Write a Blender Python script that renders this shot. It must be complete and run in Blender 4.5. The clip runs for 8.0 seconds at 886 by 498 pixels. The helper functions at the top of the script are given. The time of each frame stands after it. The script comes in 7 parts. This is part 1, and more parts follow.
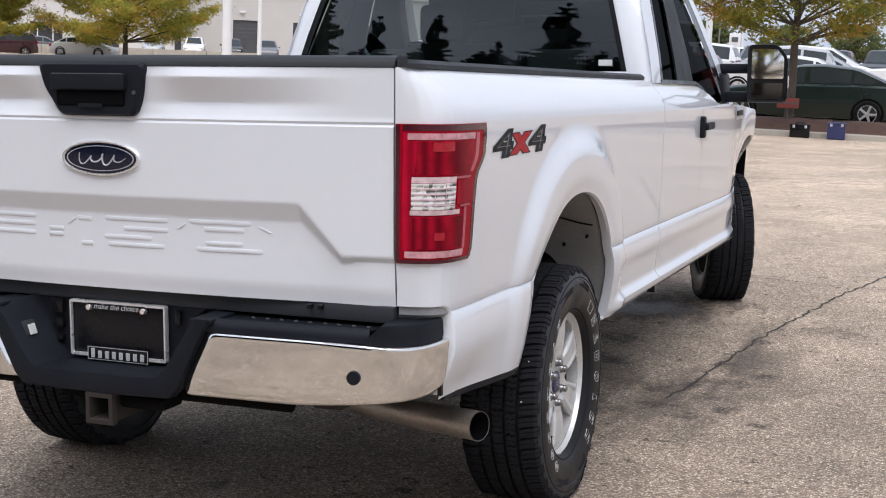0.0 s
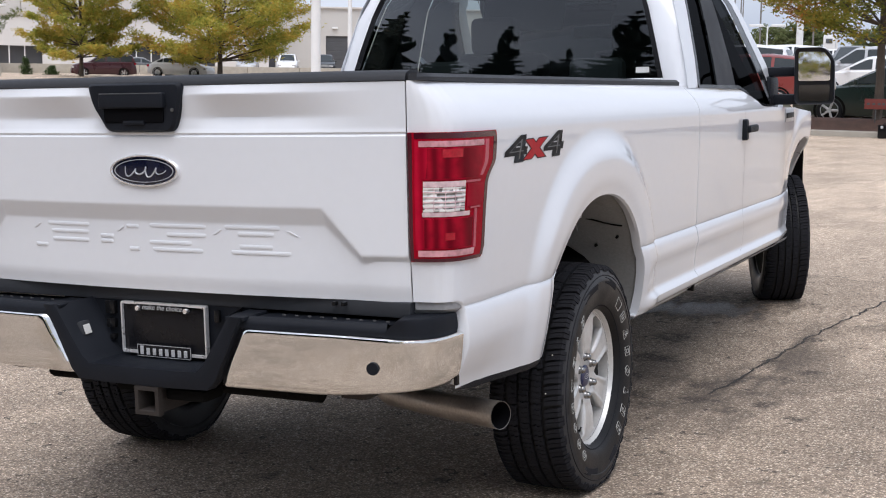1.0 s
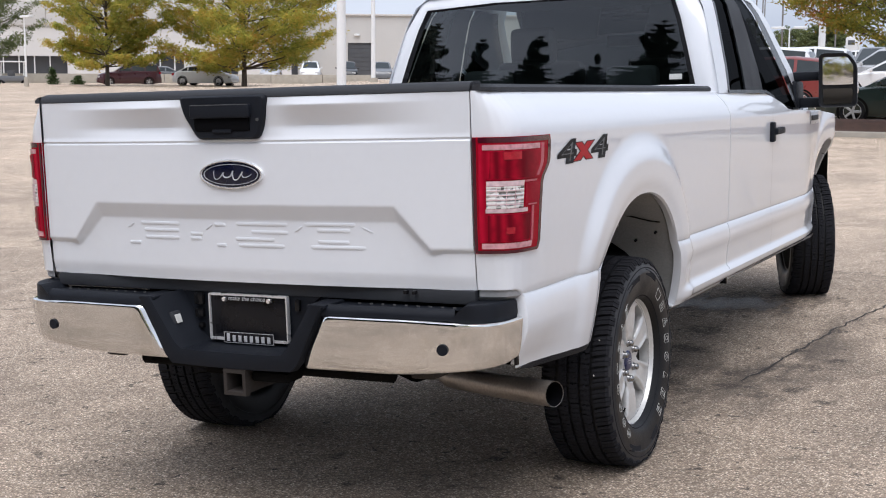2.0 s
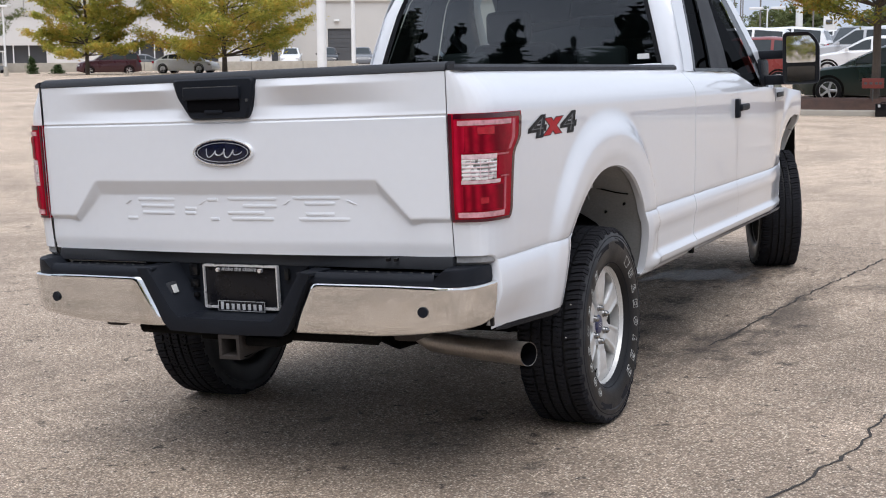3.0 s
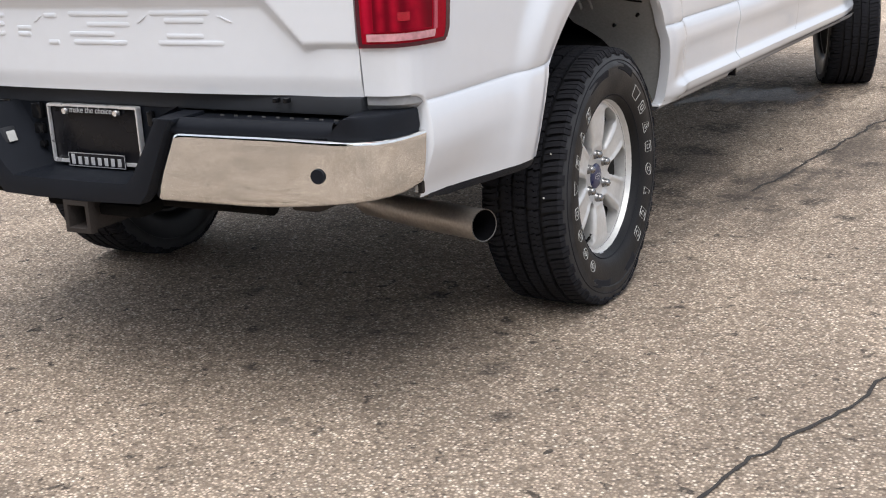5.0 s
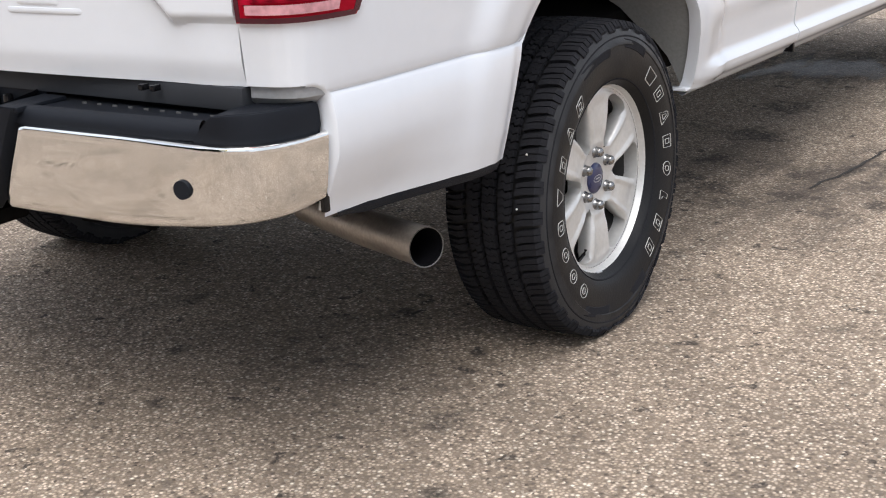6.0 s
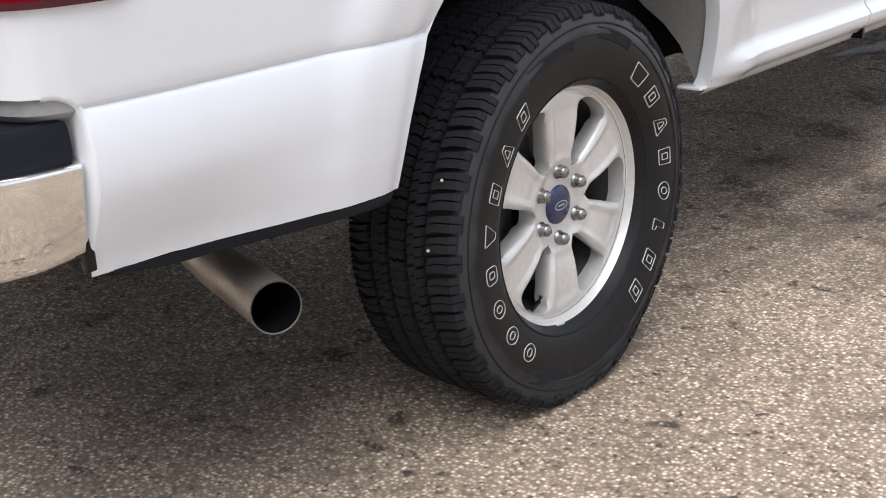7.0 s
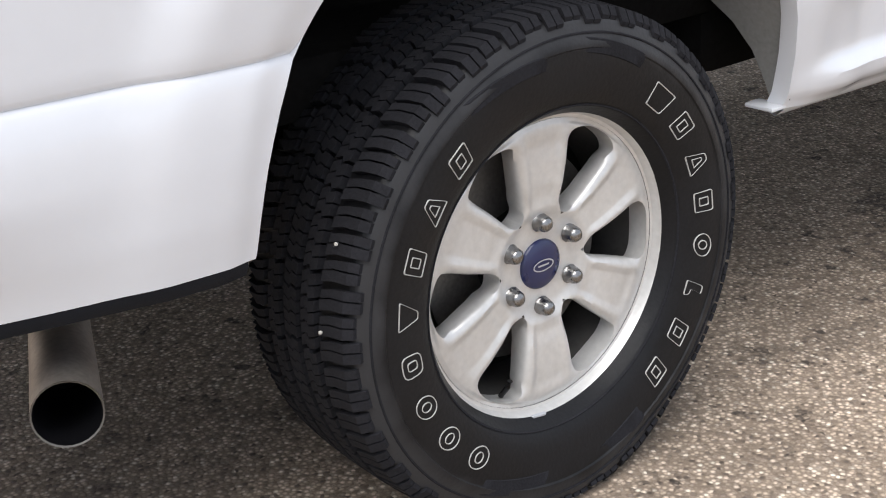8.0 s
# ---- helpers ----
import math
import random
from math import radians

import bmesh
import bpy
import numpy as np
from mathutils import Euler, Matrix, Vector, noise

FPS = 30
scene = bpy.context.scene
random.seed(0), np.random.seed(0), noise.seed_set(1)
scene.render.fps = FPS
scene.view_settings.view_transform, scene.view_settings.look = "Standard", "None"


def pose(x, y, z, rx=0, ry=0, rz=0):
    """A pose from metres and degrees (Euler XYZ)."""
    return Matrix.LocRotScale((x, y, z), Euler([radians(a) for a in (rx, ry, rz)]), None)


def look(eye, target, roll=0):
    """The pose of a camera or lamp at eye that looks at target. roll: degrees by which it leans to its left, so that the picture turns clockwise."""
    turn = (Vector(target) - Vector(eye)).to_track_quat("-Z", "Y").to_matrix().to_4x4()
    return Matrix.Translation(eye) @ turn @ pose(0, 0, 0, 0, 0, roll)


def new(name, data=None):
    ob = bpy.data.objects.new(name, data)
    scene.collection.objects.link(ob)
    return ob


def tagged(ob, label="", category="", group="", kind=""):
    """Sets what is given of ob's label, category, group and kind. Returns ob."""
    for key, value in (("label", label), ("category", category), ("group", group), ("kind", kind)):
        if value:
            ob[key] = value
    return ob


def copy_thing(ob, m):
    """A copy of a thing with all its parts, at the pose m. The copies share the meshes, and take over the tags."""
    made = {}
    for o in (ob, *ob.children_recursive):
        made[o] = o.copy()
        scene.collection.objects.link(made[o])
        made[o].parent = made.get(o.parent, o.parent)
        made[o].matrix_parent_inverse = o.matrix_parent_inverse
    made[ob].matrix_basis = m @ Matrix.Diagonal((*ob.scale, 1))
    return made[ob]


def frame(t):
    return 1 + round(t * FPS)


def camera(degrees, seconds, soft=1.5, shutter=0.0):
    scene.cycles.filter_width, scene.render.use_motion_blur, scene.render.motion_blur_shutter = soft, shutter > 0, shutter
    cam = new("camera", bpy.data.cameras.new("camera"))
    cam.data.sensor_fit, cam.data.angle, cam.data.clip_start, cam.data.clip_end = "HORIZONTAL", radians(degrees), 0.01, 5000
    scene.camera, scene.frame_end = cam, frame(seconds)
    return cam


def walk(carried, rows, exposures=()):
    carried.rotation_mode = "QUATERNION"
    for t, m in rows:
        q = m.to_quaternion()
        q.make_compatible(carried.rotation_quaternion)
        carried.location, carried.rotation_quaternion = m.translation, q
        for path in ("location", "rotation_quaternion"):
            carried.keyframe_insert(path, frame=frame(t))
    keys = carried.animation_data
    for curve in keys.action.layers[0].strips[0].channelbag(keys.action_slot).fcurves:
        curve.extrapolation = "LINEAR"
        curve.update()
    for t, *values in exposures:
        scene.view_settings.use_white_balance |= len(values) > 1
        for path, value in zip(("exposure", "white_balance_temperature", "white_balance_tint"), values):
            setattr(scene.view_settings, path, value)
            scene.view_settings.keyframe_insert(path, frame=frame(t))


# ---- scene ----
cam = camera(37.31, 8.0, 1.1)

PATH = [
    (0, (2.093, -2.966, 1.511), (1.388, -1.141, 1.228), 2.52),
    (0.5, (2.202, -2.949, 1.51), (1.418, -1.156, 1.233), 1.65),
    (1, (2.397, -3.11, 1.522), (1.558, -1.341, 1.251), 0.94),
    (1.5, (2.444, -3.291, 1.526), (1.577, -1.534, 1.264), 0.4),
    (1.7, (2.44, -3.383, 1.539), (1.568, -1.629, 1.277), 0.36),
    (3, (2.607, -3.786, 1.528), (1.761, -2.022, 1.242), -0.41),
    (3.5, (2.573, -3.658, 1.506), (1.729, -1.901, 1.177), -1.09),
    (4, (2.447, -3.33, 1.489), (1.607, -1.59, 1.073), -1.67),
    (4.5, (2.453, -2.902, 1.448), (1.582, -1.202, 0.941), -1.29),
    (4.7, (2.442, -2.731, 1.443), (1.552, -1.05, 0.904), -1.14),
    (5.8, (2.382, -1.828, 1.359), (1.371, -0.251, 0.731), -0.97),
    (6, (2.364, -1.653, 1.359), (1.326, -0.097, 0.718), -0.72),
    (6.5, (2.278, -1.215, 1.332), (1.176, 0.281, 0.66), -0.37),
    (7, (2.3, -0.788, 1.294), (1.118, 0.627, 0.584), -0.35),
    (7.5, (2.286, -0.375, 1.272), (1.002, 0.922, 0.515), -0.5),
    (8, (2.239, 0.007, 1.278), (0.818, 1.122, 0.475), -1.53),
]
walk(cam, [(t, look(eye, target, roll)) for t, eye, target, roll in PATH], [(0, -0.12, 6280, 13), (3.0, -0.13, 6200, 12), (4.5, 0.02, 6370, 11), (6, 0.19, 6450, 11), (8, 0.33, 6500, 11)])

# ---- light ----
world = bpy.data.worlds.new("overcast_sky")
scene.world = world
world.use_nodes = True
wn = world.node_tree.nodes
wl = world.node_tree.links
wn.clear()
w_out = wn.new("ShaderNodeOutputWorld")
w_bg = wn.new("ShaderNodeBackground")
w_sky = wn.new("ShaderNodeTexSky")
w_sky.sky_type = 'NISHITA'
w_sky.sun_disc = False
w_sky.sun_elevation = radians(63)
w_sky.sun_rotation = radians(200)
w_sky.air_density = 1.2
w_sky.dust_density = 3.0
w_hs = wn.new("ShaderNodeHueSaturation")
w_hs.inputs["Saturation"].default_value = 0.35
w_mix = wn.new("ShaderNodeMixRGB")
w_mix.inputs[0].default_value = 0.65
w_mix.inputs[2].default_value = (8.5, 9.2, 10.3, 1)
w_tc = wn.new("ShaderNodeTexCoord")
w_map = wn.new("ShaderNodeMapping")
w_map.inputs["Scale"].default_value = (1.0, 1.0, 3.0)
w_noise = wn.new("ShaderNodeTexNoise")
w_noise.inputs["Scale"].default_value = 2.2
w_noise.inputs["Detail"].default_value = 6
w_ramp = wn.new("ShaderNodeValToRGB")
w_ramp.color_ramp.elements[0].position = 0.35
w_ramp.color_ramp.elements[0].color = (0.74, 0.76, 0.80, 1)
w_ramp.color_ramp.elements[1].position = 0.68
w_ramp.color_ramp.elements[1].color = (1.12, 1.12, 1.12, 1)
w_mul = wn.new("ShaderNodeMixRGB")
w_mul.blend_type = 'MULTIPLY'
w_mul.inputs[0].default_value = 1.0
w_lift = wn.new("ShaderNodeVectorMath")
w_lift.operation = 'MAXIMUM'
w_lift.inputs[1].default_value = (-1.0, -1.0, 0.05)
wl.new(w_tc.outputs["Generated"], w_lift.inputs[0])
wl.new(w_lift.outputs[0], w_sky.inputs[0])
wl.new(w_sky.outputs[0], w_hs.inputs["Color"])
wl.new(w_hs.outputs[0], w_mix.inputs[1])
wl.new(w_tc.outputs["Generated"], w_map.inputs[0])
wl.new(w_map.outputs[0], w_noise.inputs["Vector"])
wl.new(w_noise.outputs[0], w_ramp.inputs[0])
wl.new(w_mix.outputs[0], w_mul.inputs[1])
wl.new(w_ramp.outputs[0], w_mul.inputs[2])
wl.new(w_mul.outputs[0], w_bg.inputs[0])
wl.new(w_bg.outputs[0], w_out.inputs[0])
w_bg.inputs[1].default_value = 0.130

sun_data = bpy.data.lights.new("sun", 'SUN')
sun_data.energy = 2.85
sun_data.angle = radians(52)
sun_data.color = (1.0, 0.97, 0.93)
sun = new("sun", sun_data)
sun.matrix_world = look((3.2, -6.4, 17.6), (0, 2, 0))


# ---- materials ----
def nodes_of(name):
    m = bpy.data.materials.new(name)
    m.use_nodes = True
    return m, m.node_tree.nodes, m.node_tree.links, m.node_tree.nodes["Principled BSDF"]


def surface(name, color, rough=0.5, metal=0.0, vary=0.12, scale=8.0, fine=120.0, bump=0.0, coat=0.0, rough_vary=0.1, random_tint=0.0, spec=0.5, coat_ior=1.5):
    """A plain material with two scales of variation in colour and gloss, and a fine relief."""
    m, n, l, b = nodes_of(name)
    tc = n.new("ShaderNodeTexCoord")
    big = n.new("ShaderNodeTexNoise")
    big.inputs["Scale"].default_value = scale
    big.inputs["Detail"].default_value = 5
    small = n.new("ShaderNodeTexNoise")
    small.inputs["Scale"].default_value = fine
    small.inputs["Detail"].default_value = 3
    l.new(tc.outputs["Object"], big.inputs["Vector"])
    l.new(tc.outputs["Object"], small.inputs["Vector"])
    add = n.new("ShaderNodeMath")
    add.operation = 'ADD'
    l.new(big.outputs[0], add.inputs[0])
    l.new(small.outputs[0], add.inputs[1])
    mr = n.new("ShaderNodeMapRange")
    mr.inputs[1].default_value, mr.inputs[2].default_value = 0.6, 1.4
    mr.inputs[3].default_value, mr.inputs[4].default_value = 1 - vary, 1 + vary
    l.new(add.outputs[0], mr.inputs[0])
    mix = n.new("ShaderNodeMixRGB")
    mix.blend_type = 'MULTIPLY'
    mix.inputs[0].default_value = 1
    mix.inputs[1].default_value = (*color, 1)
    l.new(mr.outputs[0], mix.inputs[2])
    last = mix
    if random_tint:
        oi = n.new("ShaderNodeObjectInfo")
        r2 = n.new("ShaderNodeMapRange")
        r2.inputs[3].default_value, r2.inputs[4].default_value = 1 - random_tint, 1 + random_tint
        l.new(oi.outputs["Random"], r2.inputs[0])
        last = n.new("ShaderNodeMixRGB")
        last.blend_type = 'MULTIPLY'
        last.inputs[0].default_value = 1
        l.new(mix.outputs[0], last.inputs[1])
        l.new(r2.outputs[0], last.inputs[2])
    l.new(last.outputs[0], b.inputs["Base Color"])
    rr = n.new("ShaderNodeMapRange")
    rr.inputs[1].default_value, rr.inputs[2].default_value = 0.3, 0.7
    rr.inputs[3].default_value, rr.inputs[4].default_value = max(0.02, rough - rough_vary), min(1, rough + rough_vary)
    l.new(big.outputs[0], rr.inputs[0])
    l.new(rr.outputs[0], b.inputs["Roughness"])
    b.inputs["Metallic"].default_value = metal
    b.inputs["Coat Weight"].default_value = coat
    b.inputs["Coat Roughness"].default_value = 0.03
    b.inputs["Coat IOR"].default_value = coat_ior
    b.inputs["Specular IOR Level"].default_value = spec
    if bump:
        bp = n.new("ShaderNodeBump")
        bp.inputs["Strength"].default_value = bump
        bp.inputs["Distance"].default_value = 0.002
        l.new(small.outputs[0], bp.inputs["Height"])
        l.new(bp.outputs[0], b.inputs["Normal"])
    return m


WHITE = surface("white_car_paint", (0.68, 0.696, 0.728), 0.38, 0, 0.015, 1.5, 30, 0, 1.0, 0.05, 0, 0.5, 1.52)
BLACK_TRIM = surface("black_textured_plastic", (0.0095, 0.0112, 0.0155), 0.5, 0, 0.25, 6, 900, 0.25, 0, 0.1, 0, 0.15)
DARK_TRIM = surface("grey_rail_plastic", (0.034, 0.036, 0.041), 0.6, 0, 0.2, 5, 700, 0.3, 0, 0.1, 0, 0.22)
RIB_GREY = surface("grey_and_highlight_plastic", (0.075, 0.075, 0.075), 0.4, 0, 0.3, 40, 300, 0)
GLOSS_BLACK = surface("gloss_black_plastic", (0.008, 0.008, 0.009), 0.2, 0, 0.1, 5, 80, 0, 0, 0.1, 0, 0.25)
RUBBER = surface("tyre_rubber", (0.009, 0.009, 0.010), 0.5, 0, 0.3, 9, 160, 0.25, 0, 0.1, 0, 0.14)
TREAD = surface("tread_rubber", (0.019, 0.019, 0.022), 0.9, 0, 0.35, 14, 220, 0.4, 0, 0.1, 0, 0.12)


def dusty_rubber():
    """Sidewall rubber: black and clean inside, greyer with road dust towards the shoulder."""
    m = surface("dusty_sidewall_rubber", (0.010, 0.010, 0.011), 0.42, 0, 0.3, 9, 160, 0.25, 0, 0.1, 0, 0.20)
    n, l = m.node_tree.nodes, m.node_tree.links
    b = n["Principled BSDF"]
    src = b.inputs["Base Color"].links[0].from_socket
    tc = n.new("ShaderNodeTexCoord")
    fl = n.new("ShaderNodeVectorMath")
    fl.operation = 'MULTIPLY'
    fl.inputs[1].default_value = (0, 1, 1)
    ln = n.new("ShaderNodeVectorMath")
    ln.operation = 'LENGTH'
    l.new(tc.outputs["Object"], fl.inputs[0])
    l.new(fl.outputs[0], ln.inputs[0])
    ns = n.new("ShaderNodeTexNoise")
    ns.inputs["Scale"].default_value = 14
    ns.inputs["Detail"].default_value = 6
    l.new(tc.outputs["Object"], ns.inputs["Vector"])
    sm = n.new("ShaderNodeMath")
    sm.operation = 'MULTIPLY_ADD'
    sm.inputs[1].default_value = 0.05
    l.new(ns.outputs[0], sm.inputs[0])
    l.new(ln.outputs["Value"], sm.inputs[2])
    mr = n.new("ShaderNodeMapRange")
    mr.inputs[1].default_value, mr.inputs[2].default_value, mr.inputs[3].default_value, mr.inputs[4].default_value = 0.362, 0.385, 0.0, 0.9
    l.new(sm.outputs[0], mr.inputs[0])
    end = n.new("ShaderNodeMapRange")
    end.inputs[1].default_value, end.inputs[2].default_value, end.inputs[3].default_value, end.inputs[4].default_value = 0.380, 0.3855, 1.0, 0.0
    l.new(ln.outputs["Value"], end.inputs[0])
    both = n.new("ShaderNodeMath")
    both.operation = 'MULTIPLY'
    l.new(mr.outputs[0], both.inputs[0])
    l.new(end.outputs[0], both.inputs[1])
    mx = n.new("ShaderNodeMixRGB")
    mx.inputs[2].default_value = (0.038, 0.038, 0.040, 1)
    l.new(both.outputs[0], mx.inputs[0])
    l.new(src, mx.inputs[1])
    l.new(mx.outputs[0], b.inputs["Base Color"])
    return m


SIDEWALL = dusty_rubber()
ALLOY = surface("silver_alloy_paint", (0.64, 0.63, 0.61), 0.40, 0.40, 0.10, 7, 90, 0, 0.4, 0.08)
# dark barrel colour: the shade behind the spokes is put into it
BARREL = surface("shaded_barrel_dark", (0.05, 0.047, 0.044), 0.6, 0.3, 0.3, 9, 90, 0)
STEEL_NUT = surface("lug_steel", (0.27, 0.265, 0.26), 0.24, 1.0, 0.15, 30, 200, 0)
CAP_BLUE = surface("cap_blue", (0.012, 0.018, 0.075), 0.3, 0, 0.1, 20, 200, 0, 0.4)
EMBLEM_BLUE = surface("emblem_blue", (0.003, 0.005, 0.020), 0.25, 0, 0.1, 20, 200, 0, 0.2)
BRIGHT = surface("bright_chrome_edge", (0.88, 0.88, 0.89), 0.18, 0.8, 0.05, 15, 150, 0)
FRAME_METAL = surface("plate_frame_metal", (0.72, 0.72, 0.73), 0.32, 0.6, 0.1, 25, 300, 0)
PLATE_BLACK = surface("plate_insert_black", (0.007, 0.007, 0.009), 0.3, 0, 0.2, 12, 200, 0, 0, 0.1, 0, 0.3)
MARK_WHITE = surface("white_marking", (0.62, 0.62, 0.60), 0.5, 0, 0.15, 30, 300, 0)
TYRE_WHITE = surface("tyre_outline_white", (0.44, 0.44, 0.42), 0.6, 0, 0.25, 30, 300, 0)
MARK_SILVER = surface("silver_marking", (0.50, 0.51, 0.53), 0.35, 0.3, 0.1, 30, 300, 0)
DECAL_BLACK = surface("decal_black", (0.006, 0.006, 0.007), 0.5, 0, 0.2, 40, 300, 0, 0, 0.1, 0, 0.15)
DECAL_GREY = surface("decal_grey", (0.09, 0.095, 0.10), 0.4, 0, 0.2, 40, 300, 0)
DECAL_RED = surface("decal_red", (0.40, 0.010, 0.016), 0.45, 0, 0.2, 40, 300, 0, 0, 0.1, 0, 0.12)
UNDER = surface("underbody_black", (0.006, 0.0058, 0.0055), 0.9, 0, 0.4, 5, 90, 0.4, 0, 0.1, 0, 0.06)
LINER = surface("wheel_house_liner", (0.24, 0.235, 0.225), 0.75, 0, 0.18, 4, 120, 0.25)
FILLER = surface("grey_filler_panel", (0.26, 0.26, 0.265), 0.6, 0, 0.15, 7, 90, 0.1)
RUST = surface("worn_hitch_steel", (0.034, 0.028, 0.025), 0.65, 0.4, 0.35, 18, 160, 0.4)
EXHAUST = surface("exhaust_steel", (0.42, 0.375, 0.33), 0.45, 0.75, 0.25, 9, 120, 0.1, 0, 0.15)
SOOT_AND_SHADE = surface("soot_and_cup_shade", (0.005, 0.005, 0.006), 0.9, 0, 0.3, 20, 200, 0, 0, 0.1, 0, 0.04)
DISC = surface("brake_disc_steel", (0.14, 0.13, 0.12), 0.5, 0.7, 0.3, 12, 150, 0.2)
LAMP_DARK = surface("lamp_smoked_edge", (0.055, 0.003, 0.011), 0.10, 0, 0.2, 12, 120, 0, 0.3, 0.04, 0, 0.4)
LAMP_STRIP = surface("lamp_silvered_strip", (0.62, 0.44, 0.46), 0.2, 0.1, 0.35, 16, 60, 0, 0.3)
LAMP_ROSE = surface("lamp_rose_strip", (0.56, 0.27, 0.30), 0.2, 0.1, 0.45, 16, 60, 0, 0.3)
# brighter red: the glow of bulb and reflector is put into the colour
LAMP_GLOW = surface("lamp_red_glow", (0.36, 0.004, 0.018), 0.10, 0, 0.35, 40, 240, 0, 0.2)
LAMP_FRAME = surface("lamp_housing_red", (0.30, 0.003, 0.014), 0.14, 0, 0.15, 12, 120, 0, 0.0, 0.04, 0, 0.06)


def fluted_lens(name, dark, bright, scale):
    """Red lens with upright flutes over a faceted reflector."""
    m, n, l, b = nodes_of(name)
    tc = n.new("ShaderNodeTexCoord")
    wv = n.new("ShaderNodeTexWave")
    wv.bands_direction = 'X'
    wv.inputs["Scale"].default_value = scale
    wv.inputs["Distortion"].default_value = 0.8
    wv.inputs["Detail"].default_value = 2
    ns = n.new("ShaderNodeTexNoise")
    ns.inputs["Scale"].default_value = 24
    ns.inputs["Detail"].default_value = 3
    l.new(tc.outputs["Object"], wv.inputs["Vector"])
    l.new(tc.outputs["Object"], ns.inputs["Vector"])
    ml = n.new("ShaderNodeMath")
    ml.operation = 'MULTIPLY'
    l.new(wv.outputs["Fac"], ml.inputs[0])
    l.new(ns.outputs[0], ml.inputs[1])
    rp = n.new("ShaderNodeValToRGB")
    rp.color_ramp.elements[0].position, rp.color_ramp.elements[0].color = 0.02, (*dark, 1)
    rp.color_ramp.elements[1].position, rp.color_ramp.elements[1].color = 0.62, (*bright, 1)
    l.new(ml.outputs[0], rp.inputs[0])
    l.new(rp.outputs[0], b.inputs["Base Color"])
    b.inputs["Roughness"].default_value = 0.16
    b.inputs["Specular IOR Level"].default_value = 0.08
    return m


LAMP_RED = fluted_lens("lamp_lens_red", (0.26, 0.003, 0.016), (0.46, 0.006, 0.030), 10)
LAMP_DEEP = fluted_lens("lamp_lens_deep_red", (0.13, 0.002, 0.009), (0.33, 0.005, 0.020), 11)
LAMP_PINK = surface("lamp_reflector_strip", (0.44, 0.06, 0.10), 0.15, 0.1, 0.25, 22, 240, 0, 0.2)
LAMP_CLEAR = surface("lamp_reverse_lens", (0.58, 0.57, 0.56), 0.14, 0.35, 0.35, 40, 260, 0.2, 1.0)
def grid_lens():
    """Moulded clear lens: rows of small facets over a silvered back."""
    m, n, l, b = nodes_of("lamp_facet_lens")
    tc = n.new("ShaderNodeTexCoord")
    w1 = n.new("ShaderNodeTexWave")
    w1.bands_direction = 'Z'
    w1.inputs["Scale"].default_value = 26
    w1.inputs["Distortion"].default_value = 0.6
    w2 = n.new("ShaderNodeTexVoronoi")
    w2.inputs["Scale"].default_value = 55
    l.new(tc.outputs["Object"], w1.inputs["Vector"])
    l.new(tc.outputs["Object"], w2.inputs["Vector"])
    ad = n.new("ShaderNodeMath")
    ad.operation = 'MULTIPLY_ADD'
    ad.inputs[1].default_value = 0.55
    l.new(w1.outputs["Fac"], ad.inputs[0])
    sp = n.new("ShaderNodeSeparateColor")
    l.new(w2.outputs["Color"], sp.inputs[0])
    l.new(sp.outputs[0], ad.inputs[2])
    rp = n.new("ShaderNodeValToRGB")
    rp.color_ramp.elements[0].position, rp.color_ramp.elements[0].color = 0.25, (0.10, 0.095, 0.09, 1)
    rp.color_ramp.elements[1].position, rp.color_ramp.elements[1].color = 1.15, (0.88, 0.87, 0.85, 1)
    l.new(ad.outputs[0], rp.inputs[0])
    l.new(rp.outputs[0], b.inputs["Base Color"])
    b.inputs["Roughness"].default_value = 0.18
    b.inputs["Metallic"].default_value = 0.3
    b.inputs["Coat Weight"].default_value = 1.0
    bp = n.new("ShaderNodeBump")
    bp.inputs["Strength"].default_value = 0.5
    bp.inputs["Distance"].default_value = 0.003
    l.new(ad.outputs[0], bp.inputs["Height"])
    l.new(bp.outputs[0], b.inputs["Normal"])
    return m


LAMP_GRID = grid_lens()
SEAT = surface("seat_cloth_grey", (0.075, 0.078, 0.085), 0.9, 0, 0.2, 9, 400, 0.3)
CABIN = surface("cabin_lining_dark", (0.03, 0.03, 0.032), 0.9, 0, 0.2, 6, 300, 0.2)
PEBBLE = surface("stuck_stone", (0.62, 0.60, 0.55), 0.8, 0, 0.2, 20, 200, 0)


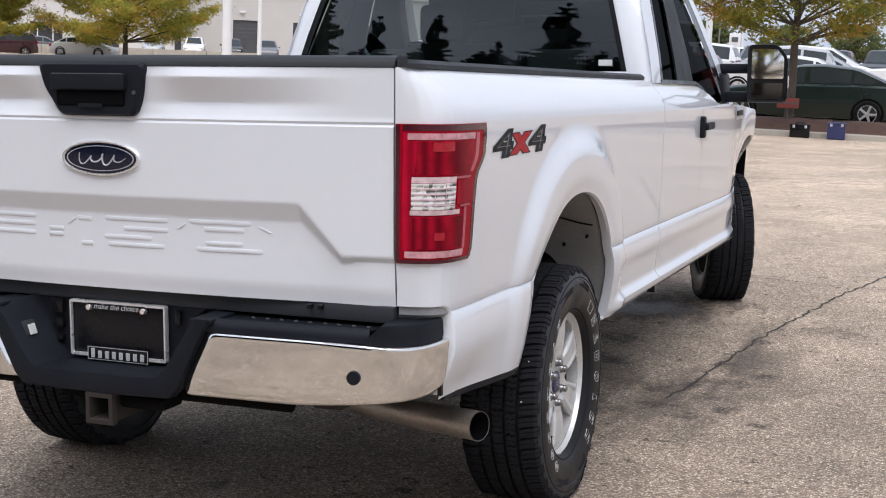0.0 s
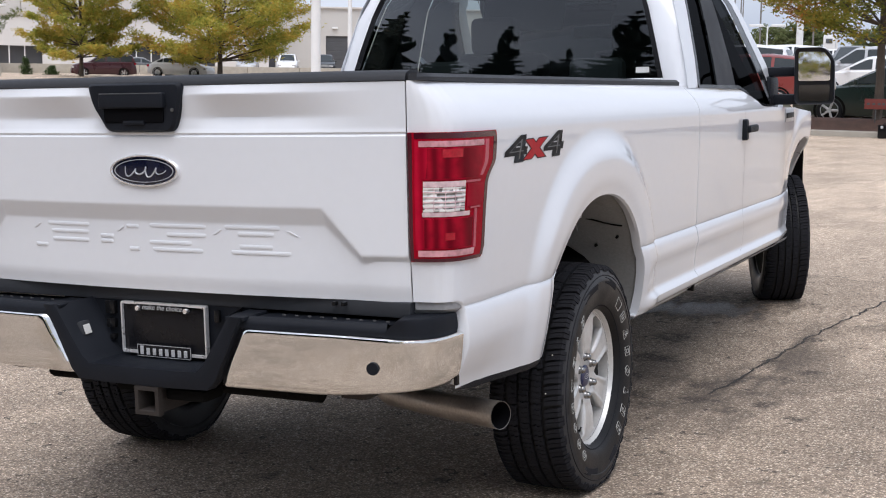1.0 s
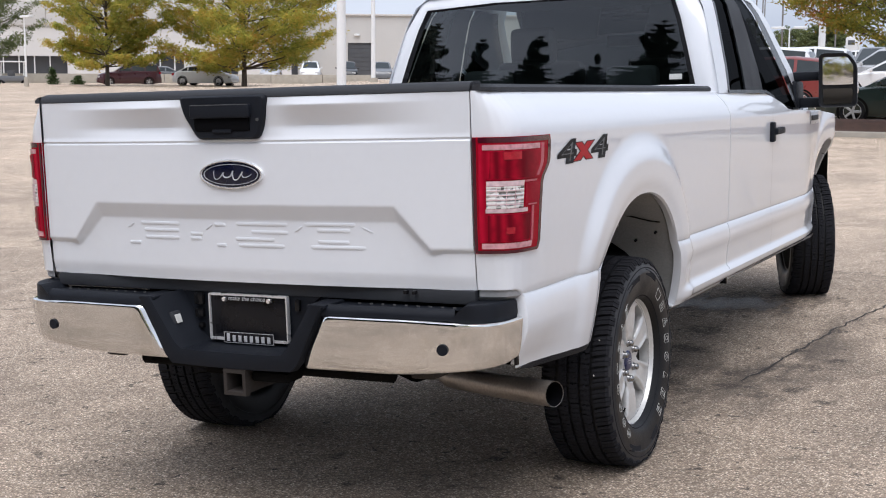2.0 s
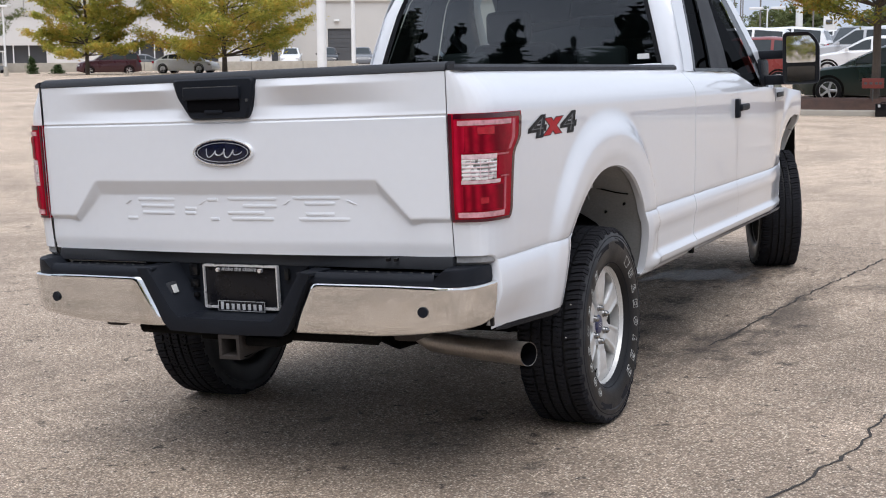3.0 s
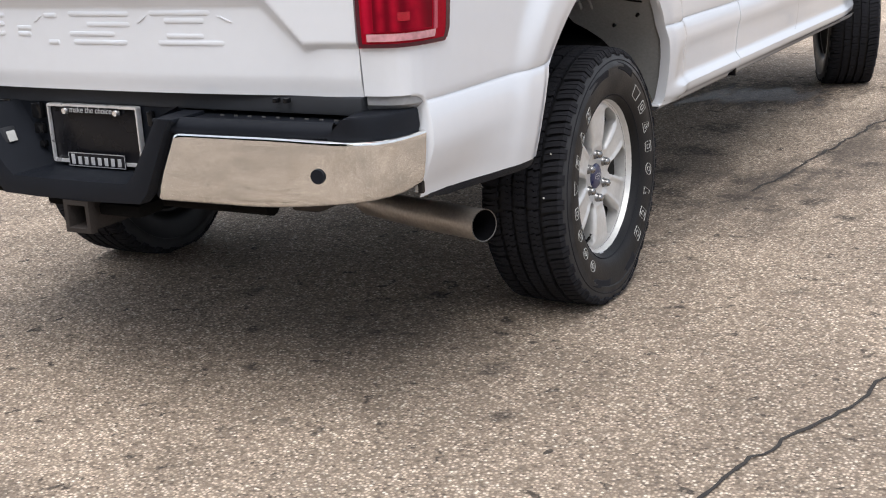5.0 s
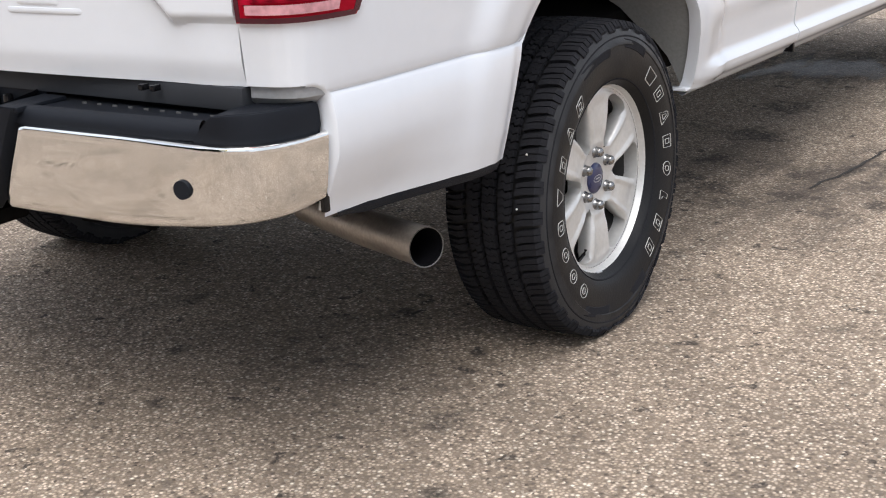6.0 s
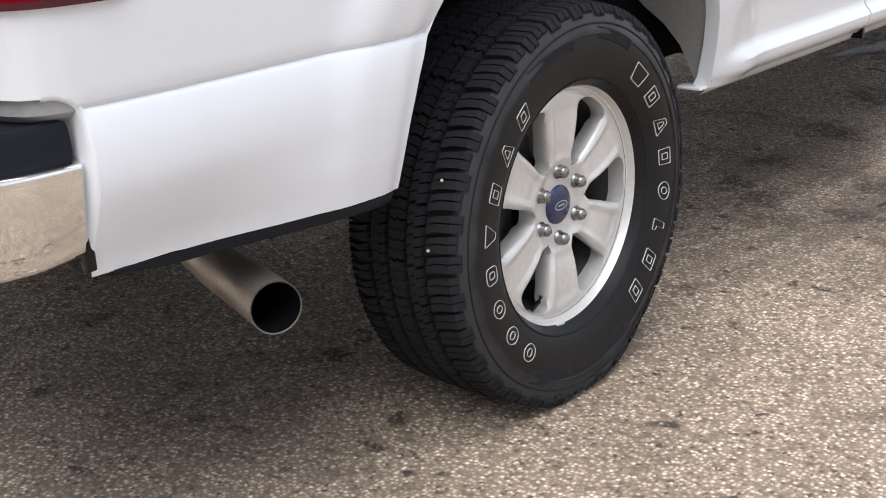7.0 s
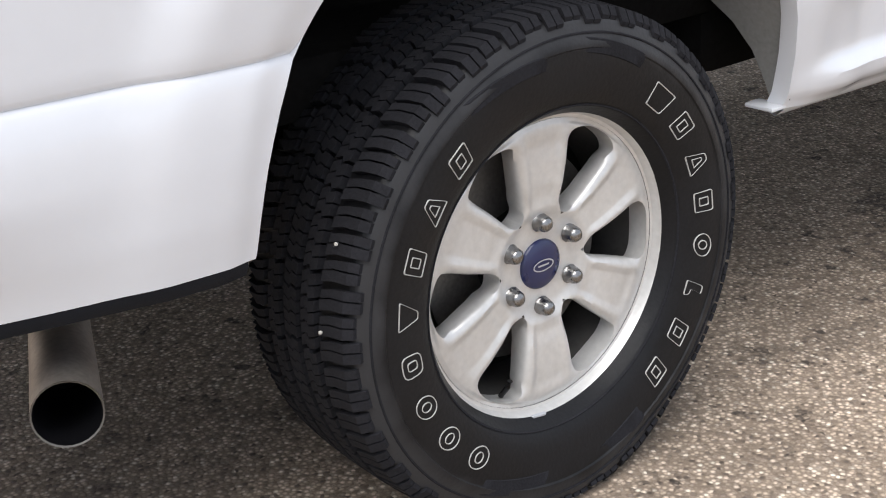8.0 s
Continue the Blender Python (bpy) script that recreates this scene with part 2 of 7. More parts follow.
def chrome_material():
    m, n, l, b = nodes_of("scuffed_bumper_chrome")
    b.inputs["Base Color"].default_value = (0.66, 0.64, 0.62, 1)
    b.inputs["Metallic"].default_value = 1
    tc = n.new("ShaderNodeTexCoord")
    a = n.new("ShaderNodeTexNoise")
    a.inputs["Scale"].default_value = 22
    a.inputs["Detail"].default_value = 8
    c = n.new("ShaderNodeTexNoise")
    c.inputs["Scale"].default_value = 5
    c.inputs["Detail"].default_value = 6
    c.inputs["Distortion"].default_value = 1.5
    l.new(tc.outputs["Object"], a.inputs["Vector"])
    l.new(tc.outputs["Object"], c.inputs["Vector"])
    r = n.new("ShaderNodeMapRange")
    r.inputs[1].default_value, r.inputs[2].default_value = 0.45, 0.75
    r.inputs[3].default_value, r.inputs[4].default_value = 0.03, 0.15
    l.new(a.outputs[0], r.inputs[0])
    l.new(r.outputs[0], b.inputs["Roughness"])
    d = n.new("ShaderNodeMapRange")
    d.inputs[1].default_value, d.inputs[2].default_value = 0.52, 0.72
    d.inputs[3].default_value, d.inputs[4].default_value = 0.0, 0.55
    l.new(c.outputs[0], d.inputs[0])
    mx = n.new("ShaderNodeMixRGB")
    mx.inputs[1].default_value = (0.80, 0.80, 0.79, 1)
    mx.inputs[2].default_value = (0.60, 0.57, 0.52, 1)
    l.new(d.outputs[0], mx.inputs[0])
    l.new(mx.outputs[0], b.inputs["Base Color"])
    bp = n.new("ShaderNodeBump")
    bp.inputs["Strength"].default_value = 0.32
    bp.inputs["Distance"].default_value = 0.004
    l.new(c.outputs[0], bp.inputs["Height"])
    l.new(bp.outputs[0], b.inputs["Normal"])
    return m


CHROME = chrome_material()


def glass_material(name, tint, through_part, rough=0.0):
    """Tinted pane: a clear mirror coat over a see-through dye."""
    m = bpy.data.materials.new(name)
    m.use_nodes = True
    n, l = m.node_tree.nodes, m.node_tree.links
    n.clear()
    out = n.new("ShaderNodeOutputMaterial")
    gl = n.new("ShaderNodeBsdfGlossy")
    gl.inputs["Color"].default_value = (0.9, 0.92, 0.95, 1)
    gl.inputs["Roughness"].default_value = rough
    tr = n.new("ShaderNodeBsdfTransparent")
    tr.inputs["Color"].default_value = (*tint, 1)
    fr = n.new("ShaderNodeFresnel")
    fr.inputs["IOR"].default_value = 1.52
    mul = n.new("ShaderNodeMath")
    mul.operation = 'MULTIPLY_ADD'
    mul.inputs[1].default_value = through_part
    mul.inputs[2].default_value = 0.0
    l.new(fr.outputs[0], mul.inputs[0])
    mix = n.new("ShaderNodeMixShader")
    l.new(mul.outputs[0], mix.inputs[0])
    l.new(tr.outputs[0], mix.inputs[1])
    l.new(gl.outputs[0], mix.inputs[2])
    l.new(mix.outputs[0], out.inputs[0])
    return m


TINTED = glass_material("dark_tinted_glass", (0.31, 0.36, 0.35), 1.35)
SIDE_TINT = glass_material("smoked_side_glass", (0.02, 0.021, 0.023), 0.07)
# near-black dye: the dark of the cab is put into the front pane
FRONT_TINT = glass_material("tint_and_shade_glass", (0.035, 0.037, 0.038), 0.07)
CLEAR = glass_material("light_tinted_glass", (0.70, 0.76, 0.74), 1.2)
# darker copy of the mirror; the lower pane's dark reflection is put into it
DIM_MIRROR = surface("dark_reflection_silver", (0.11, 0.113, 0.117), 0.03, 1.0, 0.05, 4, 40, 0, 0, 0.01)
MIRROR = surface("mirror_silver", (0.86, 0.87, 0.87), 0.02, 1.0, 0.01, 4, 40, 0, 0, 0.01)


def ground_material():
    """Old exposed-aggregate asphalt: tan and grey stones in dark binder, with oil spots and worn, darker patches."""
    m, n, l, b = nodes_of("aggregate_asphalt")
    tc = n.new("ShaderNodeTexCoord")

    def vor(scale, feature='F1'):
        v = n.new("ShaderNodeTexVoronoi")
        v.feature = feature
        v.inputs["Scale"].default_value = scale
        v.inputs["Randomness"].default_value = 1.0
        l.new(tc.outputs["Object"], v.inputs["Vector"])
        return v

    def noi(scale, detail=6, dist=0.0):
        v = n.new("ShaderNodeTexNoise")
        v.inputs["Scale"].default_value = scale
        v.inputs["Detail"].default_value = detail
        v.inputs["Distortion"].default_value = dist
        l.new(tc.outputs["Object"], v.inputs["Vector"])
        return v

    def remap(src, a, b_, c, d):
        r = n.new("ShaderNodeMapRange")
        r.inputs[1].default_value, r.inputs[2].default_value, r.inputs[3].default_value, r.inputs[4].default_value = a, b_, c, d
        l.new(src, r.inputs[0])
        return r.outputs[0]

    def mixc(kind, f, a, c):
        x = n.new("ShaderNodeMixRGB")
        x.blend_type = kind
        for k, v in ((0, f), (1, a), (2, c)):
            if isinstance(v, (int, float)):
                x.inputs[k].default_value = v
            elif isinstance(v, tuple):
                x.inputs[k].default_value = (*v, 1)
            else:
                l.new(v, x.inputs[k])
        return x.outputs[0]

    v1 = vor(108)
    stone = n.new("ShaderNodeValToRGB")
    sr = stone.color_ramp
    sr.elements[0].position, sr.elements[0].color = 0.0, (0.075, 0.058, 0.046, 1)
    sr.elements[1].position, sr.elements[1].color = 1.0, (0.76, 0.68, 0.56, 1)
    for p, c in ((0.18, (0.23, 0.185, 0.148, 1)), (0.45, (0.39, 0.312, 0.234, 1)), (0.72, (0.51, 0.406, 0.312, 1)), (0.90, (0.63, 0.52, 0.415, 1))):
        e = sr.elements.new(p)
        e.color = c
    sep = n.new("ShaderNodeSeparateColor")
    l.new(v1.outputs["Color"], sep.inputs[0])
    l.new(sep.outputs[0], stone.inputs[0])
    joint = remap(v1.outputs["Distance"], 0.26, 0.54, 0.0, 0.78)
    c1 = mixc('MIX', joint, stone.outputs[0], (0.165, 0.126, 0.094))
    fine = noi(420, 3)
    c2 = mixc('MULTIPLY', 1.0, c1, remap(fine.outputs[0], 0.3, 0.7, 1.04, 1.40))
    big = noi(0.55, 8, 0.4)
    c3 = mixc('MULTIPLY', 1.0, c2, remap(big.outputs[0], 0.3, 0.7, 0.80, 1.18))
    mid = noi(2.6, 8, 0.8)
    c4 = mixc('MULTIPLY', 1.0, c3, remap(mid.outputs[0], 0.35, 0.65, 0.86, 1.10))
    # oil and rubber spots
    sp = noi(3.4, 9, 1.2)
    c5 = mixc('MIX', remap(sp.outputs[0], 0.655, 0.74, 0.0, 0.5), c4, (0.035, 0.031, 0.028))
    sp2 = noi(9.0, 9, 0.6)
    c5 = mixc('MIX', remap(sp2.outputs[0], 0.69, 0.75, 0.0, 0.5), c5, (0.040, 0.035, 0.031))
    sp3 = noi(13.0, 4, 0.4)
    crumb = remap(sep.outputs[1], 0.15, 0.55, 0.35, 1.0)
    sf = n.new("ShaderNodeMath")
    sf.operation = 'MULTIPLY'
    l.new(remap(sp3.outputs[0], 0.650, 0.685, 0.0, 0.85), sf.inputs[0])
    l.new(crumb, sf.inputs[1])
    c5 = mixc('MIX', sf.outputs[0], c5, (0.034, 0.028, 0.024))
    # paler paving towards the kerb, multiplied up between y = 2 and y = 12
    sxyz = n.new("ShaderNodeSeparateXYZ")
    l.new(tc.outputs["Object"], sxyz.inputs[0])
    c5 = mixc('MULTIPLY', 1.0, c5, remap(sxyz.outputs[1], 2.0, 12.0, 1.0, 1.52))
    # spots with a place of their own
    wob = noi(16.0, 8, 0.5)
    cur = c5
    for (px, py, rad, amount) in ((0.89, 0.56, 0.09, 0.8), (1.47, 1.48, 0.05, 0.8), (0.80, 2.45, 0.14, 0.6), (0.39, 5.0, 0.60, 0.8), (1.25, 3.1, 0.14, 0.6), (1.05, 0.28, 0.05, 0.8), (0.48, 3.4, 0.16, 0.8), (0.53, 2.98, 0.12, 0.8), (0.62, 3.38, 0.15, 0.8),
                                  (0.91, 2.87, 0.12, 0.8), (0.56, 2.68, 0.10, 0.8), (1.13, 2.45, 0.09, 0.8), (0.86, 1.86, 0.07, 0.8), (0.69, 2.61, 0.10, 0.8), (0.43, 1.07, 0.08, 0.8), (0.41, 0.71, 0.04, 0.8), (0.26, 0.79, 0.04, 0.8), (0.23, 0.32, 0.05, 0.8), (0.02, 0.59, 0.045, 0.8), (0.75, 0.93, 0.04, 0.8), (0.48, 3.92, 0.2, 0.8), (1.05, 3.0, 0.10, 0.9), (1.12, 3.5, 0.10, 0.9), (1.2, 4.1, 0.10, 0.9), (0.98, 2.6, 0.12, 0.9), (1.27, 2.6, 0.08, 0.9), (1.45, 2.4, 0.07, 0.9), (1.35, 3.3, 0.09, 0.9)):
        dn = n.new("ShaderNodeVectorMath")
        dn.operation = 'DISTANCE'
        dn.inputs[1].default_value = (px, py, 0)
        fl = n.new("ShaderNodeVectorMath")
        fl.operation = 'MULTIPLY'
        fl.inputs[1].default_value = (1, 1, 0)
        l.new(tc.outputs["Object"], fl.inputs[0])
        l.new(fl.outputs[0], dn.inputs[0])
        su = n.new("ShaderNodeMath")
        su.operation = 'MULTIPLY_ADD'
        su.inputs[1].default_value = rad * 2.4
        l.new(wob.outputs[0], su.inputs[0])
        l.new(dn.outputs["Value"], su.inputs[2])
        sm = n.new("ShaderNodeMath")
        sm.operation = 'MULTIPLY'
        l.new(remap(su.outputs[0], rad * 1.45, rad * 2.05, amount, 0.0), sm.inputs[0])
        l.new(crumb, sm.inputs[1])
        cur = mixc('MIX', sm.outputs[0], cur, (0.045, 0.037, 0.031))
    # broad stains beside the wheel and darker patches under the truck, streaked along the way that cars roll, and one
    # wet patch under the cab
    streak = n.new("ShaderNodeMapping")
    streak.inputs["Scale"].default_value = (7.0, 2.2, 1.0)
    streak.inputs["Rotation"].default_value = (0, 0, radians(12))
    l.new(tc.outputs["Object"], streak.inputs[0])
    sn = n.new("ShaderNodeTexNoise")
    sn.inputs["Scale"].default_value = 1.0
    sn.inputs["Detail"].default_value = 9
    sn.inputs["Roughness"].default_value = 0.62
    l.new(streak.outputs[0], sn.inputs["Vector"])

    def patch(px, py, rx, ry, soft):
        sh = n.new("ShaderNodeMapping")
        sh.vector_type = 'TEXTURE'
        sh.inputs["Location"].default_value = (px, py, 0)
        sh.inputs["Scale"].default_value = (rx, ry, 1000.0)
        l.new(tc.outputs["Object"], sh.inputs[0])
        ds = n.new("ShaderNodeVectorMath")
        ds.operation = 'LENGTH'
        l.new(sh.outputs[0], ds.inputs[0])
        sm2 = n.new("ShaderNodeMath")
        sm2.operation = 'MULTIPLY_ADD'
        sm2.inputs[1].default_value = -soft
        l.new(sn.outputs[0], sm2.inputs[0])
        l.new(ds.outputs["Value"], sm2.inputs[2])
        return sm2.outputs[0]

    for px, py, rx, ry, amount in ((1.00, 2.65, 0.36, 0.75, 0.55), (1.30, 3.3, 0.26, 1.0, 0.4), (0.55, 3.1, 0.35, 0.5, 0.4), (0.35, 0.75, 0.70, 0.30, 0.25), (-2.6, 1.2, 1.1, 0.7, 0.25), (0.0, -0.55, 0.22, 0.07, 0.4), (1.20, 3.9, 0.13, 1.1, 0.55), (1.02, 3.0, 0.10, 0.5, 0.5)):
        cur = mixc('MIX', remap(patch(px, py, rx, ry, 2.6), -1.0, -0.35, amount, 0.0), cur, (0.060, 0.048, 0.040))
    wet = remap(patch(0.40, 4.85, 0.62, 0.42, 3.4), -1.25, -0.65, 1.0, 0.0)
    cur = mixc('MULTIPLY', wet, cur, (0.30, 0.29, 0.29))
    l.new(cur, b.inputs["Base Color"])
    l.new(remap(wet, 0.45, 1.0, 0.85, 0.48), b.inputs["Roughness"])
    b.inputs["Specular IOR Level"].default_value = 0.3
    hgt = n.new("ShaderNodeMath")
    hgt.operation = 'SUBTRACT'
    l.new(sep.outputs[1], hgt.inputs[0])
    l.new(v1.outputs["Distance"], hgt.inputs[1])
    bp = n.new("ShaderNodeBump")
    bp.inputs["Strength"].default_value = 0.55
    bp.inputs["Distance"].default_value = 0.005
    l.new(hgt.outputs[0], bp.inputs["Height"])
    l.new(bp.outputs[0], b.inputs["Normal"])
    return m


GROUND = ground_material()
CRACK = surface("crack_dirt", (0.035, 0.031, 0.028), 0.95, 0, 0.3, 12, 150, 0.5)
CONCRETE = surface("kerb_concrete", (0.40, 0.365, 0.31), 0.9, 0, 0.2, 3, 90, 0.4)
MULCH = surface("brown_mulch", (0.085, 0.048, 0.036), 0.95, 0, 0.5, 6, 60, 1.0)
WALL_GREY = surface("precast_wall_grey", (0.55, 0.535, 0.51), 0.85, 0, 0.06, 0.3, 20, 0.1)
WALL_WARM = surface("precast_wall_warm", (0.63, 0.61, 0.585), 0.85, 0, 0.06, 0.3, 20, 0.1)
DOOR_DARK = surface("roller_door_dark", (0.075, 0.078, 0.085), 0.5, 0, 0.2, 1, 20, 0.1)
POLE_WHITE = surface("pole_white_paint", (0.74, 0.74, 0.73), 0.5, 0, 0.06, 2, 30, 0)
BARK = surface("tree_bark", (0.085, 0.068, 0.055), 0.95, 0, 0.4, 7, 60, 0.8)


# ---- mesh helpers ----
def bm_of(verts, faces):
    bm = bmesh.new()
    vs = [bm.verts.new(v) for v in verts]
    bm.verts.ensure_lookup_table()
    for f in faces:
        if len(set(f)) >= 3:
            try:
                bm.faces.new([vs[i] for i in dict.fromkeys(f)])
            except ValueError:
                pass
    return bm


def part(name, bm, material, parent=None, label="", angle=35, weld=True):
    """Link a bmesh as one mesh object under a thing or a part."""
    if weld:
        bmesh.ops.remove_doubles(bm, verts=bm.verts, dist=1e-5)
    bmesh.ops.recalc_face_normals(bm, faces=bm.faces)
    me = bpy.data.meshes.new(name)
    bm.to_mesh(me)
    bm.free()
    me.materials.append(material)
    if angle:
        me.polygons.foreach_set("use_smooth", [True] * len(me.polygons))
        me.set_sharp_from_angle(angle=radians(angle))
    ob = new(name, me)
    if parent is not None:
        ob.parent = parent
    if label:
        tagged(ob, label=label)
    return ob


def share(name, mesh, parent, m):
    """Another object on a mesh that exists already."""
    ob = new(name, mesh)
    ob.parent = parent
    ob.matrix_basis = m
    return ob


def thing(name, m, label, category, group="", kind=""):
    ob = new(name)
    ob.matrix_world = m
    ob.empty_display_size = 0.2
    return tagged(ob, label, category, group, kind)


def grid(rows, loop_u=False, loop_v=False, flip=False):
    """Verts and faces of a sheet from rows of points."""
    verts = [tuple(p) for r in rows for p in r]
    nu, nv = len(rows), len(rows[0])
    faces = []
    for i in range(nu - (0 if loop_u else 1)):
        for j in range(nv - (0 if loop_v else 1)):
            a, b_ = i * nv + j, i * nv + (j + 1) % nv
            c, d = ((i + 1) % nu) * nv + (j + 1) % nv, ((i + 1) % nu) * nv + j
            faces.append((a, b_, c, d))
    return verts, faces


def joined(*pieces):
    verts, faces = [], []
    for v, f in pieces:
        k = len(verts)
        verts += list(v)
        faces += [tuple(i + k for i in q) for q in f]
    return verts, faces


def sheet(rows, **kw):
    return bm_of(*grid(rows, **kw))


def block(cx, cy, cz, sx, sy, sz, bevel=0.0, segs=2, m=None):
    """A box with rounded edges as a bmesh."""
    bm = bmesh.new()
    bmesh.ops.create_cube(bm, size=1)
    bmesh.ops.scale(bm, vec=(sx, sy, sz), verts=bm.verts)
    if bevel:
        bmesh.ops.bevel(bm, geom=list(bm.edges), offset=bevel, segments=segs, affect='EDGES', profile=0.6)
    mat = Matrix.Translation((cx, cy, cz))
    if m is not None:
        mat = mat @ m
    bmesh.ops.transform(bm, matrix=mat, verts=bm.verts)
    return bm


def add(bm, other):
    """Put the second bmesh into the first."""
    me = bpy.data.meshes.new("scratch")
    other.to_mesh(me)
    other.free()
    bm.from_mesh(me)
    bpy.data.meshes.remove(me)
    return bm


def tube(points, radius, sides=12, closed_ends=True):
    """A round bar along points; radius may be a list."""
    pts = [Vector(p) for p in points]
    rads = radius if isinstance(radius, (list, tuple)) else [radius] * len(pts)
    rows = []
    for i, p in enumerate(pts):
        d = (pts[min(i + 1, len(pts) - 1)] - pts[max(i - 1, 0)]).normalized()
        ref = Vector((0, 0, 1)) if abs(d.z) < 0.9 else Vector((1, 0, 0))
        a = d.cross(ref).normalized()
        b_ = d.cross(a).normalized()
        rows.append([p + (a * math.cos(t) + b_ * math.sin(t)) * rads[i] for t in [2 * math.pi * k / sides for k in range(sides)]])
    v, f = grid(rows, loop_v=True)
    if closed_ends:
        f = list(f) + [tuple(range(sides)), tuple(range(len(v) - sides, len(v)))]
    return bm_of(v, f)


def revolve(profile, axis_x=True, sides=48):
    """Turn (offset along the axis, radius) round the x axis."""
    rows = []
    for k in range(sides):
        t = 2 * math.pi * k / sides
        rows.append([(w, r * math.cos(t), r * math.sin(t)) for w, r in profile])
    return grid(rows, loop_u=True)


def lerp(a, b_, t):
    return a + (b_ - a) * t


def curve_at(table, x):
    """Piecewise straight interpolation in a small table."""
    if x <= table[0][0]:
        return table[0][1]
    for (x0, y0), (x1, y1) in zip(table, table[1:]):
        if x <= x1:
            return y0 + (y1 - y0) * (x - x0) / (x1 - x0)
    return table[-1][1]


def smooth(t):
    t = max(0.0, min(1.0, t))
    return t * t * (3 - 2 * t)


# ---- the pickup truck ----
# The lot falls towards the truck's left, so truck and pavement lean together.
TILT = pose(0, 0, 0, 0.498, -2.143, 0)
truck = thing("pickup_truck", TILT, "white long-bed pickup truck with chrome rear bumper on old pavement", "pickup truck")
RAKE = 0.018
HUB_Y, HUB_Z, FRONT_Y = 1.250, 0.395, 5.42

SIDE = ((0.50, 0.915), (0.565, 0.938), (0.58, 0.948), (0.65, 0.962), (0.73, 0.970), (0.79, 0.968), (0.826, 0.9585), (0.832, 0.9525), (0.838, 0.9580), (0.88, 0.9605), (1.00, 0.9655),
        (1.15, 0.9705), (1.28, 0.9738), (1.325, 0.9735), (1.345, 0.9715), (1.37, 0.962), (1.40, 0.943), (1.44, 0.903), (1.458, 0.872))
LEVELS = [0.552, 0.560, 0.568, 0.576, 0.585, 0.595, 0.605, 0.615, 0.625, 0.635, 0.645, 0.66, 0.68, 0.70, 0.72, 0.74, 0.76, 0.78, 0.81, 0.823, 0.828, 0.832, 0.836, 0.841] + [0.86 + 0.02 * k for k in range(23)] + [1.315, 1.325, 1.335, 1.345, 1.357, 1.37, 1.385, 1.40, 1.42, 1.44, 1.456]


def side_x(zt):
    return curve_at(SIDE, zt)


def raked(y, zt):
    return zt - RAKE * y


def rocker_roll(y, zt):
    """The sill swells out again above its lower edge, ahead of the rear wheel."""
    return smooth((y - 1.80) / 0.12) * (0.016 * smooth((0.635 - zt) / 0.03) * smooth((zt - 0.550) / 0.03) - 0.012 * smooth((zt - 0.60) / 0.05) * smooth((0.77 - zt) / 0.05))


def arch_rho(y, z, yc, a=0.545, zc=0.50):
    u, w = abs(y - yc) / (a if y > yc else a * 0.925), max(0.0, z - zc) / a
    return (u ** 2.2 + w ** 2.2) ** (1 / 2.2)


def arch_z(y, yc, a=0.545, zc=0.50):
    u = abs(y - yc) / (a if y > yc else a * 0.925)
    return None if u >= 1 else zc + a * (1 - u ** 2.2) ** (1 / 2.2)


def flare(y, z, yc):
    r = arch_rho(y, z, yc)
    low = lerp(0.35, 1.0, smooth((z - 0.57) / 0.28)) if y > yc else lerp(0.3, 1.0, smooth((z - 0.71) / 0.28))
    front = 0.35 if yc > 3 else 1.0
    return front * (low * 0.032 * smooth((1.40 - r) / 0.17) - 0.010 * smooth((1.10 - r) / 0.10))


# plan of the rear corner: x, y, and how far the surface faces sideways
CORNER_TAIL = ((0.930, 0.088, 0.45), (0.949, 0.112, 0.70), (0.961, 0.146, 0.88), (0.967, 0.185, 0.96), (0.971, 0.235, 1.0), (0.974, 0.30, 1.0))
CORNER = {1: ((0.836, 0.061, 0.0), (0.867, 0.0655, 0.08), (0.900, 0.073, 0.22)) + CORNER_TAIL, -1: ((0.862, 0.062, 0.0), (0.885, 0.066, 0.10), (0.908, 0.074, 0.25)) + CORNER_TAIL}
SEAM = {1: 0.831, -1: 0.857}


def corner_point(sign, s, zt, out=0.0):
    """A point on the rear corner's skin; s from 0 at the tailgate seam to 8 on the side."""
    plan = CORNER[sign]
    i = min(int(s), len(plan) - 2)
    t = s - i
    x, y, n = (lerp(plan[i][k], plan[i + 1][k], t) for k in range(3))
    inset = 0.974 - side_x(zt)
    lean = (x - plan[0][0]) / (0.974 - plan[0][0])
    nx, ny = n, -math.sqrt(max(0.0, 1 - n * n))
    tuck = 0.034 * n * smooth((0.74 - zt) / 0.15)
    return Vector((x - inset * lean - tuck + out * nx, y + out * ny + 0.012 * (1 - n) * smooth((1.05 - zt) / 0.2), raked(y, zt)))


def skin_column(y, sign, bottom, top, yc):
    """One upright row of points of the side skin."""
    col = []
    for lv in LEVELS:
        zt = min(max(lv, bottom), top)
        z = raked(y, zt)
        x = side_x(zt) + rocker_roll(y, zt) + flare(y, z, yc) - 0.034 * smooth((0.74 - zt) / 0.15) * smooth((0.60 - y) / 0.3)
        col.append((sign * x, y, z))
    return col


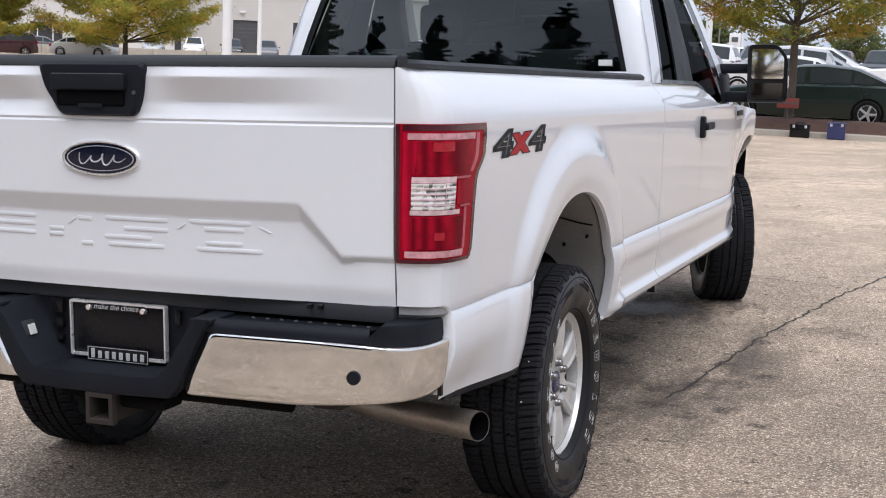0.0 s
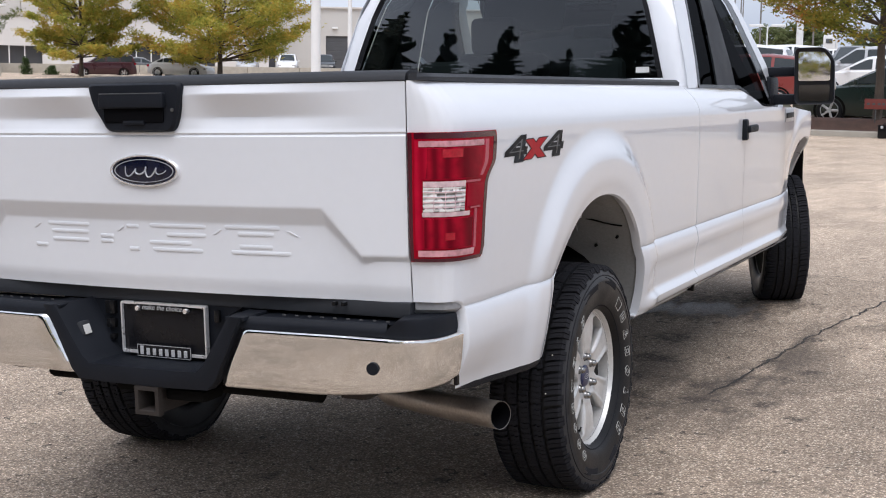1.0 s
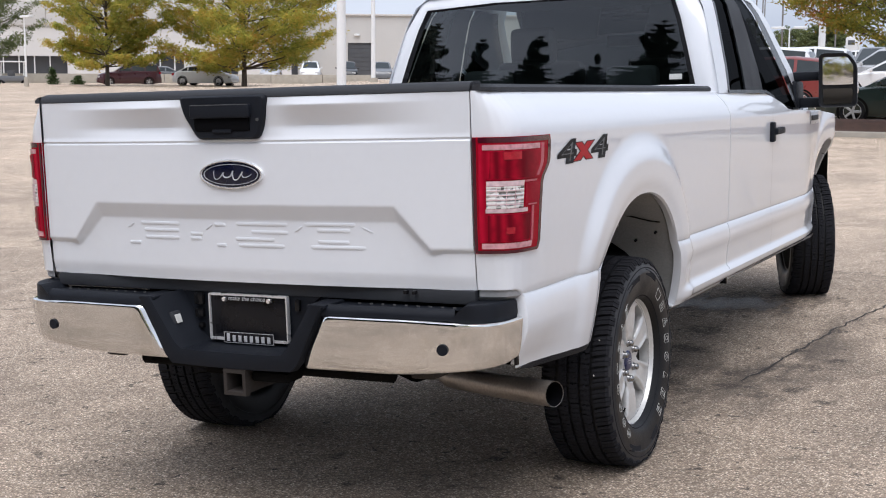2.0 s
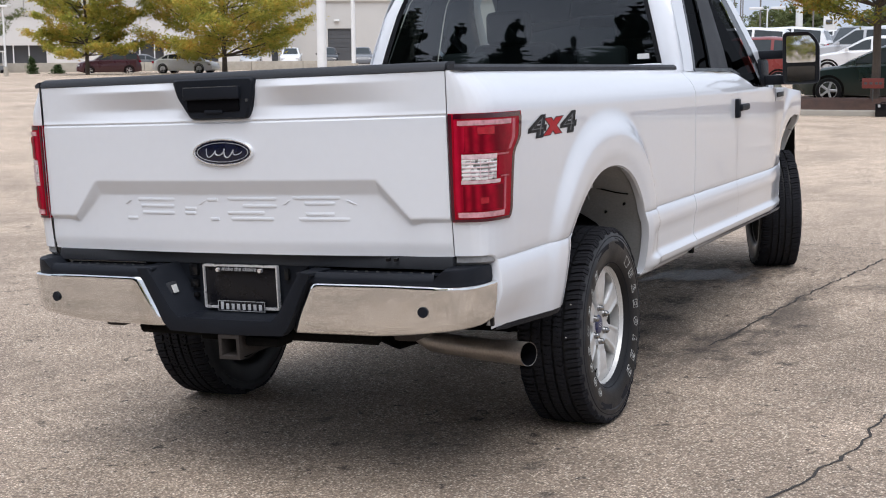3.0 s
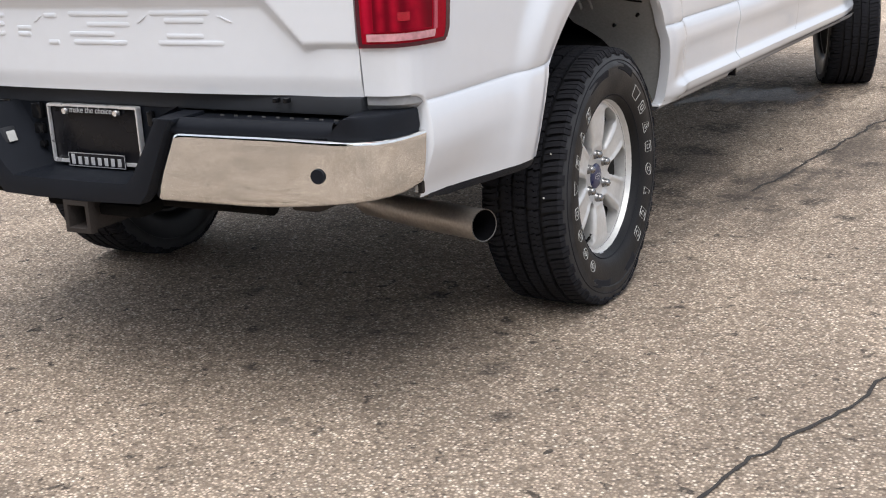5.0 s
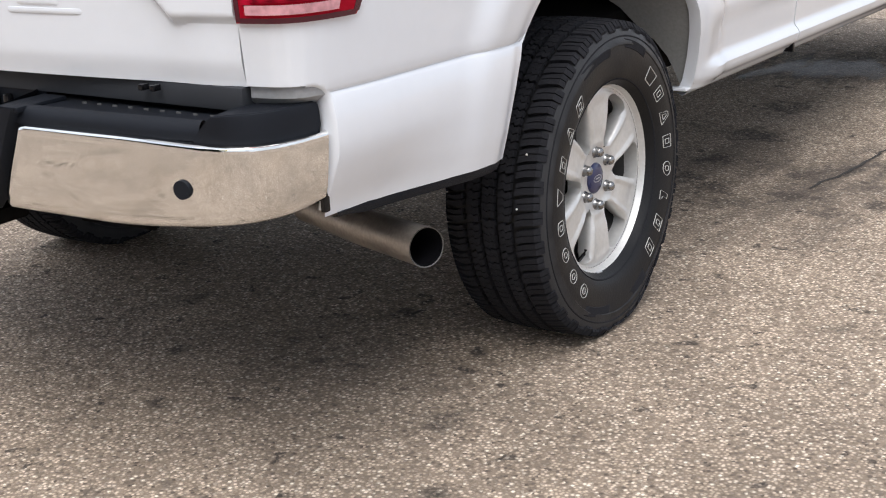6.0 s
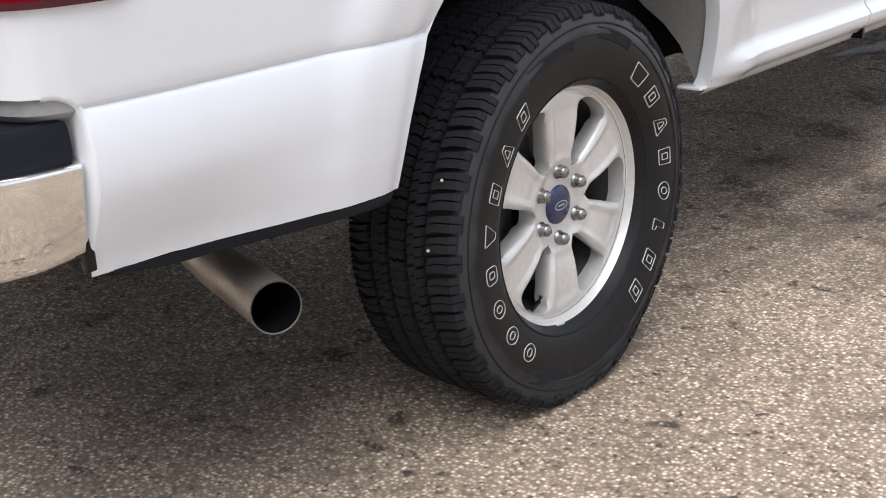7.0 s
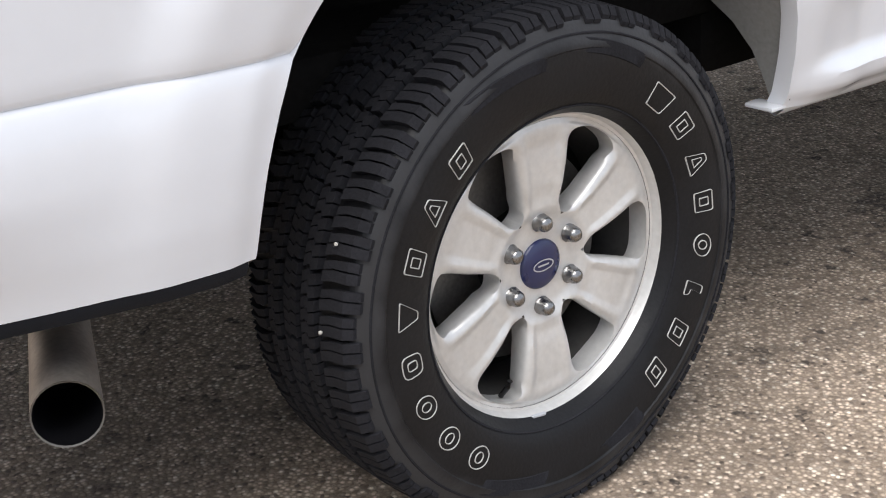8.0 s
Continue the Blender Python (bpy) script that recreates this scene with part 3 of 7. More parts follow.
def bed_side(sign):
    rows = []
    # corner columns, cut away above the bumper with a rounded upright edge
    for s in [k * 0.25 for k in range(18)] + [4.47, 4.6, 4.75, 4.9, 5.05, 5.2, 5.3, 5.4, 5.48, 5.53, 5.555, 5.564, 5.5641, 5.75] + [6 + k * 0.25 for k in range(9)]:
        y = corner_point(sign, s, 1.0).y
        d = min(max((y - 0.128) / 0.04, 0.0), 1.0)
        bottom = 0.594 if s > 5.564 else 0.812 + 0.04 * math.sqrt(max(0.0, 1 - d * d))
        rows.append([(sign * p.x, p.y, p.z) for p in (corner_point(sign, s, max(lv, bottom)) for lv in LEVELS)])
    corner_count = len(rows)
    ys = [0.325 + 0.02 * k for k in range(21)] + [0.735]
    ys += [HUB_Y + (0.545 if k > 0 else 0.504) * math.sin(math.pi / 2 * (k / 26)) for k in range(-26, 27)]
    ys += [1.81, 1.83, 1.85, 1.87, 1.89, 1.91, 1.93, 1.95, 1.97, 1.99, 2.01, 2.03, 2.06, 2.12, 2.25, 2.40, 2.52, 2.60, 2.615]
    lip = []
    for y in ys:
        az = arch_z(y, HUB_Y)
        base = curve_at(((0.2, 0.594), (0.74, 0.583), (1.80, 0.525), (2.0, 0.555), (2.62, 0.555)), y)
        bottom = base if az is None else max(base, az + RAKE * y)
        rows.append(skin_column(y, sign, bottom, 2, HUB_Y))
        if az is not None:
            q = rows[-1][0]
            lip.append([q, (q[0] - sign * 0.010, y, q[2] - 0.005), (q[0] - sign * 0.034, y, q[2] + 0.002)])
    # thickness at the lower edge and at the cab gap
    under = [[r[0], (r[0][0] - sign * 0.05, r[0][1], r[0][2] + 0.004)] for r in rows[corner_count:]]
    behind, ahead = [e for e in under if e[0][1] < HUB_Y - 0.503], [e for e in under if e[0][1] > HUB_Y + 0.5448]
    gap = [rows[-1], [(p[0] - sign * 0.05, p[1] + 0.002, p[2]) for p in rows[-1]]]
    ob = part("bed_side", bm_of(*joined(grid(rows), grid(lip), grid(behind), grid(ahead), grid(gap))), WHITE, truck, angle=28)
    part("arch_foot", block(sign * 0.908, 1.786, 0.5235, 0.060, 0.040, 0.008, 0.0035, 2), WHITE, ob, "turned-in white foot of the wheel arch")
    return ob


bed_side(1)
bed_side(-1)


def bed_lip(sign):
    """Rounded return of the bed side beside the bumper's end, with a short hook at its foot."""
    line = [(4.0, 0.852, 0, -1), (4.25, 0.852, 0, -1), (4.47, 0.852, 0, -1)]
    for s in (4.75, 5.0, 5.2, 5.35, 5.46, 5.53, 5.56):
        d = min(1.0, (corner_point(sign, s, 1.0).y - 0.128) / 0.04)
        line.append((s, 0.812 + 0.04 * math.sqrt(max(0.0, 1 - d * d)), -d, -math.sqrt(max(0.0, 1 - d * d))))
    line += [(5.564, z, -1, 0) for z in (0.81, 0.78, 0.74, 0.70, 0.66, 0.635)] + [(5.562, 0.618, -0.95, 0.2), (5.558, 0.606, -0.8, 0.3)]
    rows = []
    for s, zt, py, pz in line:
        p = corner_point(sign, s, zt)
        deep = 0.35 if zt < 0.66 else 1.0
        rows.append([(sign * (p.x - dx * deep), p.y + py * push, p.z + pz * push) for dx, push in ((-0.0005, -0.004), (0.0, 0.0), (0.003, 0.003), (0.010, 0.0055), (0.026, 0.0065), (0.045, 0.0045), (0.055, 0.0))])
    return part("bed_side_lip", sheet(rows), WHITE, truck, angle=50)


bed_lip(1)
bed_lip(-1)


def rail_cap(sign):
    rows = []
    for y in [0.066, 0.10, 0.146, 0.1505, 0.155] + [lerp(0.17, 2.60, k / 26) for k in range(27)]:
        c = [(0.874, 1.445), (0.886, 1.454), (0.886, 1.466), (0.872, 1.476), (0.848, 1.476), (0.842, 1.468), (0.835, 1.476), (0.800, 1.478), (0.772, 1.474), (0.768, 1.440)]
        inner = SEAM[sign] + 0.008 if y < 0.152 else 0.0
        outer = lerp(SEAM[sign] + 0.035, 0.886, smooth((y - 0.066) / 0.04))
        floor_z = 1.456 - 0.016 * smooth((y - 0.10) / 0.4)
        rows.append([(sign * min(max(x, inner), outer), y, raked(y, max(z, floor_z))) for x, z in c])
    v, f = grid(rows)
    n = len(rows[0])
    f = list(f) + [tuple(range(n)), tuple(range(len(v) - n, len(v)))]
    return part("bed_rail_cap", bm_of(v, f), DARK_TRIM, truck, "dark grey ribbed plastic bed rail cap", angle=30)


rail_cap(1)
rail_cap(-1)


def bed_inside():
    """Floor, inner walls and front wall of the cargo bed."""
    bm = bmesh.new()
    for sign in (1, -1):
        add(bm, sheet([[(sign * x, y, raked(y, z)) for x, z in ((0.775, 1.46), (0.775, 0.95), (0.72, 0.92), (0.0, 0.92))] for y in (0.10, 0.6, 1.2, 1.8, 2.55)]))
        add(bm, block(sign * 0.66, HUB_Y, 1.02, 0.26, 0.95, 0.22, 0.05))
    add(bm, block(0, 2.57, 1.16, 1.64, 0.04, 0.56, 0.008))
    for k in range(13):
        add(bm, block(-0.66 + k * 0.11, 1.32, 0.905, 0.05, 2.4, 0.02, 0.006))
    return part("cargo_bed", bm, WHITE, truck)


bed_inside()


# -- tailgate --
def bow(x):
    return 0.064 * (abs(x) / 0.853) ** 2.3


def gate_y(x, z):
    ax = abs(x)
    y = bow(x)
    # shallow scoop between the top edge and the long crease
    scoop = smooth((0.80 - ax) / 0.55) * lerp(0.25, 1.0, smooth((ax - 0.14) / 0.16))
    y += scoop * (0.026 * smooth((z - 1.312) / 0.06) - 0.044 * min(1.0, max(0.0, (z - 1.360) / 0.066)) + 0.012 * min(1.0, max(0.0, (z - 1.430) / 0.025)))
    # crease
    y += 0.0050 * max(0.0, 1 - abs(z - 1.312) / 0.006)
    y += 0.0030 * smooth((z - 1.312) / 0.020)
    # stepped-in lower field
    if x > 0:
        ax += 0.022 * smooth(ax / 0.5)
    if ax < 0.60:
        top, width = 1.108, 0.052
    elif ax < 0.715:
        t = (ax - 0.60) / 0.115
        top, width = lerp(1.108, 0.976, t), lerp(0.052, 0.024, t)
    else:
        top, width = 0.976, lerp(0.024, 0.014, smooth((ax - 0.715) / 0.05))
    y += 0.025 * min(1.0, max(0.0, (top - z) / width)) * (1 if ax < 0.64 else lerp(1.0, 0.45, smooth((ax - 0.64) / 0.16)))
    y += 0.020 * smooth((0.90 - z) / 0.06) * 0.4
    return y


GATE_Z = 0.848, 1.455


def tailgate():
    zs = sorted(set([lerp(GATE_Z[0], GATE_Z[1], k / 130) for k in range(131)] + [1.312 + d for d in (-0.008, -0.006, -0.003, 0, 0.003, 0.006, 0.010, 0.014)] + [1.430, 1.434, 1.438]))
    xs = [lerp(-SEAM[-1], SEAM[1], k / 260) for k in range(261)]
    front = [[(x, gate_y(x, z), z) for x in xs] for z in zs]
    low = [front[0], [(x, gate_y(x, zs[0]) + 0.035, zs[0] - 0.002) for x in xs]]
    high = [front[-1], [(x, gate_y(x, zs[-1]) + 0.045, zs[-1] + 0.002) for x in xs]]
    ends = [[[r[k], (r[k][0], r[k][1] + 0.06, r[k][2])] for r in front] for k in (0, -1)]
    back = [[(x, 0.11, z) for x in (-0.82, 0.82)] for z in (0.86, 1.44)]
    return part("tailgate", bm_of(*joined(grid(front), grid(low), grid(high), grid(ends[0]), grid(ends[1]), grid(back))), WHITE, truck, "closed white tailgate with long crease and stepped lower field", angle=24)


gate = tailgate()

# black cap along the top of the tailgate
cap_rows = []
for k in range(61):
    x = lerp(-SEAM[-1] - 0.002, SEAM[1] + 0.002, k / 60)
    y = gate_y(x, 1.4545)
    cap_rows.append([(x, y + dy, z) for dy, z in ((0.004, 1.450), (-0.003, 1.456), (-0.002, 1.466), (0.006, 1.477), (0.03, 1.484), (0.075, 1.484), (0.085, 1.47), (0.085, 1.43))])
v, f = grid(cap_rows)
part("tailgate_cap", bm_of(v, list(f) + [tuple(range(8)), tuple(range(len(v) - 8, len(v)))]), DARK_TRIM, gate, "dark grey plastic cap", angle=40)


def rounded(outline, r, n=4):
    """Round the corners of a polygon in two dimensions."""
    out = []
    m = len(outline)
    for i in range(m):
        p, a, b_ = Vector(outline[i]), Vector(outline[i - 1]), Vector(outline[(i + 1) % m])
        d0, d1 = (a - p), (b_ - p)
        k = min(r, d0.length * 0.45, d1.length * 0.45)
        s, e = p + d0.normalized() * k, p + d1.normalized() * k
        for j in range(n + 1):
            t = j / n
            out.append(tuple((1 - t) ** 2 * s + 2 * t * (1 - t) * p + t * t * e))
    return out


def scaled(outline, f, centre=None):
    c = centre or (sum(p[0] for p in outline) / len(outline), sum(p[1] for p in outline) / len(outline))
    fx, fz = f if isinstance(f, tuple) else (f, f)
    return [(c[0] + (p[0] - c[0]) * fx, c[1] + (p[1] - c[1]) * fz) for p in outline]


def plate_ring(loops, close=True):
    """A skin through loops of equal length; the last one is filled."""
    v, f = grid(loops, loop_v=True)
    n = len(loops[0])
    f = list(f)
    if close:
        f.append(tuple(range(len(v) - n, len(v))))
    return bm_of(v, f)


# tailgate handle
H_OUT = rounded([(-0.190, 1.463), (0.154, 1.463), (0.142, 1.40), (0.118, 1.322), (-0.118, 1.322), (-0.172, 1.40)], 0.020)
hy = -0.004
loops = [[(x, 0.030, z) for x, z in H_OUT], [(x, hy, z) for x, z in H_OUT], [(x, hy - 0.008, z) for x, z in scaled(H_OUT, (0.95, 0.92))]]
handle = part("tailgate_handle", plate_ring(loops), BLACK_TRIM, gate, "black plastic tailgate handle bezel", angle=40)
handle.matrix_basis = pose(0, -0.006, 0)
# flat block; the hollow's shade is put into its near-black colour
part("handle_cup", block(-0.016, -0.0115, 1.372, 0.215, 0.010, 0.046, 0.008), SOOT_AND_SHADE, handle)
part("handle_paddle", block(-0.016, -0.020, 1.413, 0.232, 0.022, 0.044, 0.007, 3), BLACK_TRIM, handle)
# highlight along the paddle's upper edge, drawn as a paler strip
part("paddle_edge", block(-0.016, -0.0285, 1.434, 0.222, 0.004, 0.0025, 0.001), RIB_GREY, handle)
part("handle_lip", block(-0.015, -0.014, 1.349, 0.075, 0.010, 0.012, 0.003), BLACK_TRIM, handle)
part("lock_cylinder", tube([(0.122, -0.016, 1.385), (0.122, -0.008, 1.385)], 0.005, 16), RIB_GREY, handle)


def oval(cx, cz, a, b_, n=48):
    return [(cx + a * math.cos(2 * math.pi * k / n), cz + b_ * math.sin(2 * math.pi * k / n)) for k in range(n)]


# oval emblem: chrome rim, blue field, silver rim line and a plain silver stroke in place of the maker's name
EM = (0.0, 1.208)
em_rim = part("emblem", plate_ring([[(x, yy, z) for x, z in oval(*EM, a, b_)] for a, b_, yy in ((0.126, 0.0495, 0.022), (0.126, 0.0495, 0.000), (0.122, 0.046, -0.010), (0.117, 0.0425, -0.010), (0.114, 0.040, -0.004))]), BRIGHT, gate, "chrome-rimmed blue oval emblem", angle=40)
part("emblem_field", plate_ring([[(x, yy, z) for x, z in oval(*EM, a, b_)] for a, b_, yy in ((0.1145, 0.0405, -0.004), (0.1135, 0.0395, -0.0065), (0.06, 0.02, -0.0085))]), EMBLEM_BLUE, em_rim, angle=40)
part("emblem_line", plate_ring([[(x, yy, z) for x, z in oval(*EM, a, b_)] for a, b_, yy in ((0.1075, 0.0345, -0.0055), (0.107, 0.034, -0.0082), (0.1045, 0.0325, -0.0082), (0.104, 0.032, -0.0055))], close=False), MARK_SILVER, em_rim, angle=40)
wave = [(-0.074 + 0.148 * k / 90 + 0.008 * math.cos(k / 90 * 25.1), -0.0092, 1.206 + (0.007 + 0.009 * math.cos(k / 90 * 5.5 - 0.4) ** 2) * math.sin(k / 90 * 25.1 + 0.6)) for k in range(91)]
part("emblem_stroke", tube(wave, [0.0010 + 0.0014 * math.sin(math.pi * k / 90) for k in range(91)], 6), MARK_SILVER, em_rim, "plain looped silver stroke")

# raised ridges pressed into the lower field
RIDGES = ((-0.43, -0.23, 1.040), (-0.415, -0.235, 1.017), (-0.41, -0.235, 0.992), (-0.475, -0.415, 0.972), (-0.205, -0.145, 1.008), (-0.205, -0.148, 0.992), (-0.105, -0.05, 1.040), (-0.095, -0.05, 0.972),
          (-0.03, 0.205, 1.044), (0.035, 0.200, 1.018), (-0.03, 0.150, 0.994), (-0.02, 0.19, 0.973), (0.235, 0.45, 1.046), (0.285, 0.425, 1.027), (0.29, 0.42, 0.990), (0.255, 0.485, 0.973))
for x0, x1, z in RIDGES:
    xs = [lerp(x0, x1, k / 8) for k in range(9)]
    prof = ((0.0065, 0.004), (0.005, -0.0022), (0.001, -0.0035), (-0.001, -0.0035), (-0.005, -0.0022), (-0.0065, 0.004))
    rows = [[(x, gate_y(x, z) + (0.004 if k in (0, 8) else d), z + dz) for dz, d in prof] for k, x in enumerate(xs)]
    part("pressed_ridge", sheet(rows), WHITE, gate, angle=50)
for x0, x1 in ((-0.475, -0.445), (-0.135, -0.11), (0.215, 0.24), (0.455, 0.495)):
    prof = ((0.006, 0.004), (0.004, -0.003), (-0.004, -0.003), (-0.006, 0.004))
    rows = [[(lerp(x0, x1, t) + dx, gate_y(lerp(x0, x1, t), 1.0) + (0.004 if t in (0, 1) else d), lerp(1.022, 1.040, t if x0 < 0.4 else 1 - t)) for dx, d in prof] for t in (0, 0.15, 0.5, 0.85, 1)]
    part("pressed_ridge", sheet(rows), WHITE, gate, angle=50)

# rubber stops at the foot of the tailgate
for x in (0.60, 0.63):
    part("tailgate_stop", block(x, 0.050, 0.838, 0.012, 0.02, 0.012, 0.003), GLOSS_BLACK, gate)
part("tailgate_sill", block(0, 0.105, 0.826, 1.66, 0.08, 0.045, 0.008), DARK_TRIM, truck, "grey sill under the tailgate")


# -- tail lamps --
def lamp_edge(z):
    """How far round the corner the lamp reaches at a height."""
    return curve_at(((0.958, 6.75), (0.969, 7.05), (0.993, 7.25), (1.113, 7.42), (1.173, 7.55), (1.191, 7.70), (1.223, 8.22), (1.238, 8.36), (1.303, 8.45), (1.318, 8.40)), z)


def lamp_point(sign, u, z, out):
    z += 0.013
    s = lerp(0.12, lamp_edge(z), u)
    if s > 7.99:
        p = corner_point(sign, 7.99, z, out)
        p.y += (s - 7.99) * 0.075
    else:
        p = corner_point(sign, s, z, out)
    return (sign * p.x, p.y, p.z)


def lamp_panel(sign, u0, u1, z0, z1, out, nu=16, nz=8, sink=0.012):
    rows = []
    for i in range(-1, nz + 2):
        z = lerp(z0, z1, min(max(i / nz, 0), 1))
        row = []
        for j in range(-1, nu + 2):
            u = lerp(u0, u1, min(max(j / nu, 0), 1))
            rim = i in (-1, nz + 1) or j in (-1, nu + 1)
            row.append(lamp_point(sign, u, z, out - sink if rim else out))
        rows.append(row)
    return sheet(rows)


def tail_lamp(sign):
    body = part("tail_lamp", lamp_panel(sign, 0.0, 1.0, 0.952, 1.304, 0.008, 30, 34, 0.02), LAMP_FRAME, truck, "red and clear tail lamp wrapped round the rear corner", angle=40)

    def pane(name, u0, u1, z0, z1, material, out=0.012, nu=14, nz=8, label=""):
        return part(name, lamp_panel(sign, u0, u1, z0, z1, out, nu, nz), material, body, label, angle=40)

    pane("smoked_edge", 0.0, 0.045, 0.954, 1.302, LAMP_DARK, 0.0085, 4, 20)
    pane("smoked_edge", 0.07, 0.985, 1.287, 1.3025, LAMP_DARK, 0.0092, 16, 3)
    pane("smoked_edge", 0.962, 1.0, 0.958, 1.290, LAMP_DARK, 0.0088, 3, 30)
    pane("smoked_edge", 0.045, 0.985, 0.952, 0.9615, LAMP_DARK, 0.0092, 16, 3)
    pane("side_bar", 0.075, 0.17, 0.985, 1.283, LAMP_RED, 0.0105, 4, 16)
    pane("reflector_strip", 0.12, 0.84, 1.265, 1.281, LAMP_ROSE, 0.012, 16, 3, "pale reflector strip")
    pane("upper_lens", 0.16, 0.86, 1.176, 1.263, LAMP_RED, 0.0115)
    pane("upper_lens_field", 0.20, 0.83, 1.180, 1.260, LAMP_DEEP, 0.0135)
    # highlight in the lens field, drawn as a brighter pane
    pane("bulb_reflector", 0.34, 0.56, 1.236, 1.259, LAMP_GLOW, 0.0150, 4, 4)
    pane("outline", 0.86, 0.90, 1.182, 1.281, LAMP_PINK, 0.0115, 2, 10)
    pane("outline", 0.66, 0.885, 1.166, 1.172, LAMP_PINK, 0.0115, 10, 2)
    pane("side_lens", 0.70, 0.95, 1.100, 1.163, LAMP_RED, 0.0105)
    pane("clear_band", 0.175, 0.66, 1.157, 1.172, LAMP_STRIP, 0.0128, 12, 3)
    pane("reverse_lens", 0.175, 0.66, 1.089, 1.156, LAMP_GRID, 0.013, 14, 8, "clear ribbed reversing lens")
    pane("clear_band", 0.165, 0.74, 1.076, 1.088, LAMP_STRIP, 0.0128, 12, 3)
    pane("lower_lens", 0.16, 0.80, 0.988, 1.073, LAMP_RED, 0.0115)
    pane("lower_lens_field", 0.19, 0.79, 0.991, 1.070, LAMP_DEEP, 0.0135)
    pane("bulb_reflector", 0.42, 0.54, 1.012, 1.032, LAMP_GLOW, 0.0150, 4, 4)
    pane("outline", 0.825, 0.86, 0.985, 1.092, LAMP_PINK, 0.0115, 2, 10)
    pane("outline", 0.76, 0.905, 1.094, 1.099, LAMP_PINK, 0.0115, 6, 2)
    pane("reflector_strip", 0.11, 0.84, 0.967, 0.984, LAMP_ROSE, 0.012, 16, 3, "pale reflector strip")
    for k in range(4):
        z = 1.100 + k * 0.014
        pane("lens_rib", 0.18, 0.655, z, z + 0.0025, LAMP_STRIP, 0.0152, 10, 1)
    for k in range(3):
        u = 0.29 + k * 0.12
        pane("lens_rib", u, u + 0.006, 1.092, 1.154, LAMP_STRIP, 0.0152, 1, 6)


tail_lamp(1)
tail_lamp(-1)


# -- rear bumper --
BUMP = ((0.0, -0.066), (0.30, -0.062), (0.55, -0.053), (0.72, -0.044), (0.80, -0.036), (0.855, -0.022), (0.895, 0.004), (0.920, 0.040), (0.934, 0.085), (0.941, 0.130), (0.944, 0.165))


def bump_plan(q):
    """Plan point and outward direction at q metres along the bumper from its middle."""
    d = 0.0
    for (x0, y0), (x1, y1) in zip(BUMP, BUMP[1:]):
        s = math.hypot(x1 - x0, y1 - y0)
        if q <= d + s or (x1, y1) == BUMP[-1]:
            t = (q - d) / s
            return Vector((lerp(x0, x1, t), lerp(y0, y1, t))), Vector(((y1 - y0) / s, -(x1 - x0) / s))
        d += s


def bump_point(sign, q, z, out=0.0):
    p, n = bump_plan(q)
    p = p + n * out
    return (sign * p.x, p.y, z)


BUMP_LEN = sum(math.hypot(b_[0] - a[0], b_[1] - a[1]) for a, b_ in zip(BUMP, BUMP[1:]))


def chrome_half(sign):
    rows = []
    vs = ((0.0, -0.034), (0.0, -0.020), (0.02, -0.014), (0.06, -0.010), (0.20, -0.004), (0.45, 0.001), (0.70, 0.0045), (0.88, 0.0065), (0.94, 0.0068), (0.972, 0.0058), (0.992, 0.0025), (1.0, -0.003), (1.005, -0.024))
    for k in range(57):
        u = k / 56
        row = []
        for vv, out in vs:
            start = lerp(0.262, 0.352, smooth(vv * 0.9) * 0.35 + vv * 0.65)
            q = lerp(start, BUMP_LEN, u)
            low = 0.592 + 0.030 * smooth((q - 0.55) / 0.45) + 0.012 * smooth((q - 0.98) / 0.12)
            high = 0.770 - 0.008 * smooth((u - 0.35) / 0.5)
            o = out - (0.020 if k == 0 else 0.006 if k == 1 else 0) - (0.015 if k == 56 else 0)
            row.append(bump_point(sign, q, lerp(low, high, vv), o))
        rows.append(row)
    return part("bumper_chrome", sheet(rows), CHROME, bumper, "scuffed chrome bumper face", angle=32)


# black upper step of the bumper; its ends carry raised caps
def step_pad(sign):
    rows = []
    for k in range(33):
        q = lerp(0.335, 0.805, k / 32)
        p, n = bump_plan(q)
        pts = [bump_point(sign, q, zz, o) for zz, o in ((0.764, -0.024), (0.768, -0.013), (0.773, -0.011), (0.784, -0.013), (0.795, -0.018), (0.801, -0.026), (0.802, -0.036), (0.795, -0.044))]
        for back, z in ((0.060, 0.793), (0.100, 0.791), (0.104, 0.794), (0.104, 0.74)):
            pts.append((sign * p.x, back, z))
        rows.append(pts)
    v, f_ = grid(rows)
    return bm_of(v, list(f_) + [tuple(range(len(rows[0])))])


# middle section with a recess for the plate
OUT = [(-0.358, 0.800), (-0.335, 0.760), (-0.262, 0.610), (-0.235, 0.582), (-0.10, 0.578), (0.10, 0.578), (0.235, 0.582), (0.262, 0.610), (0.335, 0.760), (0.358, 0.800)]
INN = [(-0.318, 0.804), (-0.290, 0.760), (-0.222, 0.655), (-0.196, 0.632), (-0.10, 0.630), (0.10, 0.630), (0.196, 0.632), (0.222, 0.655), (0.290, 0.760), (0.318, 0.804)]


def offs(loop, y, f=1.0, dz=0.0):
    return [(x * f, y, z + dz) for x, z in loop]


mid_rows = [offs(OUT, -0.030, 1.02), offs(OUT, -0.055, 1.01), offs(OUT, -0.066), [((a[0] + b_[0]) / 2, -0.071, (a[1] + b_[1]) / 2) for a, b_ in zip(OUT, INN)], offs(INN, -0.066), offs(INN, -0.056, 0.985), offs(INN, 0.050, 0.90, 0.004), offs(INN, 0.072, 0.87, 0.006)]
bumper = part("rear_bumper", sheet(mid_rows), BLACK_TRIM, truck, "chrome rear bumper with black step pads and plate recess", angle=35)
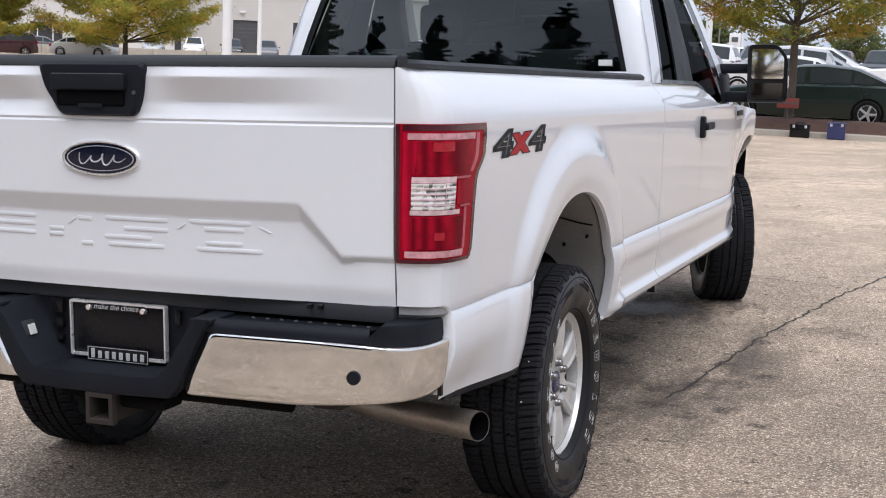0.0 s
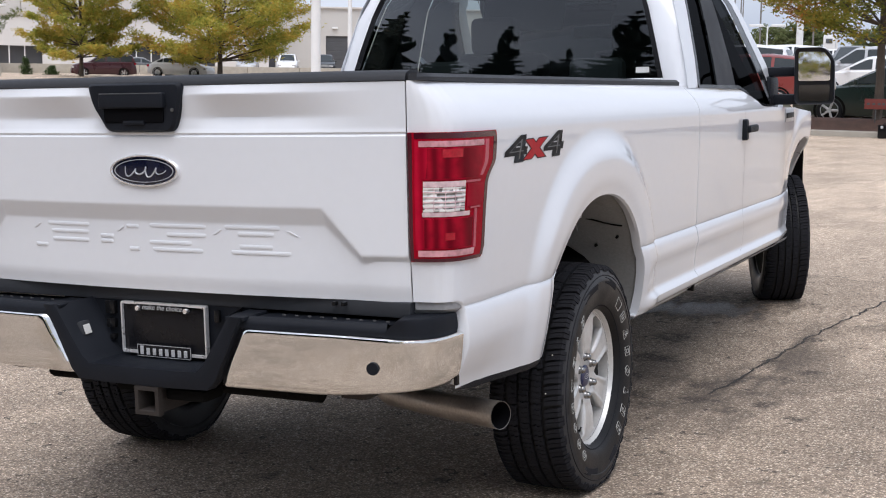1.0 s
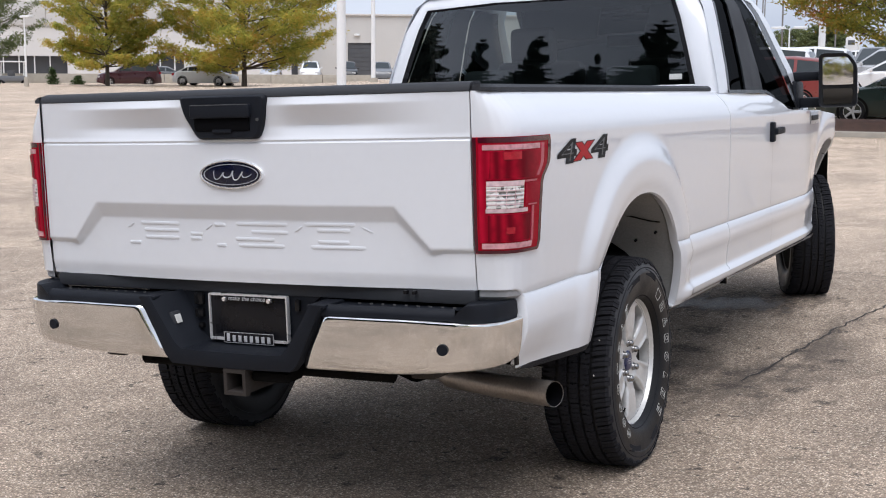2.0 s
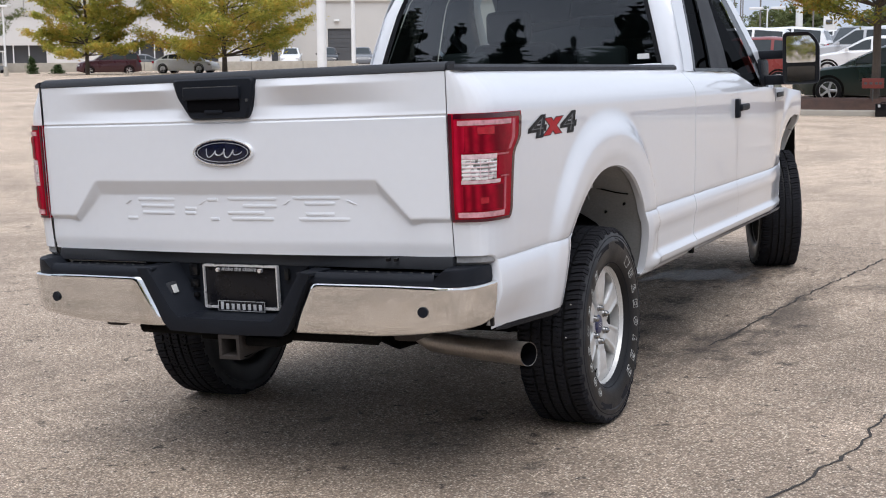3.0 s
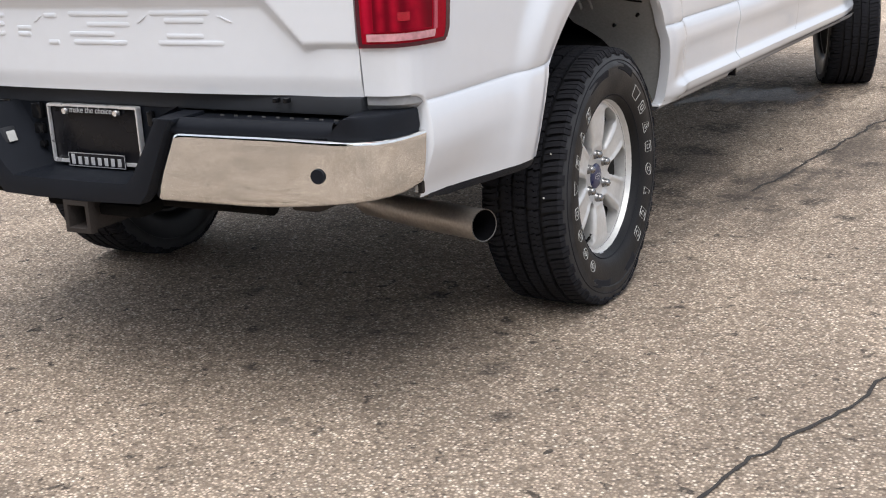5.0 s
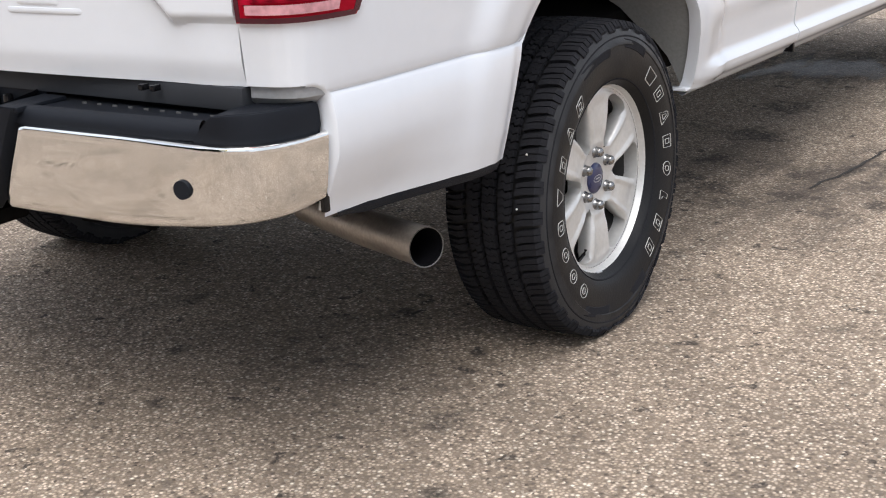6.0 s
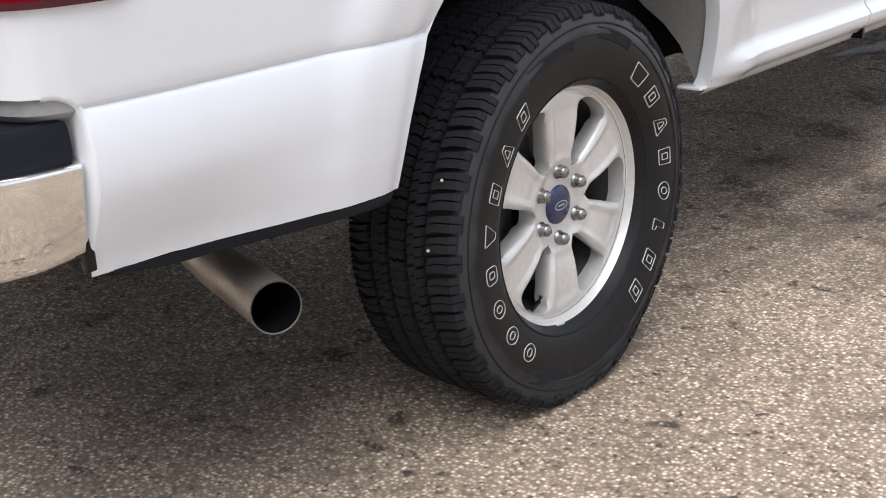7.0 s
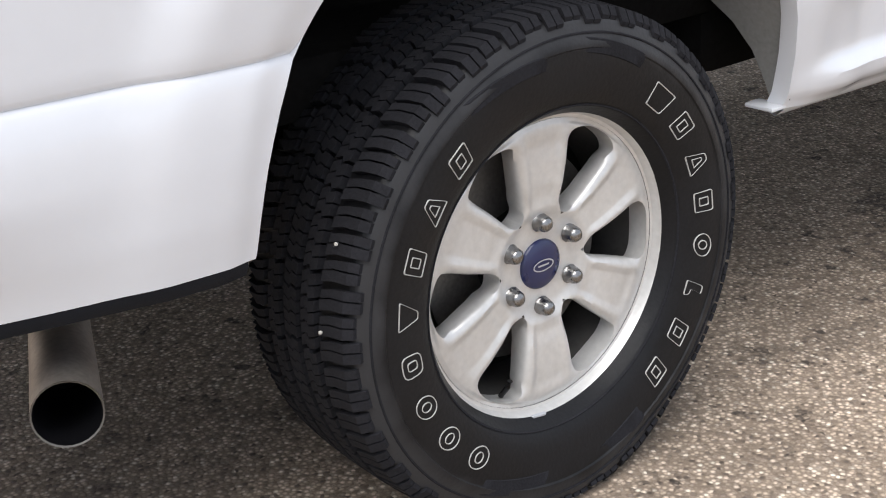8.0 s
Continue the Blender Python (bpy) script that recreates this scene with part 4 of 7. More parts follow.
part("step_pad", step_pad(1), BLACK_TRIM, bumper, angle=35)
part("step_pad", step_pad(-1), BLACK_TRIM, bumper, angle=35)


def end_cap(sign):
    """Raised black block on the bumper's end, following its round corner."""
    plan = []
    for k in range(15):
        q = lerp(0.79, BUMP_LEN - 0.012, k / 14)
        p, n = bump_plan(q)
        plan.append((p.x - n.x * 0.011, p.y - n.y * 0.011))
    plan += [(0.922, 0.150), (0.88, 0.118), (0.80, 0.105), (0.772, 0.05)]
    c = (0.86, 0.06)
    rows = []
    for z, f in ((0.758, 0.96), (0.764, 0.975), (0.768, 0.99), (0.775, 0.998), (0.800, 0.985), (0.810, 0.972), (0.8145, 0.95), (0.8155, 0.90), (0.8165, 0.895), (0.8165, 0.80)):
        rows.append([(sign * (c[0] + (x - c[0]) * f + max(0.0, z - 0.772) * 1.0 * smooth((0.88 - x) / 0.10)), c[1] + (y - c[1]) * f, z) for x, y in plan])
    return part("bumper_cap", plate_ring(rows), BLACK_TRIM, bumper, "raised black end cap", angle=32)


end_cap(1)
end_cap(-1)
chrome_half(1)
chrome_half(-1)
for sign in (1, -1):
    for k in range(9):
        x = sign * (0.43 + 0.042 * k)
        yy = bump_plan(abs(x))[0].y
        # highlights on the pad's ribs are put into their lighter grey
        part("tread_rib", block(x, 0.052, 0.7940, 0.011, 0.003, 0.006, 0.001), RIB_GREY, bumper)

for sign in (1, -1):
    part("recess_shoulder", block(sign * 0.334, 0.002, 0.7965, 0.066, 0.125, 0.012, 0.005), BLACK_TRIM, bumper)
part("recess_back", sheet([[(xx, 0.070, z) for xx in (-0.30, -0.15, 0, 0.15, 0.30)] for z in (0.62, 0.72, 0.83)]), BLACK_TRIM, bumper)
part("trailer_socket", block(-0.262, -0.005, 0.722, 0.03, 0.045, 0.045, 0.008, 2, Matrix.Rotation(radians(-20), 4, 'Y')), DARK_TRIM, bumper)
part("socket_label", block(-0.243, -0.008, 0.722, 0.004, 0.028, 0.030, 0.001, 1, Matrix.Rotation(radians(-20), 4, 'Y')), MARK_WHITE, bumper)
for x, z, w, h in ((-0.203, 0.782, 0.036, 0.042), (-0.203, 0.733, 0.032, 0.030), (-0.199, 0.690, 0.020, 0.018)):
    part("recess_knockout", block(x, 0.060, z, w, 0.018, h, 0.005), GLOSS_BLACK, bumper)
part("recess_boss", block(0.192, 0.060, 0.775, 0.018, 0.016, 0.040, 0.006), GLOSS_BLACK, bumper)

# grey filler panel, set back under the bed corner and turned out at its foot
for sign in (1, -1):
    rows = []
    for k in range(23):
        p0 = corner_point(sign, 0.05 + 5.25 * k / 22, 0.90, -0.010)
        rows.append([(sign * p0.x, p0.y, z - RAKE * p0.y) for z in (0.880, 0.850, 0.830)] + [(sign * (p0.x - 0.02), p0.y + 0.02, 0.812 - RAKE * p0.y), (sign * (p0.x - 0.02), p0.y + 0.02, 0.770)])
    part("corner_filler", sheet(rows), FILLER, truck, "grey panel under the bed corner", angle=50)

# licence plate frame without a plate
PY = 0.050
out_l = rounded([(-0.158, 0.797), (0.158, 0.797), (0.158, 0.638), (-0.158, 0.638)], 0.007)
in_l = rounded([(-0.1505, 0.789), (0.1505, 0.789), (0.1505, 0.647), (-0.1505, 0.647)], 0.003)
frame_loops = [[(x, PY + 0.012, z) for x, z in out_l], [(x, PY, z) for x, z in out_l], [(x, PY - 0.004, z) for x, z in scaled(out_l, 0.992)], [(x, PY - 0.004, z) for x, z in scaled(in_l, 1.01)], [(x, PY + 0.004, z) for x, z in in_l]]
plate = part("plate_frame", plate_ring(frame_loops, close=False), FRAME_METAL, bumper, "dealer plate frame of brushed metal with black insert", angle=40)
plate.matrix_basis = pose(0, 0, 0.008)
part("plate_insert", block(0, PY + 0.009, 0.718, 0.306, 0.006, 0.150, 0.002), PLATE_BLACK, plate)
part("frame_banner", block(0.004, PY - 0.006, 0.650, 0.196, 0.006, 0.036, 0.002), PLATE_BLACK, plate)
part("frame_banner_edge", bm_of(*joined(*[grid([[(cx - w / 2, PY - 0.0095, cz - h / 2), (cx + w / 2, PY - 0.0095, cz - h / 2)], [(cx - w / 2, PY - 0.0095, cz + h / 2), (cx + w / 2, PY - 0.0095, cz + h / 2)]]) for cx, cz, w, h in ((0.004, 0.6674, 0.198, 0.002), (0.004, 0.6326, 0.198, 0.002), (-0.0942, 0.650, 0.002, 0.036), (0.1022, 0.650, 0.002, 0.036))])), MARK_SILVER, plate, angle=0)
bars = bmesh.new()
for k in range(8):
    h = 0.027 if k == 0 else 0.021
    add(bars, block(-0.077 + k * 0.0231, PY - 0.0105, 0.6370 + h / 2, 0.0125, 0.003, h, 0.001, 1))
part("banner_bar", bars, MARK_SILVER, plate, "row of plain silver bars")
part("frame_top_strip", block(0, PY - 0.003, 0.7825, 0.190, 0.004, 0.017, 0.001), PLATE_BLACK, plate)
for x in (-0.089, 0.089):
    part("frame_screw", tube([(x, PY - 0.012, 0.779), (x, PY, 0.779)], [0.0075, 0.009], 14), BRIGHT, plate)


def lettering(name, text, size, depth, material, parent, m, shear=0.0, offset=0.0, bold=0.0):
    """Words in the built-in font, turned into a mesh."""
    cu = bpy.data.curves.new(name, 'FONT')
    cu.body, cu.size, cu.extrude, cu.shear, cu.offset = text, size, depth, shear, bold
    cu.align_x, cu.align_y = 'CENTER', 'CENTER'
    tmp = bpy.data.objects.new(name, cu)
    me = bpy.data.meshes.new_from_object(tmp)
    bpy.data.objects.remove(tmp)
    bpy.data.curves.remove(cu)
    me.materials.clear()
    me.materials.append(material)
    ob = new(name, me)
    ob.parent = parent
    ob.matrix_basis = m
    return ob


lettering("frame_words", "make the choice", 0.0222, 0.0006, MARK_SILVER, plate, pose(0, PY - 0.0062, 0.7828, 90, 0, 0), 0.2)

# parking sensors
for sign in (1, -1):
    for q in (0.767,):
        p, n = bump_plan(q)
        a = math.atan2(n.y, n.x)
        out = [sign * (p.x + n.x * 0.0075), p.y + n.y * 0.0075]
        inn = [sign * (p.x - n.x * 0.01), p.y - n.y * 0.01]
        part("parking_sensor", tube([(inn[0], inn[1], 0.682), (out[0], out[1], 0.682)], [0.0185, 0.0175], 24), BLACK_TRIM, bumper)
# dark gap between chrome and bed side, its shade put in as black blocks
part("bumper_end_clip", block(0.920, 0.163, 0.630, 0.012, 0.016, 0.052, 0.003), GLOSS_BLACK, bumper)
part("bumper_end_clip", block(-0.920, 0.163, 0.630, 0.012, 0.016, 0.052, 0.003), GLOSS_BLACK, bumper)

# black seal along the foot of the bed side
for sign in (1, -1):
    rows = []
    for y in [lerp(0.202, 0.735, k / 14) for k in range(15)]:
        zt = curve_at(((0.2, 0.594), (0.74, 0.583)), y)
        z0 = raked(y, zt)
        x0 = side_x(zt) + flare(y, z0, HUB_Y) - 0.034 * smooth((0.74 - zt) / 0.15) * smooth((0.60 - y) / 0.3)
        rise = lerp(0.35, 1.0, smooth((y - 0.20) / 0.12))
        rows.append([(sign * (x0 - dx * rise), y, z0 + dz * rise) for dx, dz in ((0.006, 0.003), (0.0015, -0.001), (0.002, -0.008), (0.010, -0.022), (0.05, -0.028))])
    part("lower_valance", sheet(rows), BLACK_TRIM, truck, "black plastic valance under the bed side", angle=40)

# decal on the bed side: a digit, a red x, a digit, each with a thin grey core, laid on the curved skin
def lay_on_side(me, m, sign, lift):
    me.transform(m)
    for v in me.vertices:
        y, z = v.co.y, v.co.z
        v.co.x = sign * (side_x(z + RAKE * y) + flare(y, z, HUB_Y) + lift)


def decal(sign):
    for text, y, mat, core in (("4", 0.487, DECAL_BLACK, DECAL_GREY), ("x", 0.643, DECAL_RED, None), ("4", 0.798, DECAL_BLACK, DECAL_GREY)):
        small = text == "x"
        turn = pose(sign * 0.9772, y, 1.242 if not small else 1.249, 90, 0, 90 * sign)
        m = turn @ pose(0, 0, 0, 0, 2.2, 0) @ Matrix.Diagonal((1.78 if not small else 1.62, 0.60 if not small else 0.70, 1, 1))
        layers = [(mat, 0.0125 if not small else 0.0085, 0.0016)]
        if small:
            layers.insert(0, (DECAL_BLACK, 0.0125, 0.0012))
        else:
            layers += [(core, -0.0045, 0.0022)]
        top = None
        for k, (mt, bold, lift) in enumerate(layers):
            ob = lettering("side_decal" if k == 0 else "side_decal_layer", text, 0.158 if not small else 0.150, 0.0, mt, top or truck, Matrix.Identity(4), 0.12, 0, bold)
            lay_on_side(ob.data, m, sign, lift)
            top = top or ob
        tagged(top, label="black numeral decal with thin grey core" if not small else "red letter decal with black edge")


decal(1)
decal(-1)


# -- wheels: built round the x axis, outside towards +x --
TYRE_R = 0.4045
TYRE_PROFILE = ((0.100, 0.240), (0.110, 0.2465), (0.117, 0.252), (0.121, 0.255), (0.126, 0.263), (0.131, 0.275), (0.1345, 0.290), (0.1375, 0.310), (0.1385, 0.326), (0.1375, 0.340), (0.1400, 0.342), (0.1395, 0.350), (0.1355, 0.356),
                (0.133, 0.366), (0.129, 0.377), (0.122, 0.3865), (0.112, 0.3895), (0.09, 0.3905), (0.05, 0.391), (0.0, 0.391))
FLAT = HUB_Z - 0.002


def sag(p):
    """The tyre's foot is pressed flat on the pavement."""
    x, y, z = p
    if z < -FLAT:
        return (x, y, -FLAT)
    if z < -0.30 and x != 0:
        return (x + 0.012 * (1 if x > 0 else -1) * smooth((-0.30 - z) / 0.09) * smooth((abs(x) - 0.06) / 0.06), y, z)
    return (x, y, z)


def tyre_bm():
    prof = list(TYRE_PROFILE) + [(-w, r) for w, r in reversed(TYRE_PROFILE[:-1])]
    v, f = revolve(prof, sides=160)
    return bm_of([sag(p) for p in v], f)


def tread_bm():
    """Five rows of blocks with zigzag edges, thin cuts and deep straight grooves."""
    verts, faces = [], []
    base = 0.3905

    def top_r(w):
        return TYRE_R - 0.0055 * (abs(w) / 0.118) ** 2.5

    def prism(poly, wall=False):
        k = len(verts)
        n = len(poly)
        for t, w in poly:
            r = top_r(w)
            if abs(w) > 0.1195:
                r = lerp(top_r(0.118), 0.3805, min(1, (abs(w) - 0.1195) / 0.0135))
            verts.append(sag((w, r * math.sin(t), r * math.cos(t))))
        for t, w in poly:
            r = base - 0.004 if abs(w) < 0.1195 else lerp(0.389, 0.3745, min(1, (abs(w) - 0.1195) / 0.0135))
            verts.append(sag((w * (0.985 if abs(w) > 0.1195 else 1), r * math.sin(t), r * math.cos(t))))
        faces.append(tuple(range(k, k + n)))
        for i in range(n):
            j = (i + 1) % n
            faces.append((k + i, k + j, k + n + j, k + n + i))

    count = 66
    step = 2 * math.pi / count
    mm = 1 / TYRE_R
    cut = 0.0025 * mm
    rng = random.Random(5)
    for k in range(count):
        t0 = k * step + rng.uniform(-0.05, 0.05) * step
        # shoulders: slanted bars with a fork, carried over the edge in alternate lengths
        for sgn in (1, -1):
            sl = 0.30 * step * sgn
            reach = 0.1335 if k % 2 else 0.1285
            half = 0.46 * step
            for a, b_, notch in ((0.0, half - cut, 0.0), (half + cut * 0.1, step - 3.0 * cut, 0.12 * step)):
                w0, wm, w1, w2 = 0.0705 + (0.002 if notch else 0), 0.092, 0.1195, reach
                poly = [(t0 + a, w0), (t0 + a + sl * 0.55, wm), (t0 + a + sl * 0.8, w1), (t0 + a + sl * 0.8, w2)]
                poly += [(t0 + b_ + sl * 0.8, w2), (t0 + b_ + sl * 0.8, w1), (t0 + b_ + sl * 0.55 - notch * 0.4, wm), (t0 + b_ - notch * 0.3, w0)]
                prism([(t, sgn * w) for t, w in poly])
        # three inner rows
        for row, wc in enumerate((-0.043, 0.0, 0.043)):
            off = (0.0, 0.5, 0.25)[row] * step
            hw = 0.0155
            zz = 0.16 * step * (1 if row != 1 else -1)
            for a, b_ in ((0.0, 0.48 * step - cut), (0.48 * step, step - 1.8 * cut)):
                poly = [(t0 + off + a, wc - hw), (t0 + off + a + zz, wc - 0.002), (t0 + off + a - 0.02 * step, wc + 0.002), (t0 + off + a + zz * 0.6, wc + hw)]
                poly += [(t0 + off + b_ + zz * 0.6, wc + hw), (t0 + off + b_ - 0.02 * step, wc + 0.002), (t0 + off + b_ + zz, wc - 0.002), (t0 + off + b_, wc - hw)]
                prism(poly)
    return bm_of(verts, faces)


LIP_X = 0.100
WIN0, WIN1 = 0.086, 0.2225


def spoke_half(r):
    """Half the angle that a spoke covers at a radius; 30 degrees where the metal is closed."""
    if r <= WIN0 or r >= WIN1:
        return radians(30)
    t = (r - WIN0) / (WIN1 - WIN0)
    wide = radians(curve_at(((0, 8.0), (0.3, 11.0), (0.7, 13.5), (1, 14.5)), t))
    rnd = min(1.0, t / 0.13) if t < 0.5 else min(1.0, (1 - t) / 0.13)
    rnd = math.sqrt(max(0.0, 1 - (1 - rnd) ** 2))
    return radians(30) - wide * rnd


def face_x(r, s):
    """Depth of the wheel's face; s is 0 on a spoke's middle and 1 at its edge."""
    d = curve_at(((0.0, 0.070), (0.045, 0.071), (0.074, 0.073), (0.095, 0.082), (0.13, 0.088), (0.17, 0.090), (0.205, 0.089), (0.222, 0.086), (0.230, 0.083)), r)
    mid = smooth((r - 0.085) / 0.03) * smooth((0.220 - r) / 0.03)
    d -= 0.0045 * mid * smooth((0.72 - s) / 0.22)
    d -= 0.009 * mid * smooth((s - 0.86) / 0.14)
    gap = smooth((r - 0.2200) / 0.004) * smooth((s - 0.45) / 0.2)
    d -= 0.004 * gap * smooth((0.2305 - r) / 0.006)
    return d


def rim_bm():
    rows = []
    rs = [0.036, 0.045, 0.055, 0.065, 0.075, 0.082, 0.0875] + [lerp(WIN0, WIN1, 0.5 - 0.5 * math.cos(math.pi * k / 44)) for k in range(45)] + [0.2235, 0.225, 0.2275, 0.230]
    pieces = []
    cols = [-1, -0.92, -0.8, -0.68, -0.55, -0.44, -0.36, -0.25, -0.1, 0.1, 0.25, 0.36, 0.44, 0.55, 0.68, 0.8, 0.92, 1]
    for k in range(6):
        mid = math.pi / 2 + k * math.pi / 3
        sheet_rows = []
        for r in rs:
            h = spoke_half(r)
            sheet_rows.append([(face_x(r, abs(c)), r * math.cos(mid + c * h), r * math.sin(mid + c * h)) for c in cols])
        pieces.append(grid(sheet_rows))
        for e in (0, -1):
            inside = [(row[e], r) for row, r in zip(sheet_rows, rs) if WIN0 <= r <= WIN1]
            wall = []
            for p, r in inside:
                lean = 0.05 * min(1.0, (radians(30) - spoke_half(r)) / radians(8))
                a = math.atan2(p[2], p[1]) + (lean if e == 0 else -lean)
                wall.append([p, (p[0] - 0.014, p[1], p[2]), (p[0] - 0.038, r * math.cos(a), r * math.sin(a))])
            pieces.append(grid(wall))
    # lip and barrel
    prof = ((0.083, 0.2298), (0.084, 0.2330), (0.0845, 0.2352), (0.090, 0.2372), (LIP_X - 0.002, 0.2392), (LIP_X + 0.002, 0.2420), (LIP_X + 0.002, 0.2455), (LIP_X - 0.001, 0.2478), (0.092, 0.2490), (0.086, 0.247))
    pieces.append(revolve(prof, sides=96))
    return bm_of(*joined(*pieces))


def nut_bm():
    prof = ((0.0, 0.0160), (0.002, 0.0152), (0.004, 0.0134), (0.011, 0.0132), (0.016, 0.0122), (0.0205, 0.0092), (0.0228, 0.0045), (0.0232, 0.0))
    return bm_of(*revolve(prof, sides=12))


MARKS_A = ("wide", "slant", "wedge", "slant", "round", "thin", "slant", "slant")
MARKS_B = ("round", "round", "round", "box", "fork", "slant", "wedge", "slant")


def mark_shape(kind, w, h):
    if kind == "round":
        return [(w * 0.46 * math.cos(2 * math.pi * k / 20) + 0.10 * h * math.sin(2 * math.pi * k / 20), h / 2 * math.sin(2 * math.pi * k / 20)) for k in range(20)]
    if kind == "box":
        return rounded([(-w * 0.48, -h / 2), (w * 0.36, -h / 2), (w * 0.46, h / 2), (-w * 0.38, h / 2)], 0.012, 3)
    if kind == "wedge":
        return rounded([(-w * 0.52, -h / 2), (w * 0.48, -h / 2), (w * 0.20, h / 2), (-w * 0.08, h / 2)], 0.003, 2)
    if kind == "fork":
        return rounded([(-w * 0.20, -h / 2), (w * 0.08, -h / 2), (w * 0.54, h / 2), (-w * 0.44, h / 2)], 0.003, 2)
    if kind == "thin":
        return rounded([(-w * 0.34, -h / 2), (w * 0.30, -h / 2), (w * 0.24, -h * 0.22), (w * 0.02, -h * 0.18), (w * 0.14, h / 2), (-w * 0.16, h / 2)], 0.003, 2)
    if kind == "wide":
        return rounded([(-w * 0.50, -h / 2), (w * 0.44, -h / 2), (w * 0.64, h / 2), (-w * 0.52, h / 2)], 0.003, 2)
    return rounded([(-w * 0.50, -h / 2), (w * 0.36, -h / 2), (w * 0.46, h / 2), (-w * 0.36, h / 2)], 0.004, 3)


def mark_bm(angle, kind):
    """A white outlined shape where the tyre's brand would be read."""
    pieces = []
    sh = mark_shape(kind, 0.043, 0.038)
    rings = [((1, 1, 0.0), (0.985, 0.985, 0.0014), (0.94, 0.925, 0.0014), (0.93, 0.91, 0.0))]
    if kind in ("box", "round", "slant", "wedge"):
        rings.append(((0.42, 0.50, 0.0), (0.40, 0.48, 0.0014), (0.345, 0.435, 0.0014), (0.33, 0.42, 0.0)))
    for ring in rings:
        loops = []
        for fx, fz, up in ring:
            loop = []
            for x, z in scaled(sh, (fx, fz), (0, 0)):
                r = 0.301 + z
                t = radians(angle) - x / 0.301
                w = curve_at([(b_, a) for a, b_ in TYRE_PROFILE[3:9]], r) + up
                loop.append(sag((w, r * math.cos(t), r * math.sin(t))))
            loops.append(loop)
        pieces.append(grid(loops, loop_v=True))
    return bm_of(*joined(*pieces))


def groove_marks_bm():
    """Black moulded panels and rings on the sidewall."""
    pieces = []
    for a0, a1, r0, r1 in ((62, 84, 0.322, 0.346), (96, 122, 0.322, 0.346), (-62, -84, 0.312, 0.344), (-98, -124, 0.316, 0.344)):
        rows = []
        for k in range(13):
            t = radians(lerp(a0, a1, k / 12))
            rows.append([])
            for r, up in ((r0, -0.001), (r0 + 0.002, 0.0016), (r1 - 0.002, 0.0016), (r1, -0.001)):
                rr = r + 0.012 * (k / 12)
                w = curve_at([(b_, a) for a, b_ in TYRE_PROFILE[3:16]], rr) + (up if 0 < k < 12 else -0.001)
                rows[-1].append((w, rr * math.cos(t), rr * math.sin(t)))
        pieces.append(grid(rows))
    for r in (0.256, 0.3625):
        w = curve_at([(b_, a) for a, b_ in TYRE_PROFILE[3:16]], r)
        v, f_ = revolve(((w - 0.001, r - 0.0025), (w + 0.0018, r - 0.001), (w + 0.0018, r + 0.001), (w - 0.002, r + 0.0025)), sides=120)
        pieces.append(([sag(p) for p in v], f_))
    return bm_of(*joined(*pieces))


